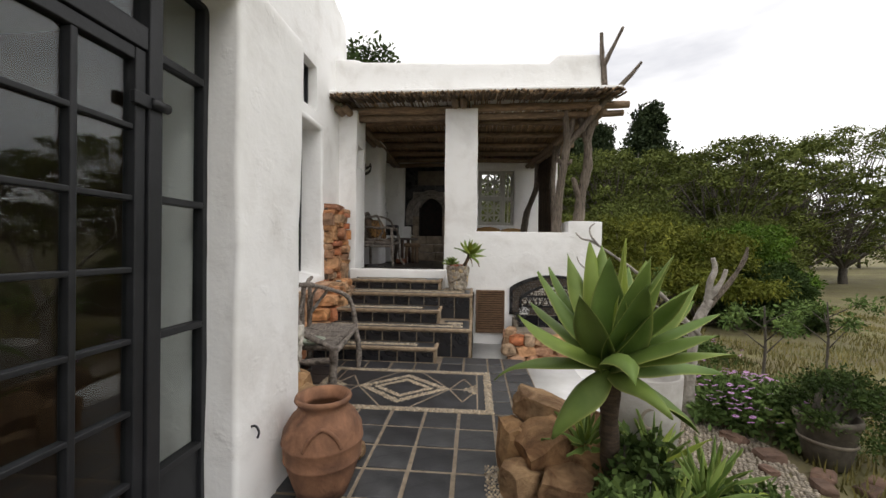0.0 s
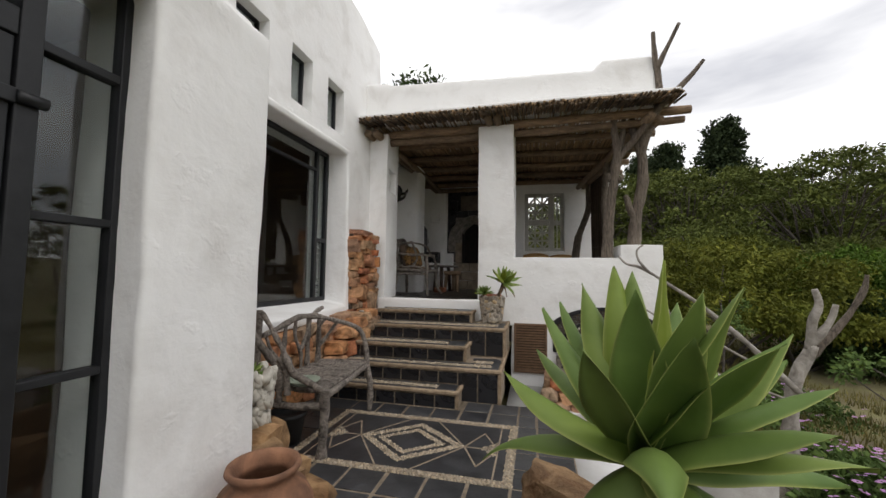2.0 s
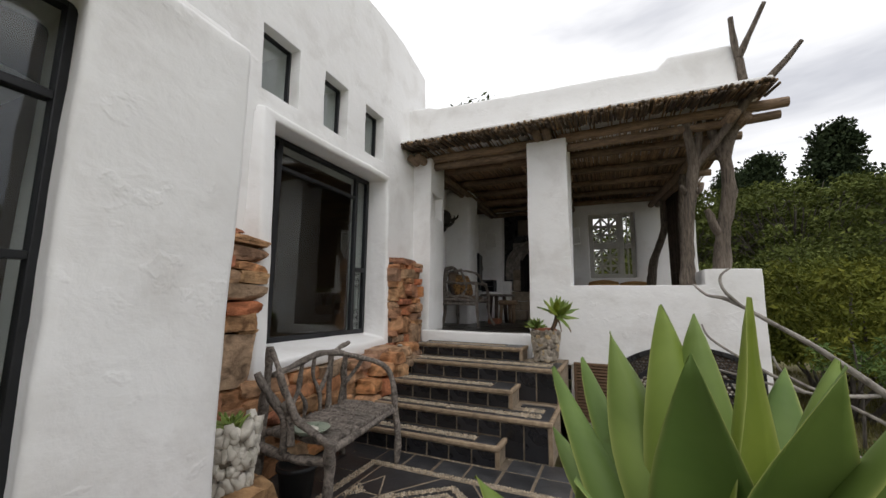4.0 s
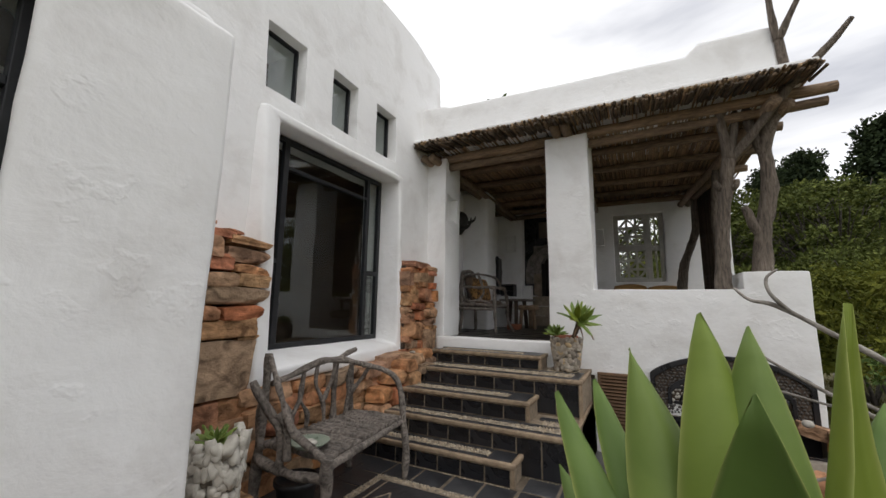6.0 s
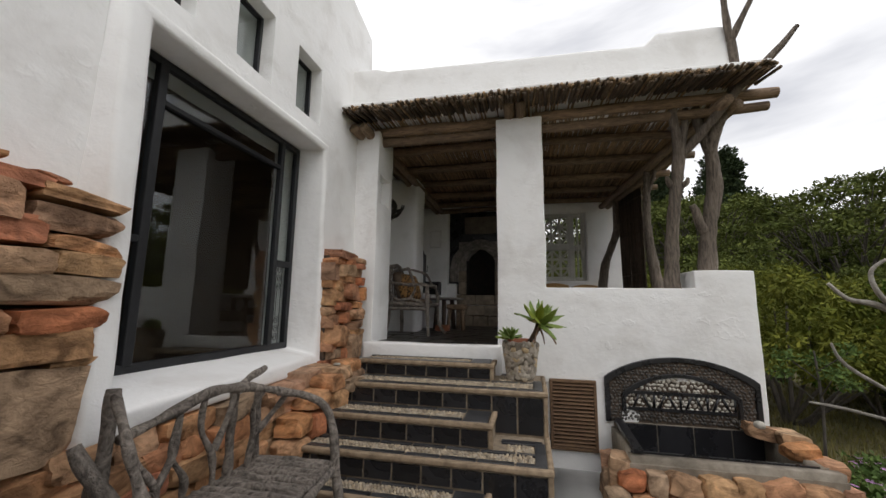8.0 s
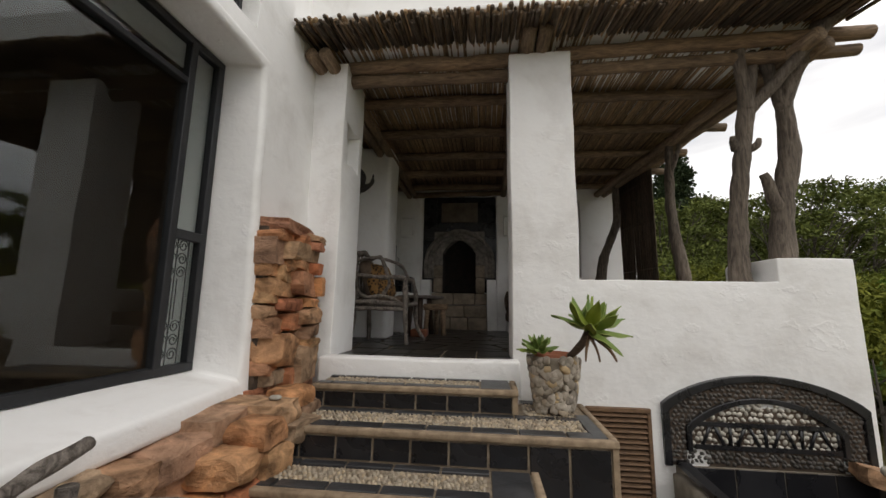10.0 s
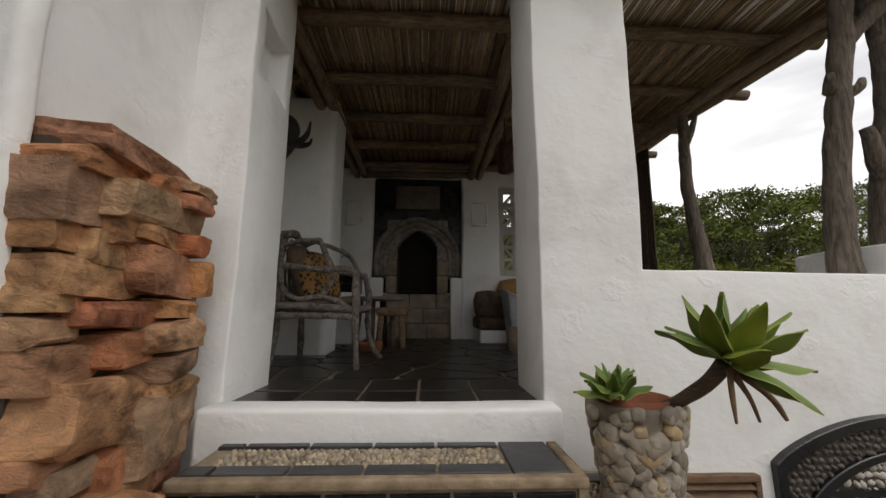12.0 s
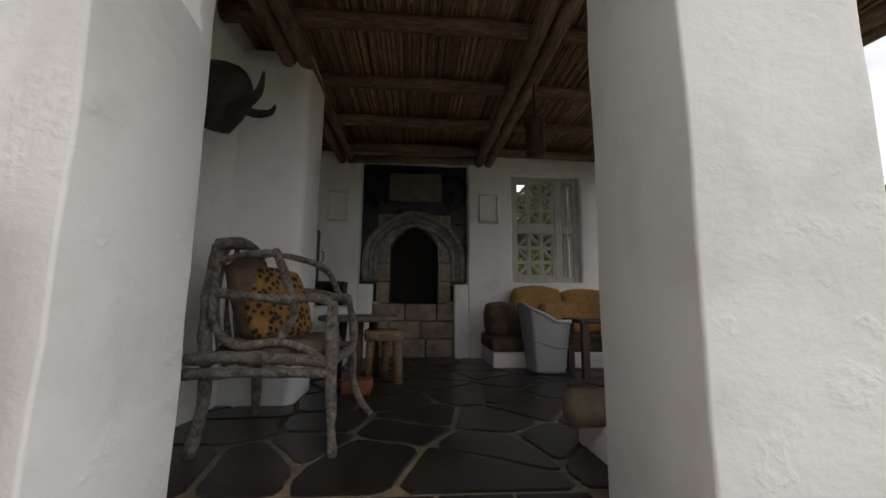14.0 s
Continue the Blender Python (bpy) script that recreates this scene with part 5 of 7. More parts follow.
for x, z in ((-0.20, 2.64), (-2.11, 2.63)):
    nb = thing("wall_niche", (x, 9.79, z), "small square niche in the white back wall", "niche", "niches", kind="structure")
    part("niche_back", bm_box((x - 0.105, 9.794, z), (x + 0.105, 9.797, z + 0.33)), PLASTER, nb, smooth=False)
    for a, b, c, d in ((-0.125, -0.105, -0.0, 0.33), (0.105, 0.125, 0.0, 0.33), (-0.125, 0.125, 0.33, 0.35), (-0.125, 0.125, -0.03, 0.0)):
        part("niche_edge", bm_box((x + a, 9.765, z + c), (x + b, 9.797, z + d)), PLASTER, nb)

# pierced lattice window
lattice = thing("window_5", (0.53, 9.98, 1.86), "white pierced plaster lattice window", "window", kind="structure")
LIME = material("white_plaster_block", (0.5, 0.49, 0.45), (0.66, 0.645, 0.60), 9, 0.85, 0.2, 40)
for a, b, c, d in ((0.11, 0.20, 1.86, 3.27), (0.70, 0.80, 1.86, 3.27), (0.855, 0.885, 1.94, 3.19), (0.94, 1.02, 1.86, 3.27), (0.80, 0.94, 1.86, 1.94), (0.80, 0.94, 3.19, 3.27), (0.20, 0.70, 1.86, 1.94), (0.20, 0.70, 2.50, 2.62), (0.20, 0.70, 3.19, 3.27), (0.80, 0.855, 2.5, 2.6), (0.885, 0.94, 2.5, 2.6)):
    rounded(part("lattice_bar", bm_box((a, 9.88, c), (b, 10.0, d)), LIME, lattice, smooth=False), 0.008, 1)
for j0 in (1.94, 2.62):
    for j in range(3):
        for i in range(3):
            x0, z0, s = 0.20 + 0.1667 * i, j0 + 0.188 * j, 0.1667
            hgt = 0.188
            flip = (i + j) % 2 == 0
            a, b = ((x0, z0), (x0 + s, z0 + hgt)) if flip else ((x0 + s, z0), (x0, z0 + hgt))
            part("lattice_rib", tube_into(bmesh.new(), [(a[0], 9.93, a[1]), (b[0], 9.93, b[1])], [0.028], 4), LIME, lattice)
            part("lattice_rib", bm_box((x0 + s - 0.035, 9.89, z0), (x0 + s + 0.012, 9.98, z0 + hgt)), LIME, lattice, smooth=False)
            part("lattice_rib", bm_box((x0, 9.892, z0 - 0.022), (x0 + s, 9.978, z0 + 0.022)), LIME, lattice, smooth=False)

# ---- furniture of the porch ----
def cushion_bm(size, seed, puff=0.5):
    bm = rock_bm(size, seed, 5, 0.03, puff)
    return bm


def fabric(name, a, b, scale=30):
    return material(name, a, b, scale, 0.95, 0.3, 120, big=6, big_amount=0.25)


OCHRE = fabric("ochre_linen", (0.36, 0.19, 0.06), (0.50, 0.29, 0.11))
BROWN_CLOTH = fabric("striped_brown_cloth", (0.07, 0.045, 0.03), (0.17, 0.12, 0.085), 12)
LEOPARD = bpy.data.materials.new("spotted_cloth")
LEOPARD.use_nodes = True
_nt = LEOPARD.node_tree
_v = _nt.nodes.new("ShaderNodeTexVoronoi")
_c = _nt.nodes.new("ShaderNodeTexCoord")
_v.inputs["Scale"].default_value = 30
_nt.links.new(_c.outputs["Object"], _v.inputs["Vector"])
_r = ramp_node(_nt, [(0.0, (0.03, 0.018, 0.01)), (0.36, (0.035, 0.02, 0.012)), (0.44, (0.24, 0.125, 0.04)), (1.0, (0.33, 0.18, 0.065))])
_nt.links.new(_v.outputs["Distance"], _r.inputs["Fac"])
_nt.links.new(_r.outputs["Color"], _nt.nodes["Principled BSDF"].inputs["Base Color"])
_nt.nodes["Principled BSDF"].inputs["Roughness"].default_value = 0.95

seat_base = plaster_block("built_in_seat", (-0.30, 9.12, PORCH_Z - 0.01), (1.54, 9.82, 1.09), step=0.25, bevel=0.03)
tagged(seat_base, "white plastered built-in bench base along the back wall", "bench")
mat_long = rounded(part("seat_cushion", bm_box((-0.31, 9.08, 1.09), (1.54, 9.80, 1.25)), BROWN_CLOTH), 0.04, 3)
tagged(mat_long, "long brown striped seat cushion on the built-in bench", "cushion")
for nm, lab, x, y, z, sz, rot, mt in (("back_cushion", "large ochre linen cushion leaning on the wall", 0.36, 9.66, 1.52, (0.60, 0.20, 0.54), -10, OCHRE),
                                      ("back_cushion", "large ochre linen cushion leaning on the wall", 0.98, 9.66, 1.50, (0.62, 0.20, 0.52), -10, OCHRE),
                                      ("back_cushion", "ochre linen cushion in front of a larger one", 0.56, 9.46, 1.42, (0.46, 0.16, 0.36), -16, OCHRE),
                                      ("throw_cushion", "brown striped cushion at the end of the bench", -0.14, 9.40, 1.42, (0.36, 0.18, 0.36), -14, BROWN_CLOTH),
                                      ("throw_cushion", "brown striped cushion at the end of the bench", 0.06, 9.36, 1.41, (0.32, 0.16, 0.34), -18, BROWN_CLOTH)):
    c = part(nm, moved(cushion_bm(sz, x * 7 + 2), pose(x, y, z, rot, 0, 0)), mt)
    tagged(c, lab, "cushion")

# white wicker tub chair
WICKER = material("white_wicker", (0.42, 0.44, 0.47), (0.72, 0.73, 0.75), 60, 0.8, 0.8, 90, stretch=(1, 1, 3))
wick = thing("wicker_chair", (0.22, 8.95, PORCH_Z), "white woven wicker tub chair", "chair")
def tub(k, f, n=40):
    """The tub's wall: a rounded square, high at the back (towards -x), flaring upwards; woven in and out."""
    a = radians(60 + 240 * k / n)
    c, q = math.cos(a), math.sin(a)
    sq = 1 / max(abs(c), abs(q)) ** 0.6
    top = 0.50 + 0.17 * max(0.0, -c)
    r = (0.195 + 0.075 * f) * sq
    return Vector((0.24 + r * c, 8.95 + r * q, PORCH_Z + 0.01 + top * f))


n = 60
bm = bmesh.new()
grid = []
for k in range(n + 1):
    rowv = []
    for j in range(25):
        p = tub(k, j / 24, n)
        out = Vector((p.x - 0.24, p.y - 8.95, 0)).normalized()
        rowv.append(bm.verts.new(p + out * (0.006 * (1 if (k + j) % 2 else -1))))
    grid.append(rowv)
for a, b in zip(grid, grid[1:]):
    for j in range(24):
        bm.faces.new([a[j], b[j], b[j + 1], a[j + 1]])
shell = part("wicker_shell", bm, WICKER, wick)
sm = shell.modifiers.new("thick", "SOLIDIFY")
sm.thickness = 0.02
part("rim", tube_into(bmesh.new(), [tub(k, 1.0, n) for k in range(n + 1)], [0.017], 8, 0.3), WICKER, wick)
part("band", tube_into(bmesh.new(), [tub(k, 0.5, n) for k in range(n + 1)], [0.012], 6, 0.3), WICKER, wick)
part("seat", moved(lathe_bm([(0.0, 0.36), (0.20, 0.36), (0.21, 0.33), (0.20, 0.30), (0.0, 0.30)], 24), pose(0.22, 8.95, PORCH_Z)), WICKER, wick)
part("base", moved(lathe_bm([(0.0, 0.0), (0.17, 0.0), (0.18, 0.3), (0.0, 0.3)], 24), pose(0.22, 8.95, PORCH_Z)), WICKER, wick)

# coffee table behind it
DARK_WOOD = material("dark_wood", (0.035, 0.02, 0.012), (0.10, 0.06, 0.036), 10, 0.5, 0.3, 30, stretch=(1, 6, 6))
ctab = thing("coffee_table", (0.95, 8.9, PORCH_Z), "dark wooden coffee table", "table")
rounded(part("tabletop", bm_box((0.42, 8.55, 1.42), (1.35, 9.0, 1.46)), DARK_WOOD, ctab), 0.008, 2)
for x in (0.48, 1.29):
    for y in (8.6, 8.95):
        part("leg", bm_box((x - 0.03, y - 0.03, PORCH_Z), (x + 0.03, y + 0.03, 1.42)), DARK_WOOD, ctab, smooth=False)

# round side table, stool and the things at the pier
stab = thing("side_table", (-1.62, 8.55, PORCH_Z), "round wooden side table with a pale edge", "table")
part("tabletop", moved(lathe_bm([(0, 0.52), (0.34, 0.52), (0.355, 0.535), (0.34, 0.56), (0, 0.56)], 36), pose(-1.62, 8.55, PORCH_Z)), material("grey_tabletop", (0.10, 0.085, 0.07), (0.24, 0.21, 0.18), 10, 0.6, 0.2, 40), stab)
for a in (40, 160, 280):
    part("leg", tube_into(bmesh.new(), [(-1.62 + 0.2 * math.cos(radians(a)), 8.55 + 0.2 * math.sin(radians(a)), PORCH_Z), (-1.62 + 0.15 * math.cos(radians(a)), 8.55 + 0.15 * math.sin(radians(a)), PORCH_Z + 0.53)], [0.035, 0.04], 8, 0.2), DARK_WOOD, stab)
stool = thing("log_stool", (-1.40, 8.45, PORCH_Z), "rough wooden stool beside the side table", "stool")
part("seat", moved(rock_bm((0.34, 0.3, 0.09), 6.1, 3, 0.06, 0.3), pose(-1.38, 8.5, PORCH_Z + 0.40)), LOG, stool)
for dx, dy in ((-0.11, -0.09), (0.11, -0.09), (0.0, 0.1)):
    part("leg", tube_into(bmesh.new(), [(-1.38 + dx * 1.2, 8.5 + dy * 1.2, PORCH_Z), (-1.38 + dx, 8.5 + dy, PORCH_Z + 0.38)], [0.035], 8, 0.3), LOG, stool)
tray = rounded(part("terracotta_tray", bm_box((-1.66, 8.0, PORCH_Z), (-1.44, 8.22, PORCH_Z + 0.10)), material("red_clay", (0.20, 0.065, 0.03), (0.32, 0.12, 0.06), 12, 0.85, 0.3, 40)), 0.02, 2)
tagged(tray, "small red clay trough on the slate floor", "trough")
cab = thing("wall_cabinet", (-2.25, 9.2, 1.5), "black open cabinet door against the white wall", "cabinet")
rounded(part("door", moved(bm_box((-0.02, -0.20, 0), (0.02, 0.20, 0.80)), pose(-2.19, 9.1, 1.60, 0, 0, 14)), STEEL, cab), 0.006, 1)
rounded(part("body", bm_box((-2.42, 9.05, 1.60), (-2.22, 9.45, 2.40)), STEEL, cab), 0.006, 1)
part("handle", tube_into(bmesh.new(), [(-2.10, 9.02, 2.0), (-2.07, 9.0, 2.02), (-2.07, 9.0, 2.1), (-2.10, 9.02, 2.12)], [0.006], 6), STEEL, cab)
ledge = plaster_block("wall_ledge", (-2.43, 8.9, PORCH_Z - 0.01), (-1.86, 9.82, 1.55), bevel=0.03)
tagged(ledge, "white plastered ledge beside the fireplace", "ledge", kind="structure")
radio = thing("radio_box", (-2.05, 9.3, 1.56), "small black open-fronted box on the white ledge", "box")
for lo, hi in (((-2.18, 9.25, 1.56), (-1.90, 9.5, 1.58)), ((-2.18, 9.25, 1.80), (-1.90, 9.5, 1.82)), ((-2.18, 9.25, 1.58), (-2.16, 9.5, 1.80)), ((-1.92, 9.25, 1.58), (-1.90, 9.5, 1.80)), ((-2.16, 9.48, 1.58), (-1.92, 9.5, 1.80)),
               ((-2.16, 9.27, 1.68), (-1.92, 9.48, 1.695))):
    part("panel", bm_box(lo, hi), STEEL, radio, smooth=False)

# log seat just inside the doorway and the hanging lantern
lseat = thing("log_bench", (0.1, 6.86, PORCH_Z), "short pale log on a white plastered ledge", "log bench")
part("log", tube_into(bmesh.new(), [(-0.40, 6.82, 1.14), (0.1, 6.86, 1.14), (0.6, 6.9, 1.14)], [0.08, 0.078], 14, 0.25, 3), SAND, lseat, "pale weathered log")
ob = plaster_block("ledge", (-0.27, 6.68, PORCH_Z - 0.01), (1.3, 7.05, 1.07), lseat, bevel=0.02)
lantern = thing("hanging_lantern", (-0.18, 7.9, 2.78), "dark rusty metal lantern hanging on a chain from a beam", "lantern")
RUST = material("rusted_metal", (0.03, 0.016, 0.01), (0.11, 0.05, 0.028), 14, 0.7, 0.4, 40, metal=0.3)
part("body", moved(lathe_bm([(0.0, 0.0), (0.075, 0.0), (0.08, 0.02), (0.066, 0.04), (0.066, 0.24), (0.085, 0.26), (0.03, 0.32), (0.0, 0.33)], 14), pose(-0.18, 7.9, 2.78)), RUST, lantern)
part("chain", tube_into(bmesh.new(), [(-0.18, 7.9, 3.10), (-0.18, 7.9, 3.56)], [0.007], 6), RUST, lantern)
for k in range(6):
    a = k * 1.047
    part("rib", tube_into(bmesh.new(), [(-0.18 + 0.07 * math.cos(a), 7.9 + 0.07 * math.sin(a), 2.80), (-0.18 + 0.07 * math.cos(a), 7.9 + 0.07 * math.sin(a), 3.03)], [0.006], 5), RUST, lantern)

# dark mounted trophy with two curved horns, simplified to one plain mesh
bm = rock_bm((0.26, 0.22, 0.36), 4.4, 4, 0.06, 0.7)
moved(bm, pose(-2.27, 7.20, 2.78, 0, 24, 0))
tube_into(bm, bent([(-2.2, 7.16, 2.70), (-2.08, 7.06, 2.66), (-1.96, 6.98, 2.70), (-1.92, 6.94, 2.80)]), [0.04, 0.032, 0.022, 0.006], 8)
tube_into(bm, bent([(-2.3, 7.32, 2.86), (-2.24, 7.52, 2.86), (-2.16, 7.64, 2.92), (-2.14, 7.68, 3.0)]), [0.04, 0.032, 0.022, 0.006], 8)
ornament = part("horned_trophy", bm, material("dark_horn", (0.018, 0.016, 0.015), (0.05, 0.045, 0.04), 12, 0.7, 0.3, 40))
tagged(ornament, "dark horned trophy, simplified to a plain shape, on the white porch wall", "ornament")

# ---- twig armchair on the porch ----
def twig_armchair(m):
    c = thing("twig_armchair", (0, 0, 0), "grey driftwood armchair of bent branches with a spotted cushion on it", "armchair")
    seed = [0.0]

    def s(name, pts, radii, knots=0.35):
        seed[0] += 1.3
        stick(name, [(a, b, z * 0.94) for a, b, z in pts], [r * 0.82 for r in radii], DRIFT, c, 9, knots + 0.15, seed[0], 6)
    s("leg", [(0.60, 0.02, 0), (0.585, 0.02, 0.3), (0.58, 0.02, 0.55), (0.57, 0.04, 0.74)], [0.03, 0.028, 0.03, 0.032])
    s("leg", [(0.72, 0.66, 0.0), (0.64, 0.66, 0.12), (0.60, 0.66, 0.3), (0.60, 0.66, 0.55), (0.56, 0.66, 0.75)], [0.026, 0.03, 0.03, 0.032, 0.032])
    s("leg", [(-0.03, 0.06, 0), (0.02, 0.05, 0.3), (0.0, 0.04, 0.7), (0.02, 0.06, 1.02)], [0.036, 0.032, 0.034, 0.036])
    s("leg", [(0.02, 0.70, 0), (0.02, 0.68, 0.3), (0.0, 0.68, 0.7), (0.02, 0.64, 1.0)], [0.034, 0.032, 0.032, 0.032])
    s("arm", [(0.57, 0.04, 0.74), (0.48, 0.03, 0.76), (0.30, 0.02, 0.75), (0.0, 0.03, 0.78)], [0.032, 0.03, 0.028, 0.028])
    s("arm", [(0.57, 0.66, 0.75), (0.46, 0.67, 0.77), (0.28, 0.68, 0.80), (0.0, 0.68, 0.80)], [0.032, 0.028, 0.028, 0.028])
    s("arm_loop", [(0.02, 0.04, 1.0), (0.03, 0.03, 0.8), (0.05, 0.02, 0.62), (0.16, 0.02, 0.52), (0.34, 0.02, 0.54), (0.46, 0.03, 0.50), (0.56, 0.03, 0.44)], [0.028, 0.026, 0.026])
    s("arm_loop", [(0.30, 0.02, 0.98), (0.36, 0.02, 0.84), (0.40, 0.02, 0.68), (0.34, 0.02, 0.56)], [0.022, 0.024, 0.022])
    s("back_rail", [(0.02, 0.05, 1.02), (0.10, 0.06, 1.03), (0.05, 0.30, 1.06), (0.02, 0.52, 1.05), (0.02, 0.66, 0.98)], [0.03, 0.034, 0.03])
    s("back_hoop", [(0.04, 0.06, 0.94), (0.14, 0.05, 0.97), (0.28, 0.04, 0.98), (0.2, 0.3, 1.02), (0.04, 0.5, 1.0)], [0.026, 0.024, 0.02])
    s("back_hoop", [(0.22, 0.10, 0.99), (0.30, 0.5, 1.0), (0.42, 0.66, 0.94), (0.50, 0.67, 0.78)], [0.022, 0.024, 0.026])
    for y in (0.16, 0.27, 0.38, 0.5, 0.6):
        s("back_spindle", [(0.02, y, 0.48), (-0.02, y + 0.02, 0.72), (0.02, y, 1.03)], [0.018, 0.016])
    s("seat_rail", [(-0.06, 0.02, 0.46), (0.2, 0.01, 0.47), (0.42, 0.02, 0.46), (0.57, 0.03, 0.44)], [0.034, 0.036, 0.028])
    s("seat_rail", [(-0.06, 0.02, 0.39), (0.2, 0.0, 0.395), (0.56, 0.02, 0.39)], [0.032, 0.032, 0.028])
    s("seat_rail", [(-0.02, 0.68, 0.44), (0.3, 0.69, 0.45), (0.6, 0.68, 0.44)], [0.03, 0.03])
    s("seat_rail", [(0.56, 0.02, 0.42), (0.62, 0.3, 0.46), (0.60, 0.68, 0.46)], [0.03, 0.03])
    for k in range(8):
        s("seat_slat", [(0.04 + 0.07 * k, 0.02, 0.445), (0.05 + 0.07 * k, 0.35, 0.44), (0.04 + 0.07 * k, 0.67, 0.445)], [0.026, 0.024])
    c.matrix_basis = m
    return c


twig_armchair(pose(-2.08, 6.86, PORCH_Z, 0, 0, 2))
pad = part("seat_pad", moved(cushion_bm((0.50, 0.56, 0.09), 2.2), pose(-1.80, 7.20, PORCH_Z + 0.465)), BROWN_CLOTH)
tagged(pad, "thin brown seat pad on the twig armchair", "cushion")
spotted = part("spotted_cushion", moved(cushion_bm((0.13, 0.38, 0.38), 5.2), pose(-1.86, 7.16, PORCH_Z + 0.68, 0, -24, -25)), LEOPARD)
tagged(spotted, "brown-spotted ochre cushion leaning in the twig armchair", "cushion")
plain = part("plain_cushion", moved(cushion_bm((0.14, 0.44, 0.42), 7.2), pose(-1.98, 7.2, PORCH_Z + 0.70, 0, -16, 8)), BROWN_CLOTH)
tagged(plain, "brown cushion behind the spotted one", "cushion")

# ---- the twig garden bench ----
bench = thing("twig_bench", (-1.45, 3.4, 0.0), "grey driftwood garden bench of bent branches with a slatted seat", "bench")
_n = [0.0]


def bstick(name, pts, radii, knots=0.5):
    _n[0] += 1.7
    return stick(name, pts, [r * (0.7 if name != "seat_slat" else 0.92) for r in radii], DRIFT, bench, 10, knots, _n[0], 6)


bstick("leg", [(-1.13, 2.96, 0.0), (-1.12, 2.95, 0.18), (-1.11, 2.94, 0.34), (-1.10, 2.93, 0.47)], [0.055, 0.05, 0.055, 0.062])
bstick("leg", [(-1.19, 3.90, 0.0), (-1.20, 3.92, 0.2), (-1.24, 3.93, 0.42), (-1.27, 3.94, 0.62), (-1.33, 3.93, 0.74), (-1.42, 3.88, 0.80), (-1.52, 3.75, 0.85)], [0.034, 0.036, 0.034, 0.032, 0.032])
bstick("leg", [(-1.72, 2.96, 0.0), (-1.72, 2.97, 0.35), (-1.70, 2.97, 0.7), (-1.71, 2.99, 1.0)], [0.05, 0.045, 0.042, 0.036])
bstick("leg", [(-1.72, 3.86, 0.0), (-1.71, 3.84, 0.4), (-1.70, 3.82, 0.86)], [0.04, 0.036, 0.03])
bstick("back_rail", [(-1.52, 3.75, 0.85), (-1.60, 3.58, 0.90), (-1.66, 3.40, 0.90), (-1.69, 3.2, 0.84), (-1.70, 3.02, 0.80)], [0.032, 0.034, 0.03, 0.026])
bstick("back_rail", [(-1.62, 3.56, 0.90), (-1.66, 3.70, 0.93), (-1.70, 3.86, 0.95)], [0.026, 0.028, 0.022])
for pts in ([(-1.66, 3.14, 0.44), (-1.64, 3.16, 0.56), (-1.68, 3.10, 0.68), (-1.70, 3.06, 0.80)], [(-1.65, 3.15, 0.55), (-1.66, 3.24, 0.68), (-1.68, 3.28, 0.85)],
            [(-1.66, 3.30, 0.44), (-1.64, 3.29, 0.56), (-1.67, 3.24, 0.68), (-1.68, 3.28, 0.86)], [(-1.66, 3.48, 0.44), (-1.65, 3.45, 0.6), (-1.66, 3.38, 0.74), (-1.67, 3.40, 0.88)],
            [(-1.65, 3.46, 0.62), (-1.64, 3.52, 0.76), (-1.62, 3.54, 0.89)], [(-1.66, 3.72, 0.44), (-1.64, 3.72, 0.62), (-1.60, 3.66, 0.78), (-1.56, 3.68, 0.86)],
            [(-1.64, 3.72, 0.6), (-1.58, 3.80, 0.72), (-1.50, 3.80, 0.82)]):
    bstick("back_branch", pts, [0.024, 0.022, 0.018])
bstick("back_post", [(-1.68, 3.60, 0.40), (-1.67, 3.59, 0.65), (-1.66, 3.58, 0.90)], [0.034, 0.032])
bstick("arm", [(-1.66, 2.96, 0.98), (-1.56, 2.92, 0.90), (-1.44, 2.88, 0.78), (-1.38, 2.88, 0.66), (-1.34, 2.90, 0.58), (-1.24, 2.92, 0.52), (-1.10, 2.93, 0.45)], [0.026, 0.03, 0.034, 0.03])
bstick("arm", [(-1.60, 2.80, 0.86), (-1.54, 2.82, 0.76), (-1.46, 2.86, 0.64), (-1.44, 2.90, 0.52), (-1.46, 2.92, 0.36)], [0.032, 0.036, 0.04, 0.032])
bstick("arm", [(-1.44, 2.87, 0.68), (-1.40, 2.90, 0.6), (-1.38, 2.90, 0.42)], [0.03, 0.028])
bstick("seat_rail", [(-1.10, 2.95, 0.42), (-1.15, 3.4, 0.425), (-1.24, 3.93, 0.41)], [0.036, 0.034, 0.03])
bstick("seat_rail", [(-1.70, 2.95, 0.42), (-1.69, 3.4, 0.425), (-1.70, 3.86, 0.42)], [0.032, 0.032])
bstick("seat_rail", [(-1.70, 2.95, 0.36), (-1.4, 2.92, 0.34), (-1.1, 2.94, 0.36)], [0.04, 0.045, 0.04])
bstick("seat_rail", [(-1.70, 3.86, 0.40), (-1.45, 3.9, 0.40), (-1.22, 3.92, 0.40)], [0.028, 0.026])
for k in range(16):
    u = k / 15
    y = 3.0 + 0.86 * u
    bstick("seat_slat", [(-1.69, y, 0.435), (-1.45, y + 0.012 * math.sin(k * 2.3), 0.44 + 0.004 * math.sin(k)), (-1.13 - 0.1 * u, y + 0.01, 0.438)], [0.026, 0.029, 0.025])
CERAMIC = material("green_glaze", (0.16, 0.20, 0.15), (0.34, 0.38, 0.30), 12, 0.3, 0.1, 40)
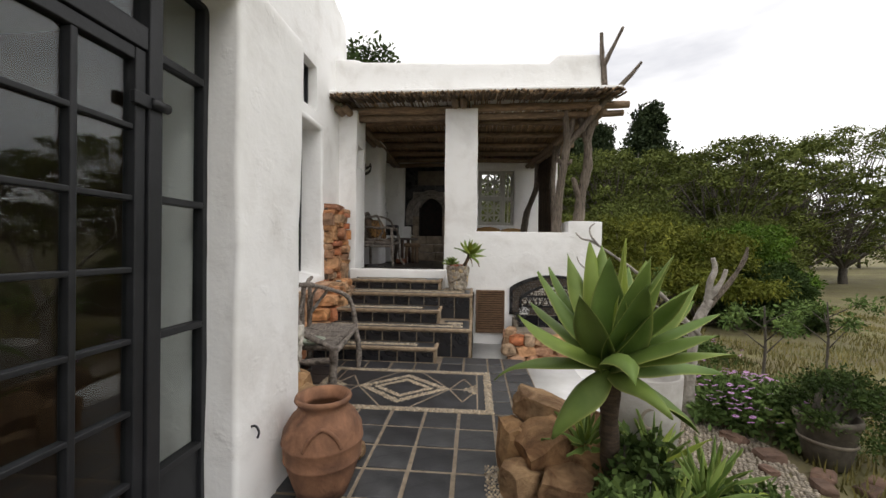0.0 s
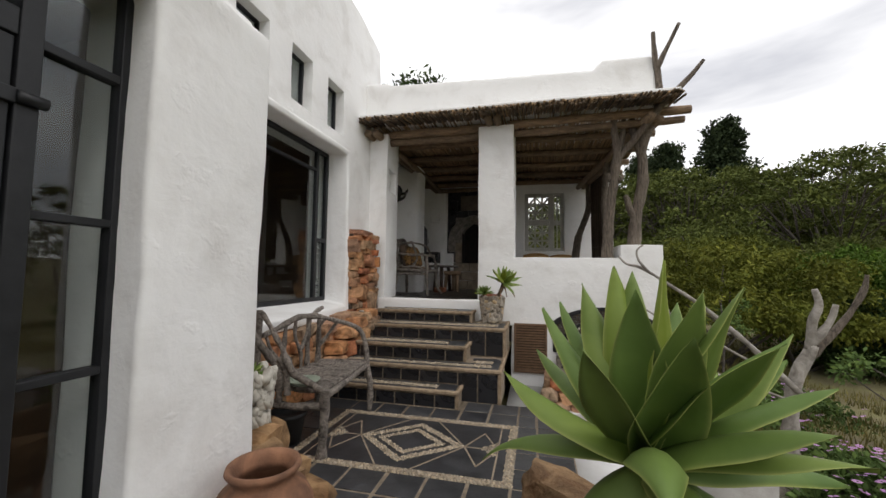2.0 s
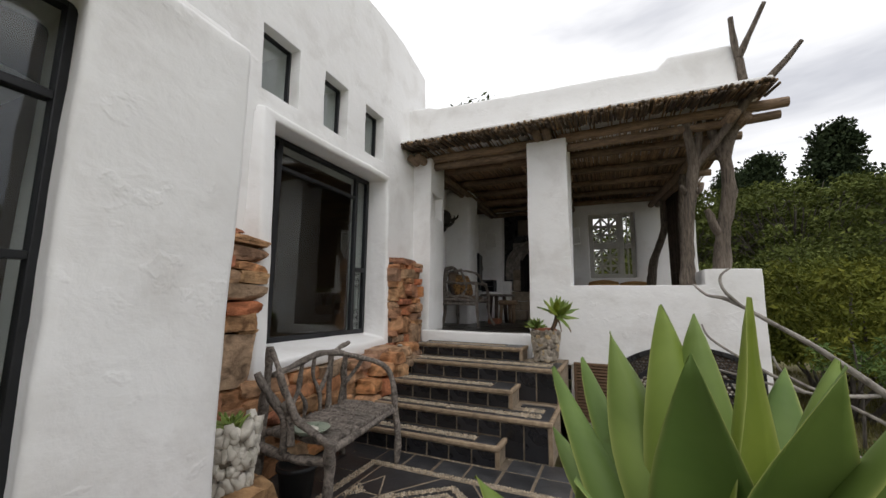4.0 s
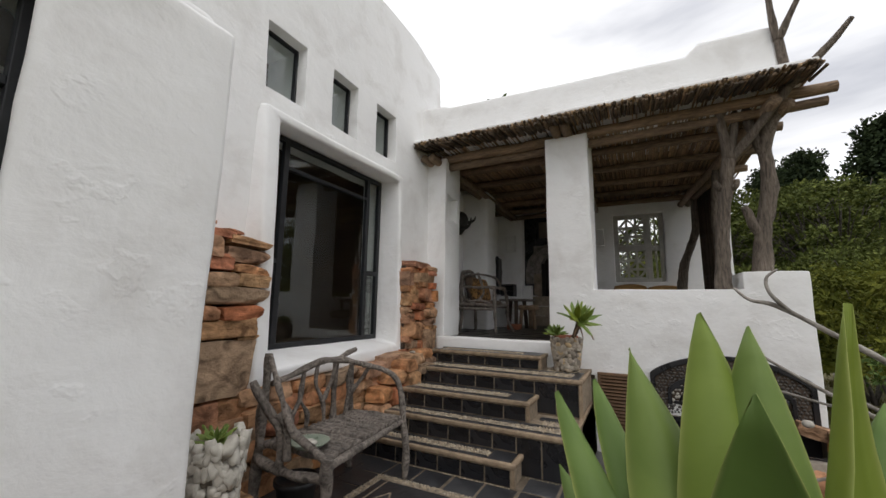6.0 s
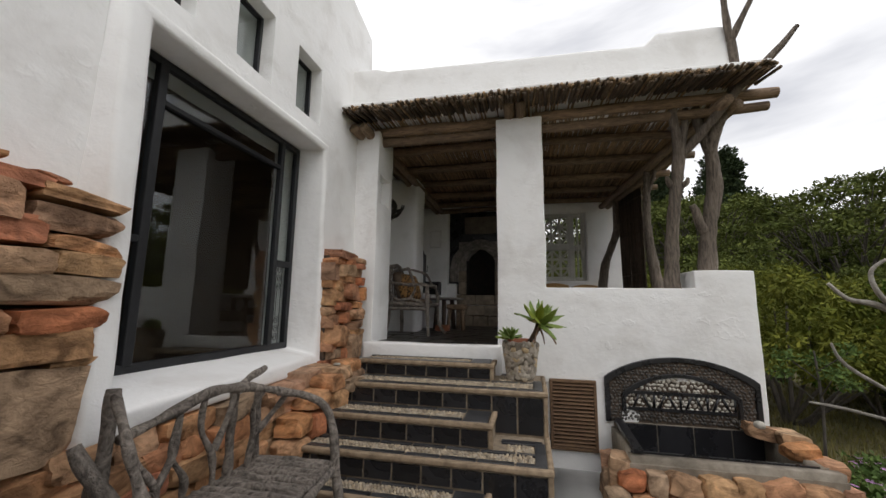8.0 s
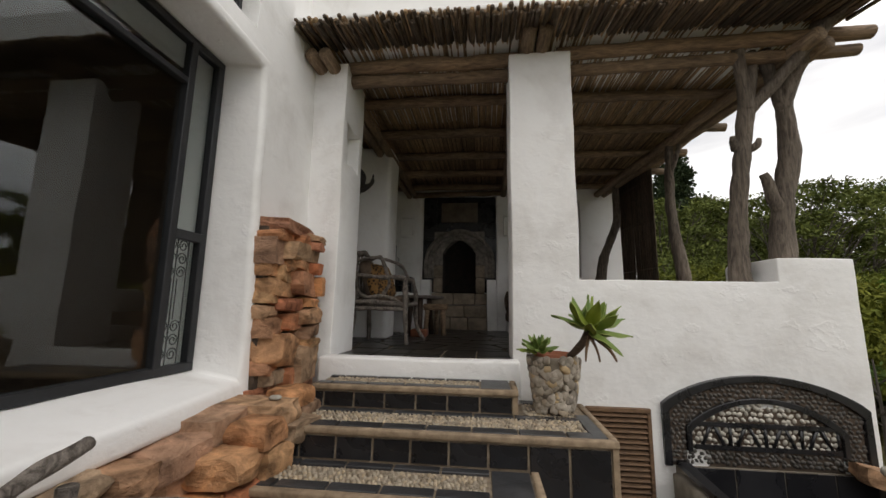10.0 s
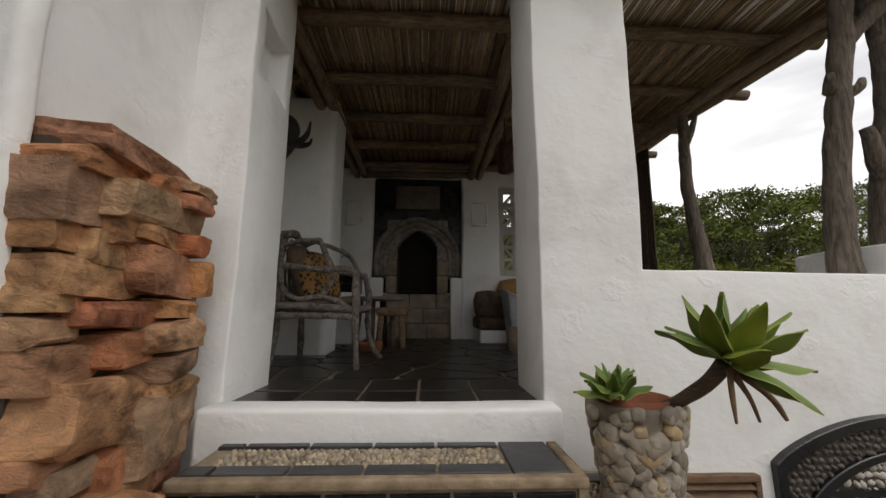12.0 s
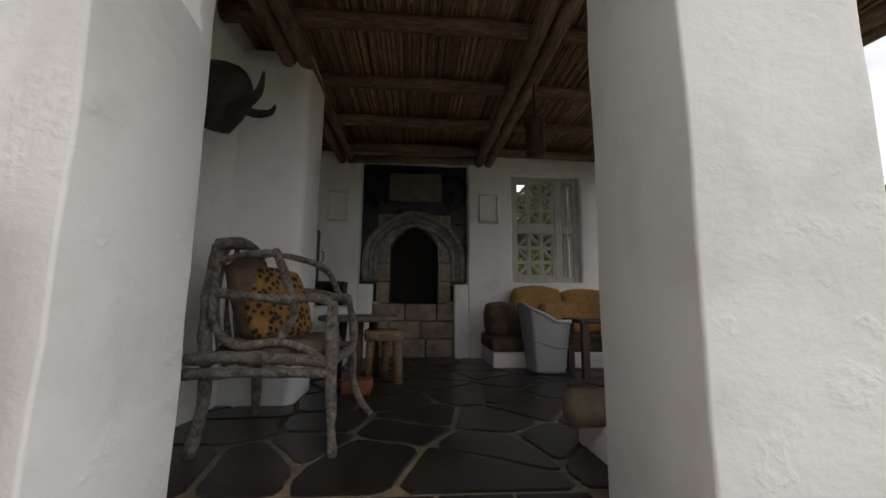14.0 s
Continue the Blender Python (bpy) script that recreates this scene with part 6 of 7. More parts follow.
dish = thing("ceramic_dish", (-1.33, 3.03, 0.465), "shallow green-rimmed ceramic dish on the bench", "dish")
part("bowl", moved(lathe_bm([(0, 0.012), (0.07, 0.014), (0.115, 0.035), (0.122, 0.034), (0.08, 0.0), (0, 0)], 28), pose(-1.34, 3.03, 0.468)), CERAMIC, dish)
part("shell", moved(rock_bm((0.07, 0.05, 0.03), 2.0, 3, 0.15, 0.8), pose(-1.33, 3.03, 0.492)), WHITE_PEBBLE, dish, "cream shell")
blackpot = part("plant_pot", moved(lathe_bm([(0, 0.0), (0.10, 0.0), (0.125, 0.19), (0.14, 0.195), (0.14, 0.225), (0.125, 0.225), (0.115, 0.19), (0, 0.18)], 28), pose(-1.52, 3.12, 0.0)),
                material("black_plastic", (0.012, 0.013, 0.014), (0.03, 0.03, 0.032), 10, 0.5, 0.1))
tagged(blackpot, "plain black plastic plant pot under the bench", "plant pot")

# ---- terracotta jar ----
TERRA = material("weathered_terracotta", (0.12, 0.055, 0.032), (0.46, 0.225, 0.125), 4, 0.85, 0.4, 30, big=7, big_amount=0.5, distort=1.2)
jar = thing("terracotta_jar", (-0.76, 1.88, 0.0), "weathered terracotta jar with a rolled lip", "jar")
prof = [(0.0, 0.02), (0.10, 0.02), (0.165, 0.20), (0.185, 0.30), (0.15, 0.40), (0.105, 0.44), (0.105, 0.46), (0.118, 0.485), (0.128, 0.505), (0.142, 0.505), (0.146, 0.49), (0.135, 0.475), (0.122, 0.46),
        (0.122, 0.445), (0.165, 0.405), (0.198, 0.345), (0.205, 0.29), (0.207, 0.285), (0.20, 0.275), (0.195, 0.20), (0.197, 0.195), (0.188, 0.185), (0.155, 0.08), (0.125, 0.0), (0.0, 0.0)]
bm = lathe_bm(prof, 48)
wobble(bm, 0.004, 6)
jar_body = part("body", moved(bm, pose(-0.76, 1.88, 0.0)), TERRA, jar)
for a in (-70, 120):
    pts = [(-0.76 + r * math.cos(radians(a + d)), 1.88 + r * math.sin(radians(a + d)), z) for r, d, z in ((0.200, -26, 0.30), (0.196, -18, 0.36), (0.178, 0, 0.40), (0.196, 18, 0.36), (0.200, 26, 0.30))]
    stick("moulding", pts, [0.010, 0.011], TERRA, jar_body, 7, 0.2, a)


# ---- stones ----
BOULDER = material("ochre_boulder", (0.16, 0.085, 0.042), (0.50, 0.33, 0.185), 6, 0.88, 0.9, 30, vary="object", palette=[(0, (0.8, 0.7, 0.62)), (0.5, (1, 1, 1)), (1, (1.25, 1.15, 1.0))], big=9, big_amount=0.5,
                   distort=1.0, bump_dist=0.016, spec=0.25)


def boulder(label, x, y, z, size, rot, seed, parent=None, name="boulder"):
    ob = part(name, moved(rock_bm(size, seed, 7, 0.12, 0.22, 10), pose(x, y, z, rot[0], rot[1], rot[2])), BOULDER, parent, crease=26)
    return tagged(ob, label, "rock", "rocks beside the terrace")


for k, (x, y, z, sz, rot) in enumerate(((0.50, 2.30, 0.28, (0.46, 0.22, 0.17), (0, 18, -14)), (0.44, 2.10, 0.14, (0.30, 0.24, 0.30), (10, -20, 20)), (0.62, 2.12, 0.12, (0.26, 0.3, 0.28), (0, 10, 50)),
                                        (0.26, 2.18, 0.12, (0.16, 0.22, 0.28), (0, 6, 10)), (0.30, 1.98, 0.06, (0.24, 0.2, 0.16), (0, 0, 30)), (0.50, 1.90, 0.07, (0.24, 0.22, 0.18), (8, 0, -20)),
                                        (0.72, 2.38, 0.10, (0.3, 0.24, 0.26), (0, 0, 12)))):
    boulder("rough orange sandstone rock edging the planting bed", x, y, z, sz, rot, 60 + k * 2.1)
for k, (x, y, z, sz, rot) in enumerate(((-0.86, 2.28, 0.10, (0.34, 0.24, 0.2), (0, 0, 20)), (-1.05, 2.36, 0.13, (0.24, 0.26, 0.26), (0, 0, -20)), (-0.94, 2.18, 0.26, (0.28, 0.2, 0.15), (0, 8, 0)),
                                        (-1.04, 2.26, 0.33, (0.15, 0.14, 0.13), (0, 0, 40)), (-0.72, 2.2, 0.05, (0.16, 0.14, 0.1), (0, 0, 0)))):
    boulder("rough pinkish rock at the foot of the wall", x, y, z, sz, rot, 90 + k * 2.3)


# ---- agaves ----
def leaf_bm(bm, col, base, azim, elev, length, width, curl, cup, seed):
    """One thick pointed leaf: rises at elev, bends by curl, channelled by cup; col marks its margin."""
    n, m = 11, 7
    out = Vector((math.cos(azim), math.sin(azim), 0))
    side = Vector((-math.sin(azim), math.cos(azim), 0))
    p = Vector(base)
    e = elev
    rng = random.Random(seed)
    twist = rng.uniform(-0.25, 0.25)
    rows = []
    for k in range(n + 1):
        t = k / n
        w = width * 1.12 * math.sin(math.pi * (0.15 + 0.85 * t)) ** 0.92 * (1.06 - 0.22 * t) + 0.0015
        d = out * math.cos(e) + Vector((0, 0, math.sin(e)))
        up = out * -math.sin(e) + Vector((0, 0, math.cos(e)))
        s2 = (side * math.cos(twist * t) + up * math.sin(twist * t)).normalized()
        u2 = d.cross(s2) * -1
        row = []
        for j in range(m):
            a = j / (m - 1) * 2 - 1
            row.append((p + s2 * (a * w / 2) + u2 * (cup * w * (a * a)) + u2 * (0.006 * math.sin(t * 9 + seed) * a), abs(a)))
        thick = 0.016 * (1 - t) ** 0.6 * min(1, t * 6 + 0.4) + 0.0015
        rows.append((row, u2, thick))
        p = p + d * (length / n)
        e -= curl / n * (0.4 + 1.2 * t)
    top, bot = [], []
    for row, u2, thick in rows:
        a = [bm.verts.new(c) for c, _ in row]
        b = [bm.verts.new(c - u2 * thick * (1 - q * q * 0.9)) for c, q in row]
        for v, (_, q) in zip(a, row):
            v[col] = 1.0 if q > 0.99 else 0.0
        for v, (_, q) in zip(b, row):
            v[col] = 1.0 if q > 0.99 else 0.0
        top.append(a)
        bot.append(b)
    for k in range(n):
        for j in range(m - 1):
            bm.faces.new([top[k][j], top[k][j + 1], top[k + 1][j + 1], top[k + 1][j]])
            bm.faces.new([bot[k][j + 1], bot[k][j], bot[k + 1][j], bot[k + 1][j + 1]])
        bm.faces.new([top[k][0], top[k + 1][0], bot[k + 1][0], bot[k][0]])
        bm.faces.new([top[k + 1][-1], top[k][-1], bot[k][-1], bot[k + 1][-1]])
    bm.faces.new([*top[-1], *bot[-1][::-1]])


def agave_material():
    m = bpy.data.materials.new("agave_leaf")
    m.use_nodes = True
    nt = m.node_tree
    p = nt.nodes["Principled BSDF"]
    g = ramp_node(nt, [(0.3, (0.105, 0.165, 0.036)), (0.7, (0.188, 0.258, 0.065))])
    nt.links.new(noise_node(nt, 5, 4, 0.5, 0.4), g.inputs["Fac"])
    info = nt.nodes.new("ShaderNodeObjectInfo")
    tint = ramp_node(nt, [(0, (0.75, 0.85, 0.8)), (0.6, (1, 1, 1)), (0.9, (1.15, 1.1, 0.8)), (1, (1.5, 1.25, 0.6))])
    nt.links.new(info.outputs["Random"], tint.inputs["Fac"])
    c = mixrgb(nt, g.outputs["Color"], tint.outputs["Color"], 1.0, "MULTIPLY")
    at = nt.nodes.new("ShaderNodeAttribute")
    at.attribute_name = "margin"
    pw = nt.nodes.new("ShaderNodeMath")
    pw.operation = "POWER"
    nt.links.new(at.outputs["Fac"], pw.inputs[0])
    pw.inputs[1].default_value = 7.0
    c = mixrgb(nt, c, (0.38, 0.42, 0.13), pw.outputs[0])
    spot = ramp_node(nt, [(0.0, (0.45, 0.32, 0.16)), (0.24, (0.8, 0.75, 0.6)), (0.3, (1, 1, 1))])
    nt.links.new(noise_node(nt, 11, 3, 0.6, 0.6), spot.inputs["Fac"])
    c = mixrgb(nt, c, spot.outputs["Color"], 0.8, "MULTIPLY")
    nt.links.new(c, p.inputs["Base Color"])
    p.inputs["Roughness"].default_value = 0.52
    p.inputs["Specular IOR Level"].default_value = 0.28
    b = nt.nodes.new("ShaderNodeBump")
    b.inputs["Strength"].default_value, b.inputs["Distance"].default_value = 0.15, 0.01
    nt.links.new(noise_node(nt, 12, 4, 0.5, 0.0), b.inputs["Height"])
    nt.links.new(b.outputs["Normal"], p.inputs["Normal"])
    return m


AGAVE = agave_material()
BARK = material("agave_bark", (0.05, 0.032, 0.022), (0.16, 0.11, 0.075), 14, 0.9, 0.8, 30, stretch=(1, 1, 4), bump_dist=0.02)


def rosette(owner, centre, count, lengths, widths, seed, elev=(86, -38), tilt=None, name="leaf", spin=0.0):
    rng = random.Random(seed)
    for k in range(count):
        f = k / (count - 1)
        bm = bmesh.new()
        col = bm.verts.layers.float.new("margin")
        az = radians(k * 137.5 + spin + rng.uniform(-9, 9))
        el = radians(elev[0] + (elev[1] - elev[0]) * f ** 1.08 + rng.uniform(-5, 5))
        L = (lengths[0] + (lengths[1] - lengths[0]) * min(1, f * 2.2)) * rng.uniform(0.9, 1.08)
        W = (widths[0] + (widths[1] - widths[0]) * min(1, f * 2.0)) * rng.uniform(0.9, 1.1)
        z = 0.03 - 0.10 * f * (lengths[1] / 0.55)
        leaf_bm(bm, col, (0.012 * math.cos(az), 0.012 * math.sin(az), z), az, el, L, W, radians(rng.uniform(-12, 20) + 10 * f), rng.uniform(0.16, 0.30), seed * 50 + k)
        m = Matrix.Translation(centre) @ (tilt or Matrix.Identity(4))
        part(name, moved(bm, m), AGAVE, owner)


agave = thing("agave_plant", (0.70, 1.92, 0.0), "large green agave rosette on a bare brown stem", "agave")
stick("stem", [(0.74, 1.98, -0.1), (0.73, 1.95, 0.15), (0.69, 1.86, 0.45), (0.64, 1.75, 0.77)], [0.052, 0.046, 0.044, 0.05], BARK, agave, 12, 0.3, 2)
# azimuth, rise of the chord, length, width, bend
LEAVES = ((-30, 84, 0.54, 0.135, 6), (107, 72, 0.55, 0.125, 8), (87, 73, 0.53, 0.115, 10), (-113, 78, 0.47, 0.135, 4), (128, 63, 0.53, 0.12, 2), (-62, 66, 0.51, 0.135, 10),
          (-42, 61, 0.54, 0.13, 12), (138, 46, 0.54, 0.105, -10), (126, 49, 0.55, 0.095, -12), (-6, 48, 0.50, 0.11, -22), (-53, 45, 0.51, 0.15, 16), (30, 62, 0.52, 0.12, 10),
          (55, 54, 0.53, 0.12, 6), (-132, 51, 0.44, 0.135, -14), (-84, 52, 0.49, 0.155, 6), (129, 25, 0.54, 0.10, -8), (176, 29, 0.46, 0.135, -20), (10, 34, 0.50, 0.12, 12),
          (-20, 31, 0.49, 0.13, 18), (-47, 24, 0.46, 0.15, 26), (-28, 12, 0.47, 0.13, 22), (80, 33, 0.52, 0.12, 8), (45, 22, 0.50, 0.12, 14), (104, 14, 0.48, 0.11, 20),
          (4, -6, 0.50, 0.115, 30), (156, -24, 0.50, 0.105, 62), (-166, -55, 0.38, 0.155, 44), (-98, -2, 0.32, 0.12, 95), (3, -40, 0.48, 0.11, 34), (-70, -20, 0.30, 0.11, 60))
for k, (az, el, L, W, bend) in enumerate(LEAVES):
    bm = bmesh.new()
    col = bm.verts.layers.float.new("margin")
    f = k / (len(LEAVES) - 1)
    leaf_bm(bm, col, (0.014 * math.cos(radians(az)), 0.014 * math.sin(radians(az)), 0.03 - 0.09 * f), radians(az), radians(el + 0.46 * bend), 0.96 * L * (1 + (bend / 130) ** 2), W * 1.08, radians(bend), 0.16 + 0.12 * ((k * 7) % 5) / 4, 400 + k)
    part("leaf", moved(bm, Matrix.Translation((0.64, 1.73, 0.79))), AGAVE, agave)

# potted agave on the steps, in a pot faced with pebbles
pot2 = thing("pebble_pot", (-0.215, 5.55, 0.667), "flower pot faced with rounded beige pebbles, terracotta liner inside", "flower pot")
part("body", moved(lathe_bm([(0, 0.0), (0.095, 0.0), (0.105, 0.02), (0.135, 0.22), (0.15, 0.33), (0.15, 0.345), (0.125, 0.345), (0.12, 0.30), (0, 0.30)], 28), pose(-0.215, 5.55, 0.667)), CONCRETE, pot2)
part("liner", moved(lathe_bm([(0, 0.29), (0.112, 0.29), (0.118, 0.365), (0.126, 0.365), (0.124, 0.28), (0, 0.27)], 28), pose(-0.215, 5.55, 0.667)), material("terracotta_liner", (0.26, 0.085, 0.045), (0.40, 0.15, 0.08), 10, 0.85, 0.2, 40),
     pot2, "terracotta liner")
krng = random.Random(3)
RIVER = material("river_pebble", (0.34, 0.30, 0.245), (0.70, 0.655, 0.58), 12, 0.75, 0.2, 50, vary="object", palette=[(0, (0.45, 0.42, 0.4)), (0.3, (0.9, 0.85, 0.8)), (0.8, (1.05, 1.0, 0.95)), (1, (1.2, 0.95, 0.6))])
for k in range(270):
    z = 0.015 + 0.325 * krng.random()
    r = 0.112 + 0.047 * z / 0.33
    a = k * 2.39996
    big = krng.random() ** 2.5 * (1.0 if z < 0.26 else 0.2)
    bm = rock_bm((0.032, 0.040 + 0.034 * big * krng.random(), 0.038 + 0.05 * big), k * 1.7, 2, 0.13, 0.6)
    part("pebble", moved(bm, pose(-0.215 + r * math.cos(a), 5.55 + r * math.sin(a), 0.667 + z, krng.uniform(-50, 50), 0, math.degrees(a))), RIVER, pot2)
plant2 = thing("potted_agave", (-0.2, 5.55, 1.0), "young agave with dry lower leaves leaning from the pebble pot", "agave")
stick("stem", [(-0.17, 5.53, 0.96), (-0.13, 5.46, 1.02), (-0.08, 5.36, 1.10), (-0.05, 5.30, 1.18)], [0.024, 0.024, 0.026], BARK, plant2, 10, 0.2, 6)
rosette(plant2, (-0.045, 5.29, 1.195), 19, (0.17, 0.215), (0.056, 0.074), 8, (80, 0), Matrix.Rotation(radians(26), 4, "Y"))
DRY = material("dry_leaf", (0.10, 0.055, 0.03), (0.26, 0.16, 0.09), 16, 0.9, 0.6, 50)
for dx, dy in ((0.03, -0.03), (0.10, -0.02), (-0.03, -0.04)):
    stick("dry_leaf", [(-0.045, 5.29, 1.17), (-0.045 + dx, 5.29 + dy, 1.09), (-0.045 + dx * 1.4, 5.29 + dy * 1.5, 1.02)], [0.012, 0.009, 0.005], DRY, plant2, 6, 0.5, dx * 50)
plant3 = thing("small_agave", (-0.30, 5.55, 1.0), "small pale-green agave rosette in the pebble pot", "agave")
rosette(plant3, (-0.315, 5.50, 1.03), 18, (0.09, 0.125), (0.034, 0.046), 12, (78, 5))

# shell-covered pot at the corner with a small rosette
shellpot = thing("shell_pot", (-1.24, 2.36, 0.4), "pot covered with white shells holding a small succulent", "flower pot")
part("body", moved(lathe_bm([(0, 0.0), (0.075, 0.0), (0.10, 0.20), (0.108, 0.30), (0.092, 0.30), (0.085, 0.25), (0, 0.24)], 24), pose(-1.25, 2.36, 0.40)), CONCRETE, shellpot)
for k in range(150):
    z = 0.01 + 0.30 * krng.random()
    r, a = 0.088 + 0.034 * z / 0.3, k * 2.39996
    bm = rock_bm((krng.uniform(0.028, 0.05), krng.uniform(0.03, 0.05), krng.uniform(0.04, 0.08)), k * 2.3, 2, 0.34, 0.6)
    part("shell", moved(bm, pose(-1.25 + r * math.cos(a), 2.36 + r * math.sin(a), 0.40 + z, krng.uniform(-40, 40), krng.uniform(-15, 15), math.degrees(a))), WHITE_PEBBLE, shellpot)
shell_plant = thing("small_succulent", (-1.24, 2.36, 0.66), "small green spiky succulent in the shell pot", "succulent")
rosette(shell_plant, (-1.26, 2.37, 0.665), 18, (0.06, 0.10), (0.014, 0.02), 15, (85, 25))
pedestal = boulder("grey rock that carries the shell pot", -1.24, 2.36, 0.2, (0.36, 0.32, 0.46), (0, 0, 15), 131)

# ---- garden ----
def ground_height(x, y):
    d = max(0.0, x - 1.2)
    r = math.hypot(x, y)
    h = -0.16 - 0.10 * min(d, 4.0) - 0.02 * max(0.0, min(d, 30.0) - 4.0)
    h += 0.05 * noise.noise(Vector((x * 0.5, y * 0.5, 0))) + 0.35 * noise.noise(Vector((x * 0.06, y * 0.06, 3))) * min(1, d / 8)
    if r > 25:
        h += (r - 25) * 0.030 * (0.6 + 0.4 * math.sin(math.atan2(y, x) * 3 + 1))
    return h


def axis_values(far, near, step):
    out, v, s = [], 0.0, step
    while v < far:
        out.append(v)
        s = step if v < near else s * 1.22
        v += s
    return out + [far]


half = axis_values(900.0, 14.0, 0.3)
xs = sorted({-v for v in half} | set(half))
verts = [(x + 1.0, y + 4.0, ground_height(x + 1.0, y + 4.0)) for x in xs for y in xs]
n = len(xs)
faces = []
for i in range(n - 1):
    for j in range(n - 1):
        faces.append((i * n + j, (i + 1) * n + j, (i + 1) * n + j + 1, i * n + j + 1))
me = bpy.data.meshes.new("ground")
me.from_pydata(verts, [], faces)
me.polygons.foreach_set("use_smooth", [True] * len(me.polygons))
GRASS = material("dry_grass_ground", (0.17, 0.135, 0.075), (0.225, 0.215, 0.082), 2.2, 0.95, 0.6, 25, big=0.35, big_amount=0.35, bump_dist=0.05)
me.materials.append(GRASS)
ground = tagged(new("ground", me), "sparse dry grass and bare earth sloping away from the house", "ground", kind="structure")
for v in me.vertices:       # the house and terrace stand in a shallow cut
    if -7 < v.co.x < 0.9 and -6 < v.co.y < 11.2:
        v.co.z = -0.45
    elif v.co.x <= 1.9 and 2.0 < v.co.y < 11.2 and v.co.x > -7:
        v.co.z = min(v.co.z, -0.30)

def leaf_mesh(name, blobs, count, size, mat, seed, droop=0.0, aspect=2.2, shell=0.55, flat=0.0):
    """Many small leaves scattered through blobs (x, y, z, rx, ry, rz): folded pairs of triangles in every direction."""
    rng = np.random.default_rng(seed)
    b = np.array(blobs, float)
    vol = (b[:, 3] * b[:, 4] * b[:, 5]) ** 0.67
    pick = rng.choice(len(b), count, p=vol / vol.sum())
    d = rng.normal(size=(count, 3))
    d /= np.linalg.norm(d, axis=1)[:, None]
    r = (shell + (1 - shell) * rng.random(count)) * (1 + 0.13 * rng.normal(size=count))
    c = b[pick, :3] + d * r[:, None] * b[pick, 3:]
    a = rng.normal(size=(count, 3)) + d * 0.8
    a[:, 2] -= droop
    a[:, 2] *= 1 - flat
    a /= np.linalg.norm(a, axis=1)[:, None]
    s = np.cross(a, rng.normal(size=(count, 3)))
    s /= np.linalg.norm(s, axis=1)[:, None]
    L = size * (0.6 + 0.8 * rng.random(count))[:, None]
    W = L / aspect
    v = np.stack([c, c + a * L * 0.5 + s * W * 0.5, c + a * L, c + a * L * 0.5 - s * W * 0.5], axis=1).reshape(-1, 3)
    idx = np.arange(count)[:, None] * 4 + np.arange(4)[None, :]
    me = bpy.data.meshes.new(name)
    me.from_pydata(v.tolist(), [], idx.tolist())
    me.materials.append(mat)
    return me


def crown(owner, name, blobs, count, size, mat, seed, label="", **kw):
    ob = new(name, leaf_mesh(name, blobs, count, size, mat, seed, **kw))
    ob.parent = owner
    ob.matrix_parent_inverse = Matrix.Translation(-owner.location)
    return tagged(ob, label)


def foliage(name, a, b, rough=0.8):
    return material(name, a, b, 2.0, rough, 0.0, vary="island", palette=[(0, (0.65, 0.68, 0.6)), (0.5, (1, 1, 1)), (1, (1.4, 1.32, 1.1))], big=0.6, big_amount=0.45, spec=0.08)


F_MID = foliage("tree_leaves", (0.078, 0.102, 0.027), (0.17, 0.198, 0.06))
F_DARK = foliage("conifer_leaves", (0.026, 0.042, 0.022), (0.06, 0.082, 0.04))
F_YELLOW = foliage("shrub_leaves", (0.10, 0.122, 0.019), (0.20, 0.212, 0.044))
F_BRIGHT = foliage("bright_shrub_leaves", (0.06, 0.125, 0.016), (0.125, 0.215, 0.035))
F_DEEP = foliage("bush_leaves", (0.032, 0.056, 0.018), (0.068, 0.105, 0.032))
F_GREEN = foliage("herb_leaves", (0.09, 0.15, 0.045), (0.17, 0.25, 0.085))
BLEACHED = material("bleached_wood", (0.22, 0.195, 0.165), (0.52, 0.48, 0.43), 12, 0.85, 0.7, 40, big=5, big_amount=0.35, distort=1.2)
WOODY = material("grey_bark", (0.05, 0.042, 0.034), (0.15, 0.13, 0.11), 6, 0.9, 0.6, 18, stretch=(4, 4, 1))


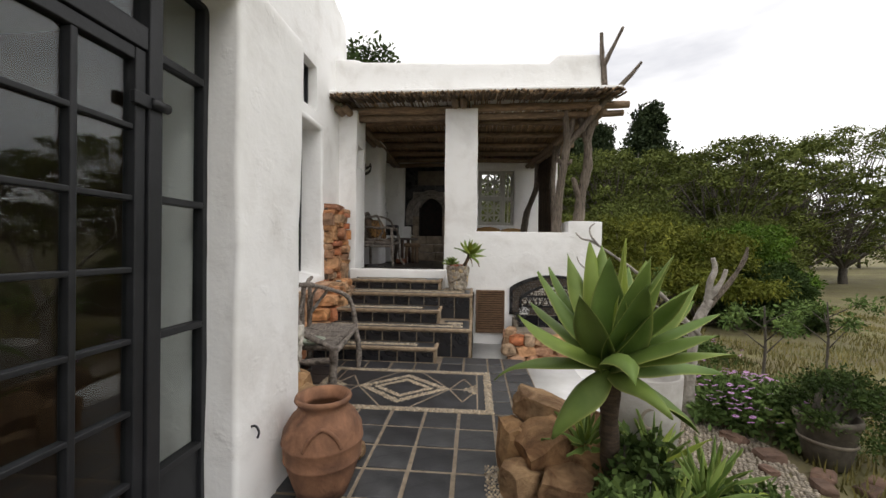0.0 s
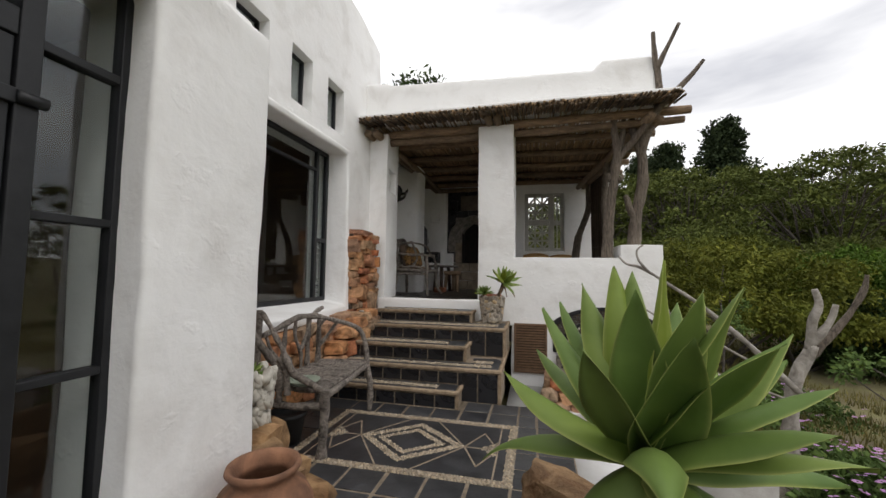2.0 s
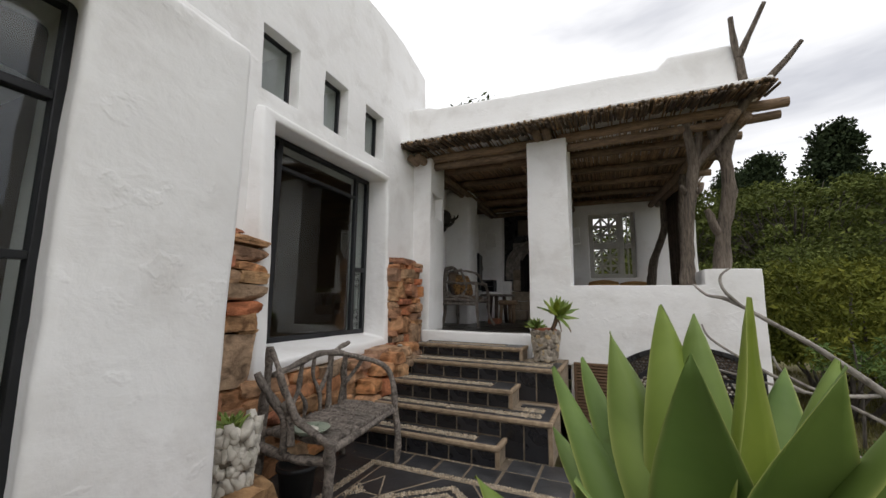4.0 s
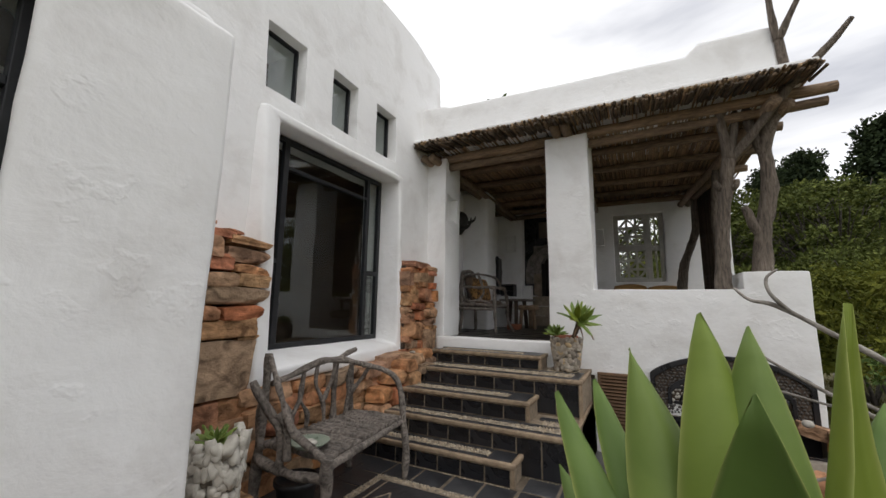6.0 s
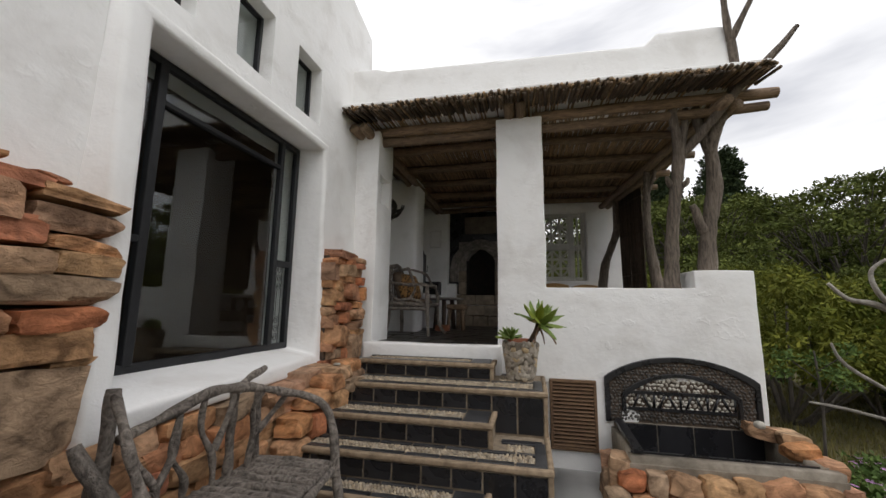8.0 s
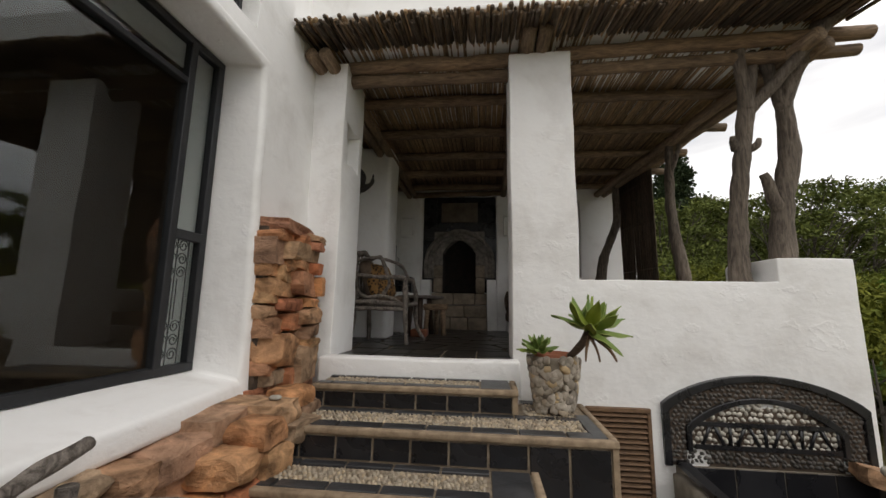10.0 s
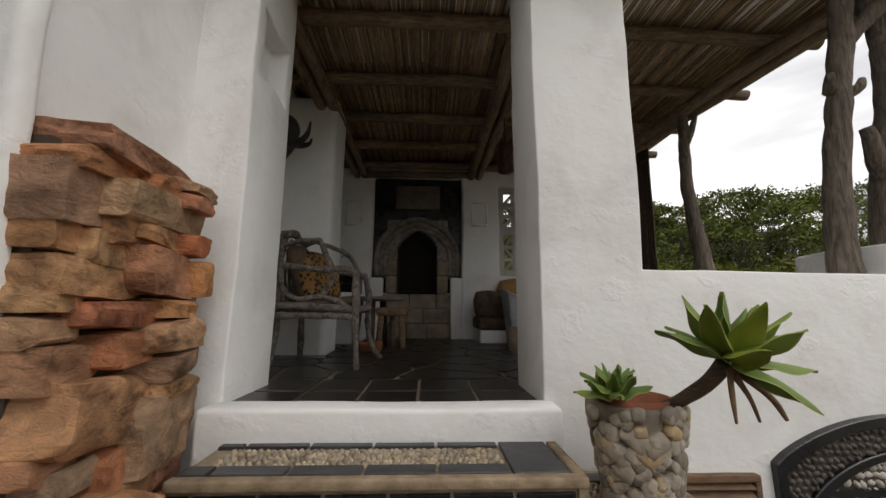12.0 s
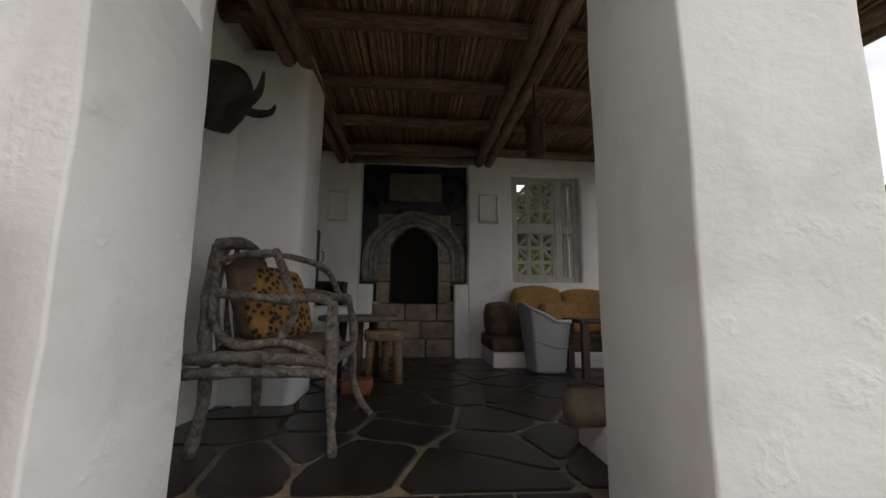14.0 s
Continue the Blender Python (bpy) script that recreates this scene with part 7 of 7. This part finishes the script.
def acacia(seed, loc, height=8.0, spread=6.5):
    """Several stems from one foot fan out into a broad dome of leaf pads, thin enough to see branches and sky."""
    rng = random.Random(seed)
    t = thing("acacia_tree", loc, "spreading dome-crowned thorn tree with fine leaves and bare fanned branches", "tree", "thorn trees")
    x, y, z = loc
    main = stick("trunk", [(x, y, z - 0.4), (x + rng.uniform(-0.2, 0.2), y, z + height * 0.06), (x, y, z + height * 0.14)], [0.3, 0.24, 0.2], WOODY, t, 8, 0.2, seed, 4)
    blobs = []
    n = 22
    for k in range(n):
        a = k * 2.4 + rng.uniform(-0.3, 0.3)
        f = math.sqrt((k + 0.6) / n)
        r = spread * f * rng.uniform(0.88, 1.08)
        top = z + height * (0.97 - 0.50 * f ** 2.4 + rng.uniform(-0.05, 0.05))
        bx, by = x + r * math.cos(a), y + r * math.sin(a)
        knee = 0.42 + 0.1 * rng.random()
        limb = [(x, y, z + height * 0.10), (x + 0.22 * (bx - x), y + 0.22 * (by - y), z + height * 0.10 + 0.30 * (top - z - height * 0.1)),
                (x + knee * (bx - x), y + knee * (by - y), z + height * 0.1 + 0.58 * (top - z - height * 0.1)), (bx, by, top - 0.25)]
        stick("limb", limb, [0.11, 0.075, 0.05, 0.015], WOODY, main, 6, 0.2, seed + k, 4)
        for q in range(4):
            ex, ey = bx + rng.uniform(-1, 1) * spread * 0.24, by + rng.uniform(-1, 1) * spread * 0.24
            f2 = min(1.15, math.hypot(ex - x, ey - y) / spread)
            et = z + height * (0.97 - 0.50 * f2 ** 2.4 + rng.uniform(-0.06, 0.02))
            stick("twig", [limb[2], ((limb[2][0] + ex) / 2, (limb[2][1] + ey) / 2, et - height * 0.10), (ex, ey, et - 0.1)], [0.03, 0.02, 0.008], WOODY, main, 5, 0.2, seed + k + q, 3)
            s = rng.uniform(0.08, 0.135) * spread
            blobs.append((ex, ey, et, s, s, s * 0.34))
            if q < 2:       # lower pads inside the dome
                u = rng.uniform(0.35, 0.8)
                blobs.append((x + (ex - x) * u, y + (ey - y) * u, z + (et - z) * rng.uniform(0.5, 0.85), s * 0.8, s * 0.8, s * 0.3))
    crown(t, "crown", blobs, 22000, 0.18, F_MID, seed, shell=0.15, flat=0.35, aspect=2.0)
    return t


def conifer(seed, loc, height=17.0, spread=3.6):
    rng = random.Random(seed)
    t = thing("conifer_tree", loc, "tall dark evergreen tree with layered clumps", "tree", "tall evergreens")
    x, y, z = loc
    stick("trunk", [(x, y, z - 0.5), (x, y, z + height * 0.5), (x, y, z + height * 0.97)], [0.4, 0.28, 0.06], WOODY, t, 8, 0.1, seed, 4)
    blobs = []
    for k in range(150):
        f = k / 149
        h = z + height * (0.16 + 0.80 * f)
        r = spread * (0.12 + 0.88 * (1 - f) ** 0.62) * rng.uniform(0.15, 1.0) * (0.8 + 0.2 * math.sin(f * 21))
        a = k * 2.4 + rng.uniform(-0.4, 0.4)
        q = spread * rng.uniform(0.13, 0.2) * (1.1 - 0.35 * f)
        blobs.append((x + r * 0.85 * math.cos(a), y + r * 0.85 * math.sin(a), h - 0.1 * r, q, q, q * 0.75))
    crown(t, "crown", blobs, 34000, 0.34, F_DARK, seed, shell=0.35, aspect=1.6)
    return t


def round_tree(seed, loc, height=6.0, spread=3.0, mat=None, label="dense round-crowned bush tree", count=14000, size=0.16, name="bush_tree", group="bush trees"):
    rng = random.Random(seed)
    t = thing(name, loc, label, "tree", group)
    x, y, z = loc
    main = stick("trunk", [(x, y, z - 0.4), (x + 0.1, y, z + height * 0.3), (x, y, z + height * 0.6)], [0.2, 0.14, 0.06], WOODY, t, 8, 0.2, seed, 4)
    blobs = []
    for k in range(24):
        f = (k + 0.5) / 24
        a = k * 2.4
        r = spread * math.sqrt(f) * 0.8
        h = z + height * (0.80 - 0.42 * f * f + rng.uniform(-0.08, 0.08))
        bx, by = x + r * math.cos(a), y + r * math.sin(a)
        if k % 3 == 0:
            stick("limb", [(x, y, z + height * 0.22), ((x + bx) / 2, (y + by) / 2, z + height * 0.45), (bx, by, h)], [0.09, 0.06, 0.02], WOODY, main, 6, 0.2, seed + k, 3)
        blobs.append((bx, by, h, spread * 0.30, spread * 0.30, height * 0.13))
        if f > 0.4:
            blobs.append((x + r * 1.05 * math.cos(a + 0.5), y + r * 1.05 * math.sin(a + 0.5), z + height * rng.uniform(0.18, 0.5), spread * 0.25, spread * 0.25, height * 0.13))
    crown(t, "crown", blobs, count, size, mat or F_MID, seed, shell=0.5)
    return t


def place(ob, x, y, turn=0.0, s=1.0, dz=0.0):
    return copy_thing(ob, pose(x, y, ground_height(x, y) + dz, 0, 0, turn) @ Matrix.Scale(s, 4))


# tall evergreens on the skyline
c1 = conifer(3, (19.6, 45.0, ground_height(19.6, 45)), 18.6, 7.0)
for x, y, turn, s in ((14.8, 47.0, 80, 0.92), (11.0, 42.0, 150, 0.76), (24.6, 48.0, 10, 0.72), (27.6, 50.0, 200, 0.74)):
    place(c1, x, y, turn, s)
rt = round_tree(21, (-5.6, 18.5, -0.4), 12.2, 3.2, F_DEEP, "dark leafy tree rising behind the house", 26000, 0.25)
# thorn trees
ac = acacia(5, (15.2, 24.0, ground_height(15.2, 24.0)), 8.6, 7.0)
ac2 = acacia(9, (25.5, 28.5, ground_height(25.5, 28.5)), 10.6, 9.0)
for src, x, y, turn, s in ((ac2, 19.0, 34.0, 70, 0.92), (ac, 9.5, 27.0, 190, 1.0), (ac, 5.0, 30.0, 20, 1.05), (ac, 12.5, 33.0, 100, 1.1), (ac2, 37.0, 27.0, 310, 0.9), (ac, 20.5, 26.0, 250, 0.82),
                           (ac2, 44.0, 14.0, 40, 0.9), (ac, 46.0, 0.0, 140, 1.2), (ac2, 40.0, -18.0, 70, 0.9), (ac2, 10.0, -34.0, 70, 0.9)):
    place(src, x, y, turn, s)
# the wood below and behind them
rt2 = round_tree(33, (9.0, 22.0, ground_height(9.0, 22)), 5.2, 3.4, F_MID, count=9000, size=0.18)
wrng = random.Random(41)
for k in range(22):
    a = radians(2 + 34 * (k + wrng.random()) / 22)
    r = wrng.uniform(19, 27)
    place(rt2, r * math.sin(a) + 1, r * math.cos(a) + 2, wrng.uniform(0, 360), wrng.uniform(0.55, 0.85))
for k in range(12):
    a = radians(2 + 32 * (k + wrng.random()) / 12)
    r = wrng.uniform(34, 40)
    place(rt2, r * math.sin(a) + 1, r * math.cos(a) + 2, wrng.uniform(0, 360), wrng.uniform(1.4, 1.8))
far_tree = round_tree(35, (34.0, 46.0, ground_height(34.0, 46)), 6.5, 4.2, F_MID, "distant round tree at the edge of the grass", 3500, 0.4, "distant_tree", "distant trees")
for k in range(44):
    a = radians(34 + 316 * (k + wrng.random()) / 44)
    r = wrng.uniform(54, 74)
    place(far_tree, r * math.sin(a), r * math.cos(a), wrng.uniform(0, 360), wrng.uniform(0.7, 1.3))


# shrubs near the house
def shrub(name, label, category, seed, loc, blobs, count, size, mat, group="", stems=5, **kw):
    t = thing(name, loc, label, category, group)
    rng = random.Random(seed)
    x, y, z = loc
    for k in range(stems):
        bx, by, bz = blobs[k % len(blobs)][:3]
        stick("stem", [(x + rng.uniform(-0.1, 0.1), y + rng.uniform(-0.1, 0.1), z - 0.1), ((x + bx) / 2 + rng.uniform(-0.1, 0.1), (y + by) / 2, (z + bz) / 2), (bx, by, bz)], [0.035, 0.025, 0.012], WOODY, t, 6, 0.3, seed + k, 3)
    crown(t, "crown", blobs, count, size, mat, seed, **kw)
    return t


def mound(x, y, z, r, h, seed, n=16):
    rng = random.Random(seed)
    out = []
    for k in range(n):
        f = (k + 0.5) / n
        a = k * 2.4
        out.append((x + r * 0.8 * math.sqrt(f) * math.cos(a), y + r * 0.8 * math.sqrt(f) * math.sin(a), z + h * (0.82 - 0.5 * f * f + rng.uniform(-0.1, 0.1)), r * 0.34, r * 0.34, h * 0.2))
        if f > 0.35:
            out.append((x + r * math.sqrt(f) * math.cos(a + 0.7), y + r * math.sqrt(f) * math.sin(a + 0.7), z + h * rng.uniform(0.2, 0.45), r * 0.28, r * 0.28, h * 0.18))
    return out


def clumps(x, y, z, r, h, seed, n=70, low=0.12):
    """Small leaf clumps scattered over a dome, uneven in size, with gaps between them."""
    rng = random.Random(seed + 500)
    out = []
    for k in range(n):
        a, f = rng.uniform(0, 6.28), rng.uniform(0.04, 1.0)
        q = math.sqrt(f)
        s = rng.uniform(0.13, 0.26) * r
        lift = rng.uniform(0.78, 1.05) if rng.random() < 0.7 else rng.uniform(0.25, 0.7)
        out.append((x + r * q * math.cos(a), y + r * q * math.sin(a), z + h * max(low, (1 - 0.75 * f ** 1.6) * lift - 0.08), s, s, s * rng.uniform(0.55, 0.9)))
    return out


YEL, BRI, DEE = "feathery yellow-green shrub with bare stems below", "dense bright green rounded shrub", "dense dark green rounded shrub"
for k, (x, y, r, h, mat, lab) in enumerate(((3.7, 8.8, 1.35, 2.45, F_YELLOW, YEL), (5.5, 9.6, 1.5, 2.45, F_YELLOW, YEL), (4.4, 11.6, 1.8, 2.7, F_YELLOW, YEL), (2.9, 11.4, 1.4, 2.6, F_YELLOW, YEL),
                                            (7.4, 11.4, 1.45, 2.75, F_BRIGHT, BRI), (8.5, 12.5, 1.5, 2.75, F_BRIGHT, BRI), (6.7, 9.5, 1.05, 1.55, F_DEEP, DEE), (7.5, 10.5, 1.0, 1.6, F_DEEP, DEE),
                                            (6.4, 14.0, 2.1, 3.1, F_YELLOW, YEL), (0.6, 13.0, 1.6, 2.9, F_YELLOW, YEL), (-1.2, 13.5, 1.6, 3.2, F_DEEP, DEE))):
    z = ground_height(x, y)
    fine = mat is F_YELLOW
    shrub("garden_shrub", lab, "shrub", 70 + k, (x, y, z), clumps(x, y, z, r, h, k, 90, 0.40 if fine else 0.12), 20000, 0.095 if fine else 0.085, mat, "shrubs of the garden", 9 if fine else 6,
          droop=0.7 if fine else 0.0, shell=0.35, aspect=3.0 if fine else 2.0)

# dead driftwood stump and branch
snag = thing("dead_stump", (2.05, 3.55, -0.3), "bleached dead tree stump with broken forks", "stump")
stick("trunk", [(1.92, 3.5, -0.4), (1.96, 3.52, 0.2), (2.02, 3.54, 0.6), (2.12, 3.53, 0.85)], [0.055, 0.048, 0.042, 0.036], BLEACHED, snag, 10, 0.4, 3)
stick("fork", [(2.10, 3.53, 0.82), (2.12, 3.52, 1.0), (2.16, 3.52, 1.12), (2.14, 3.52, 1.22)], [0.03, 0.026, 0.022, 0.016], BLEACHED, snag, 9, 0.4, 5)
stick("fork", [(2.10, 3.53, 0.85), (2.22, 3.53, 1.0), (2.26, 3.53, 1.12)], [0.028, 0.024, 0.018], BLEACHED, snag, 9, 0.4, 7)
stick("fork", [(2.08, 3.56, 0.72), (2.3, 3.6, 0.95), (2.46, 3.62, 1.18), (2.5, 3.62, 1.32)], [0.028, 0.022, 0.018, 0.012], TRUNK, snag, 9, 0.4, 9)
branch = thing("dead_branch", (1.9, 3.4, 0.5), "bleached dead branch with curved twigs", "branch")
stick("limb", [(1.98, 3.42, 0.55), (1.7, 3.42, 0.85), (1.42, 3.40, 1.10), (1.22, 3.38, 1.24), (1.05, 3.37, 1.35), (0.96, 3.37, 1.375), (0.905, 3.37, 1.43)], [0.019, 0.017, 0.013, 0.010, 0.008, 0.006], BLEACHED, branch, 9, 0.35, 4)
for k, pts in enumerate(([(1.10, 3.37, 1.32), (1.03, 3.35, 1.40), (1.02, 3.35, 1.47), (1.06, 3.34, 1.51)], [(1.9, 3.42, 0.62), (1.5, 3.46, 0.86), (1.25, 3.48, 0.92), (1.0, 3.5, 0.98), (0.88, 3.5, 1.0)],
                         [(1.35, 3.47, 0.9), (1.15, 3.44, 1.02), (0.98, 3.45, 1.14), (0.94, 3.45, 1.22)], [(1.95, 3.36, 0.5), (1.5, 3.3, 0.66), (1.25, 3.3, 0.72), (1.06, 3.3, 0.66), (0.92, 3.32, 0.70)],
                         [(1.6, 3.42, 0.92), (1.4, 3.36, 0.92), (1.24, 3.34, 1.0), (1.2, 3.34, 1.08)])):
    stick("twig", pts, [0.009, 0.007, 0.004], BLEACHED, branch, 7, 0.35, 20 + k)

# purple daisies
PETAL = material("purple_petal", (0.42, 0.18, 0.44), (0.64, 0.36, 0.64), 20, 0.7, 0.0, vary="island")
flower_rng = random.Random(6)


def daisies(loc, r, h, seed, blooms, count=5000):
    x, y, z = loc
    bush = shrub("daisy_bush", "low green bush dotted with small purple daisies", "flower bush", seed, loc, mound(x, y, z, r, h, seed, 12), count, 0.055, F_GREEN, "daisy bushes", 5, shell=0.3)
    for k in range(blooms):
        a, q = flower_rng.uniform(0, 6.28), math.sqrt(flower_rng.random())
        fx, fy = x + r * 1.05 * q * math.cos(a), y + r * 1.05 * q * math.sin(a)
        fz = z + h * (1.02 - 0.45 * q * q) + flower_rng.uniform(-0.02, 0.05)
        bm = bmesh.new()
        tip = [flower_rng.uniform(-0.4, 0.4), flower_rng.uniform(-0.6, 0.2)]
        for p in range(9):
            b = p * 0.698
            c = Vector((fx, fy, fz))
            d = Vector((math.cos(b), math.sin(b), tip[0] * math.cos(b) + tip[1] * math.sin(b)))
            s = Vector((-math.sin(b), math.cos(b), 0))
            R = 0.027
            bm.faces.new([bm.verts.new(c + d * 0.004), bm.verts.new(c + d * R * 0.7 + s * 0.009), bm.verts.new(c + d * R), bm.verts.new(c + d * R * 0.7 - s * 0.009)])
        part("bloom", bm, PETAL, bush, smooth=False)


daisies((2.46, 3.56, -0.30), 0.52, 0.44, 4, 120, 7000)
daisies((3.3, 6.2, -0.5), 0.75, 0.42, 5, 60, 6000)
daisies((2.55, 5.4, -0.38), 0.5, 0.4, 6, 35, 3500)

# big weathered pot with a leafy bush, concrete pot behind the agave
bigpot = thing("garden_pot", (2.60, 2.96, -0.28), "weathered grey-brown pot with a leafy shrub in it", "garden pot")
pot_body = part("body", moved(lathe_bm([(0, 0.0), (0.125, 0.0), (0.155, 0.15), (0.175, 0.31), (0.193, 0.33), (0.193, 0.365), (0.17, 0.365), (0.16, 0.31), (0, 0.30)], 32), pose(2.64, 2.98, -0.28)),
                material("mossy_pot", (0.075, 0.062, 0.048), (0.19, 0.165, 0.13), 8, 0.9, 0.4, 30, big=4, big_amount=0.4), bigpot)
part("band", moved(lathe_bm([(0.158, 0.17), (0.172, 0.18), (0.17, 0.20), (0.158, 0.19)], 32), pose(2.64, 2.98, -0.28)), CONCRETE, pot_body)
shrub("potted_shrub", "leafy dark shrub growing in the weathered pot", "shrub", 91, (2.62, 2.96, 0.05), mound(2.78, 3.0, -0.08, 0.40, 0.46, 2, 14), 7000, 0.03, F_DEEP, "", 9, shell=0.1)
cpot = thing("concrete_pot", (1.06, 2.42, -0.05), "plain grey concrete planter with a raised ring motif", "planter")
part("body", moved(lathe_bm([(0, 0.0), (0.19, 0.0), (0.225, 0.3), (0.24, 0.58), (0.215, 0.58), (0.20, 0.5), (0, 0.48)], 36), pose(1.06, 2.42, -0.05)),
     material("pale_concrete", (0.34, 0.32, 0.29), (0.50, 0.48, 0.45), 8, 0.85, 0.3, 40, big=3, big_amount=0.25), cpot)
part("motif", moved(lathe_bm([(0.045, 0.0), (0.055, 0.008), (0.065, 0.0)], 20), pose(1.035, 2.195, 0.32, 90, 0, 8)), CONCRETE, cpot)

# planting round the agave's foot
prng2 = random.Random(14)


def tuft(name, label, x, y, z, count, lengths, widths, seed, elev=(82, 5), mat=None):
    t = thing(name, (x, y, z), label, "succulent", "planting round the agave")
    rosette(t, (x, y, z + 0.03), count, lengths, widths, seed, elev)
    return t


for k, (x, y, z, L) in enumerate(((0.98, 2.05, 0.10, 0.30), (1.10, 1.82, 0.06, 0.26), (0.62, 2.02, 0.20, 0.22), (1.28, 2.05, 0.0, 0.28), (0.92, 1.72, 0.02, 0.24), (1.22, 1.66, -0.05, 0.22))):
    tuft("aloe_plant", "narrow-leaved green aloe rosette at the agave's foot", x, y, z, 22, (L * 0.8, L), (0.018, 0.026), 30 + k)
for k, (x, y, z, r, h, mat, sz) in enumerate(((0.84, 1.86, -0.05, 0.20, 0.42, F_DEEP, 0.05), (1.05, 1.62, -0.15, 0.26, 0.30, F_DEEP, 0.045), (1.30, 1.86, -0.2, 0.3, 0.30, F_DEEP, 0.05), (1.42, 1.7, -0.2, 0.24, 0.24, F_GREEN, 0.045),
                                              (0.70, 1.72, -0.05, 0.16, 0.3, F_GREEN, 0.045), (1.55, 2.05, -0.2, 0.26, 0.22, F_GREEN, 0.04), (3.3, 3.0, -0.42, 0.4, 0.5, F_GREEN, 0.035), (3.6, 4.4, -0.45, 0.45, 0.4, F_GREEN, 0.035))):
    shrub("ground_cover", "low fleshy-leaved green ground cover", "ground cover", 110 + k, (x, y, z), mound(x, y, z, r, h, k, 8), 900, sz, mat, "planting round the agave", 4, shell=0.1, aspect=1.7)
# saplings further off
for k, (x, y, h) in enumerate(((4.6, 5.3, 1.05), (7.4, 7.1, 1.0), (3.1, 7.2, 1.2), (3.4, 4.7, 0.95))):
    z = ground_height(x, y)
    t = thing("sapling", (x, y, z), "thin young tree with a few leaf tufts", "sapling", "saplings in the grass")
    stick("trunk", [(x, y, z - 0.05), (x + 0.04, y, z + h * 0.5), (x + 0.02, y, z + h)], [0.02, 0.015, 0.008], WOODY, t, 6, 0.2, k, 3)
    blobs = []
    for q in range(6):
        a = q * 2.4
        e = (x + 0.3 * math.cos(a), y + 0.3 * math.sin(a), z + h * (0.7 + 0.06 * q))
        stick("limb", [(x + 0.03, y, z + h * (0.4 + 0.08 * q)), e], [0.009, 0.005], WOODY, t, 5, 0.2, q, 2)
        blobs.append((*e, 0.15, 0.15, 0.10))
    crown(t, "crown", blobs, 800, 0.05, F_GREEN, 200 + k, shell=0.1)
# stones along the bed and gravel
BED_ROCK = material("brown_bed_rock", (0.085, 0.048, 0.033), (0.25, 0.155, 0.11), 10, 0.9, 0.8, 24, vary="object", bump_dist=0.02)
for k, (x, y, sz) in enumerate(((2.22, 2.95, 0.22), (2.42, 2.74, 0.2), (2.3, 2.6, 0.17), (2.13, 3.2, 0.2), (2.2, 3.45, 0.17), (2.6, 2.62, 0.18), (2.25, 3.75, 0.16), (2.05, 2.72, 0.13), (1.85, 5.0, 0.2), (2.3, 4.6, 0.18), (2.75, 2.72, 0.2))):
    ob = boulder("weathered brown rock edging the garden bed", x, y, ground_height(x, y) + 0.02, (sz * 0.8, sz * 0.6, sz * 0.4), (0, 0, k * 40), 150 + k * 1.9)
    ob.data.materials[0] = BED_ROCK
GRAVEL = material("pale_gravel", (0.22, 0.18, 0.13), (0.48, 0.42, 0.34), 30, 0.9, 0.2, 60, vary="island")
grng = random.Random(77)
gv, gf = [], []
pebbles_into(gv, gf, lambda x, y: abs(x - 1.72 - 0.26 * (y - 2.2)) < 0.40 + 0.05 * math.sin(y * 5), 1.1, 3.0, 1.2, 4.6, 0.0, 0.034, grng)
gv = [(x, y, ground_height(x, y) + 0.012 + z) for x, y, z in gv]
me = bpy.data.meshes.new("gravel")
me.from_pydata(gv, [], gf)
me.materials.append(GRAVEL)
tagged(new("gravel", me), "pale loose gravel path", "gravel", kind="stuff")
# grass blades
BLADE = foliage("grass_blades", (0.15, 0.145, 0.05), (0.30, 0.26, 0.11), 0.85)
rngg = np.random.default_rng(12)
count = 60000
gx2 = 1.6 + 15 * rngg.random(count) ** 1.5
gy2 = 1.0 + 14 * rngg.random(count)
keep = [i for i in range(count) if noise.noise(Vector((gx2[i] * 0.8, gy2[i] * 0.8, 5))) > -0.12]
vs, fs = [], []
for i in keep:
    x, y = float(gx2[i]), float(gy2[i])
    z = ground_height(x, y)
    a, hgt = rngg.random() * 6.28, 0.05 + 0.10 * rngg.random()
    dx, dy = math.cos(a) * 0.008, math.sin(a) * 0.008
    lx, ly = (rngg.random() - 0.5) * 0.1, (rngg.random() - 0.5) * 0.1
    b = len(vs)
    vs += [(x - dx, y - dy, z - 0.01), (x + dx, y + dy, z - 0.01), (x + lx, y + ly, z + hgt)]
    fs.append((b, b + 1, b + 2))
me = bpy.data.meshes.new("grass")
me.from_pydata(vs, [], fs)
me.materials.append(BLADE)
tagged(new("grass", me), "sparse dry yellow-green grass", "grass", kind="stuff")

# a small black hook in the bay wall
hook = thing("wall_hook", (-0.99, 1.62, 0.42), "small black iron hook on the white wall", "hook")
stick("hook", [(-1.01, 1.62, 0.44), (-0.98, 1.62, 0.45), (-0.965, 1.625, 0.42), (-0.975, 1.63, 0.39)], [0.006, 0.005], STEEL, hook, 6, 0.0, 1)

lid = part("sea_shell", moved(lathe_bm([(0, 0.0), (0.03, 0.0), (0.034, 0.008), (0.025, 0.018), (0, 0.02)], 20), pose(-1.82, 5.0, 0.80)), WHITE_PEBBLE)
tagged(lid, "small round white shell on the stone ledge", "shell")
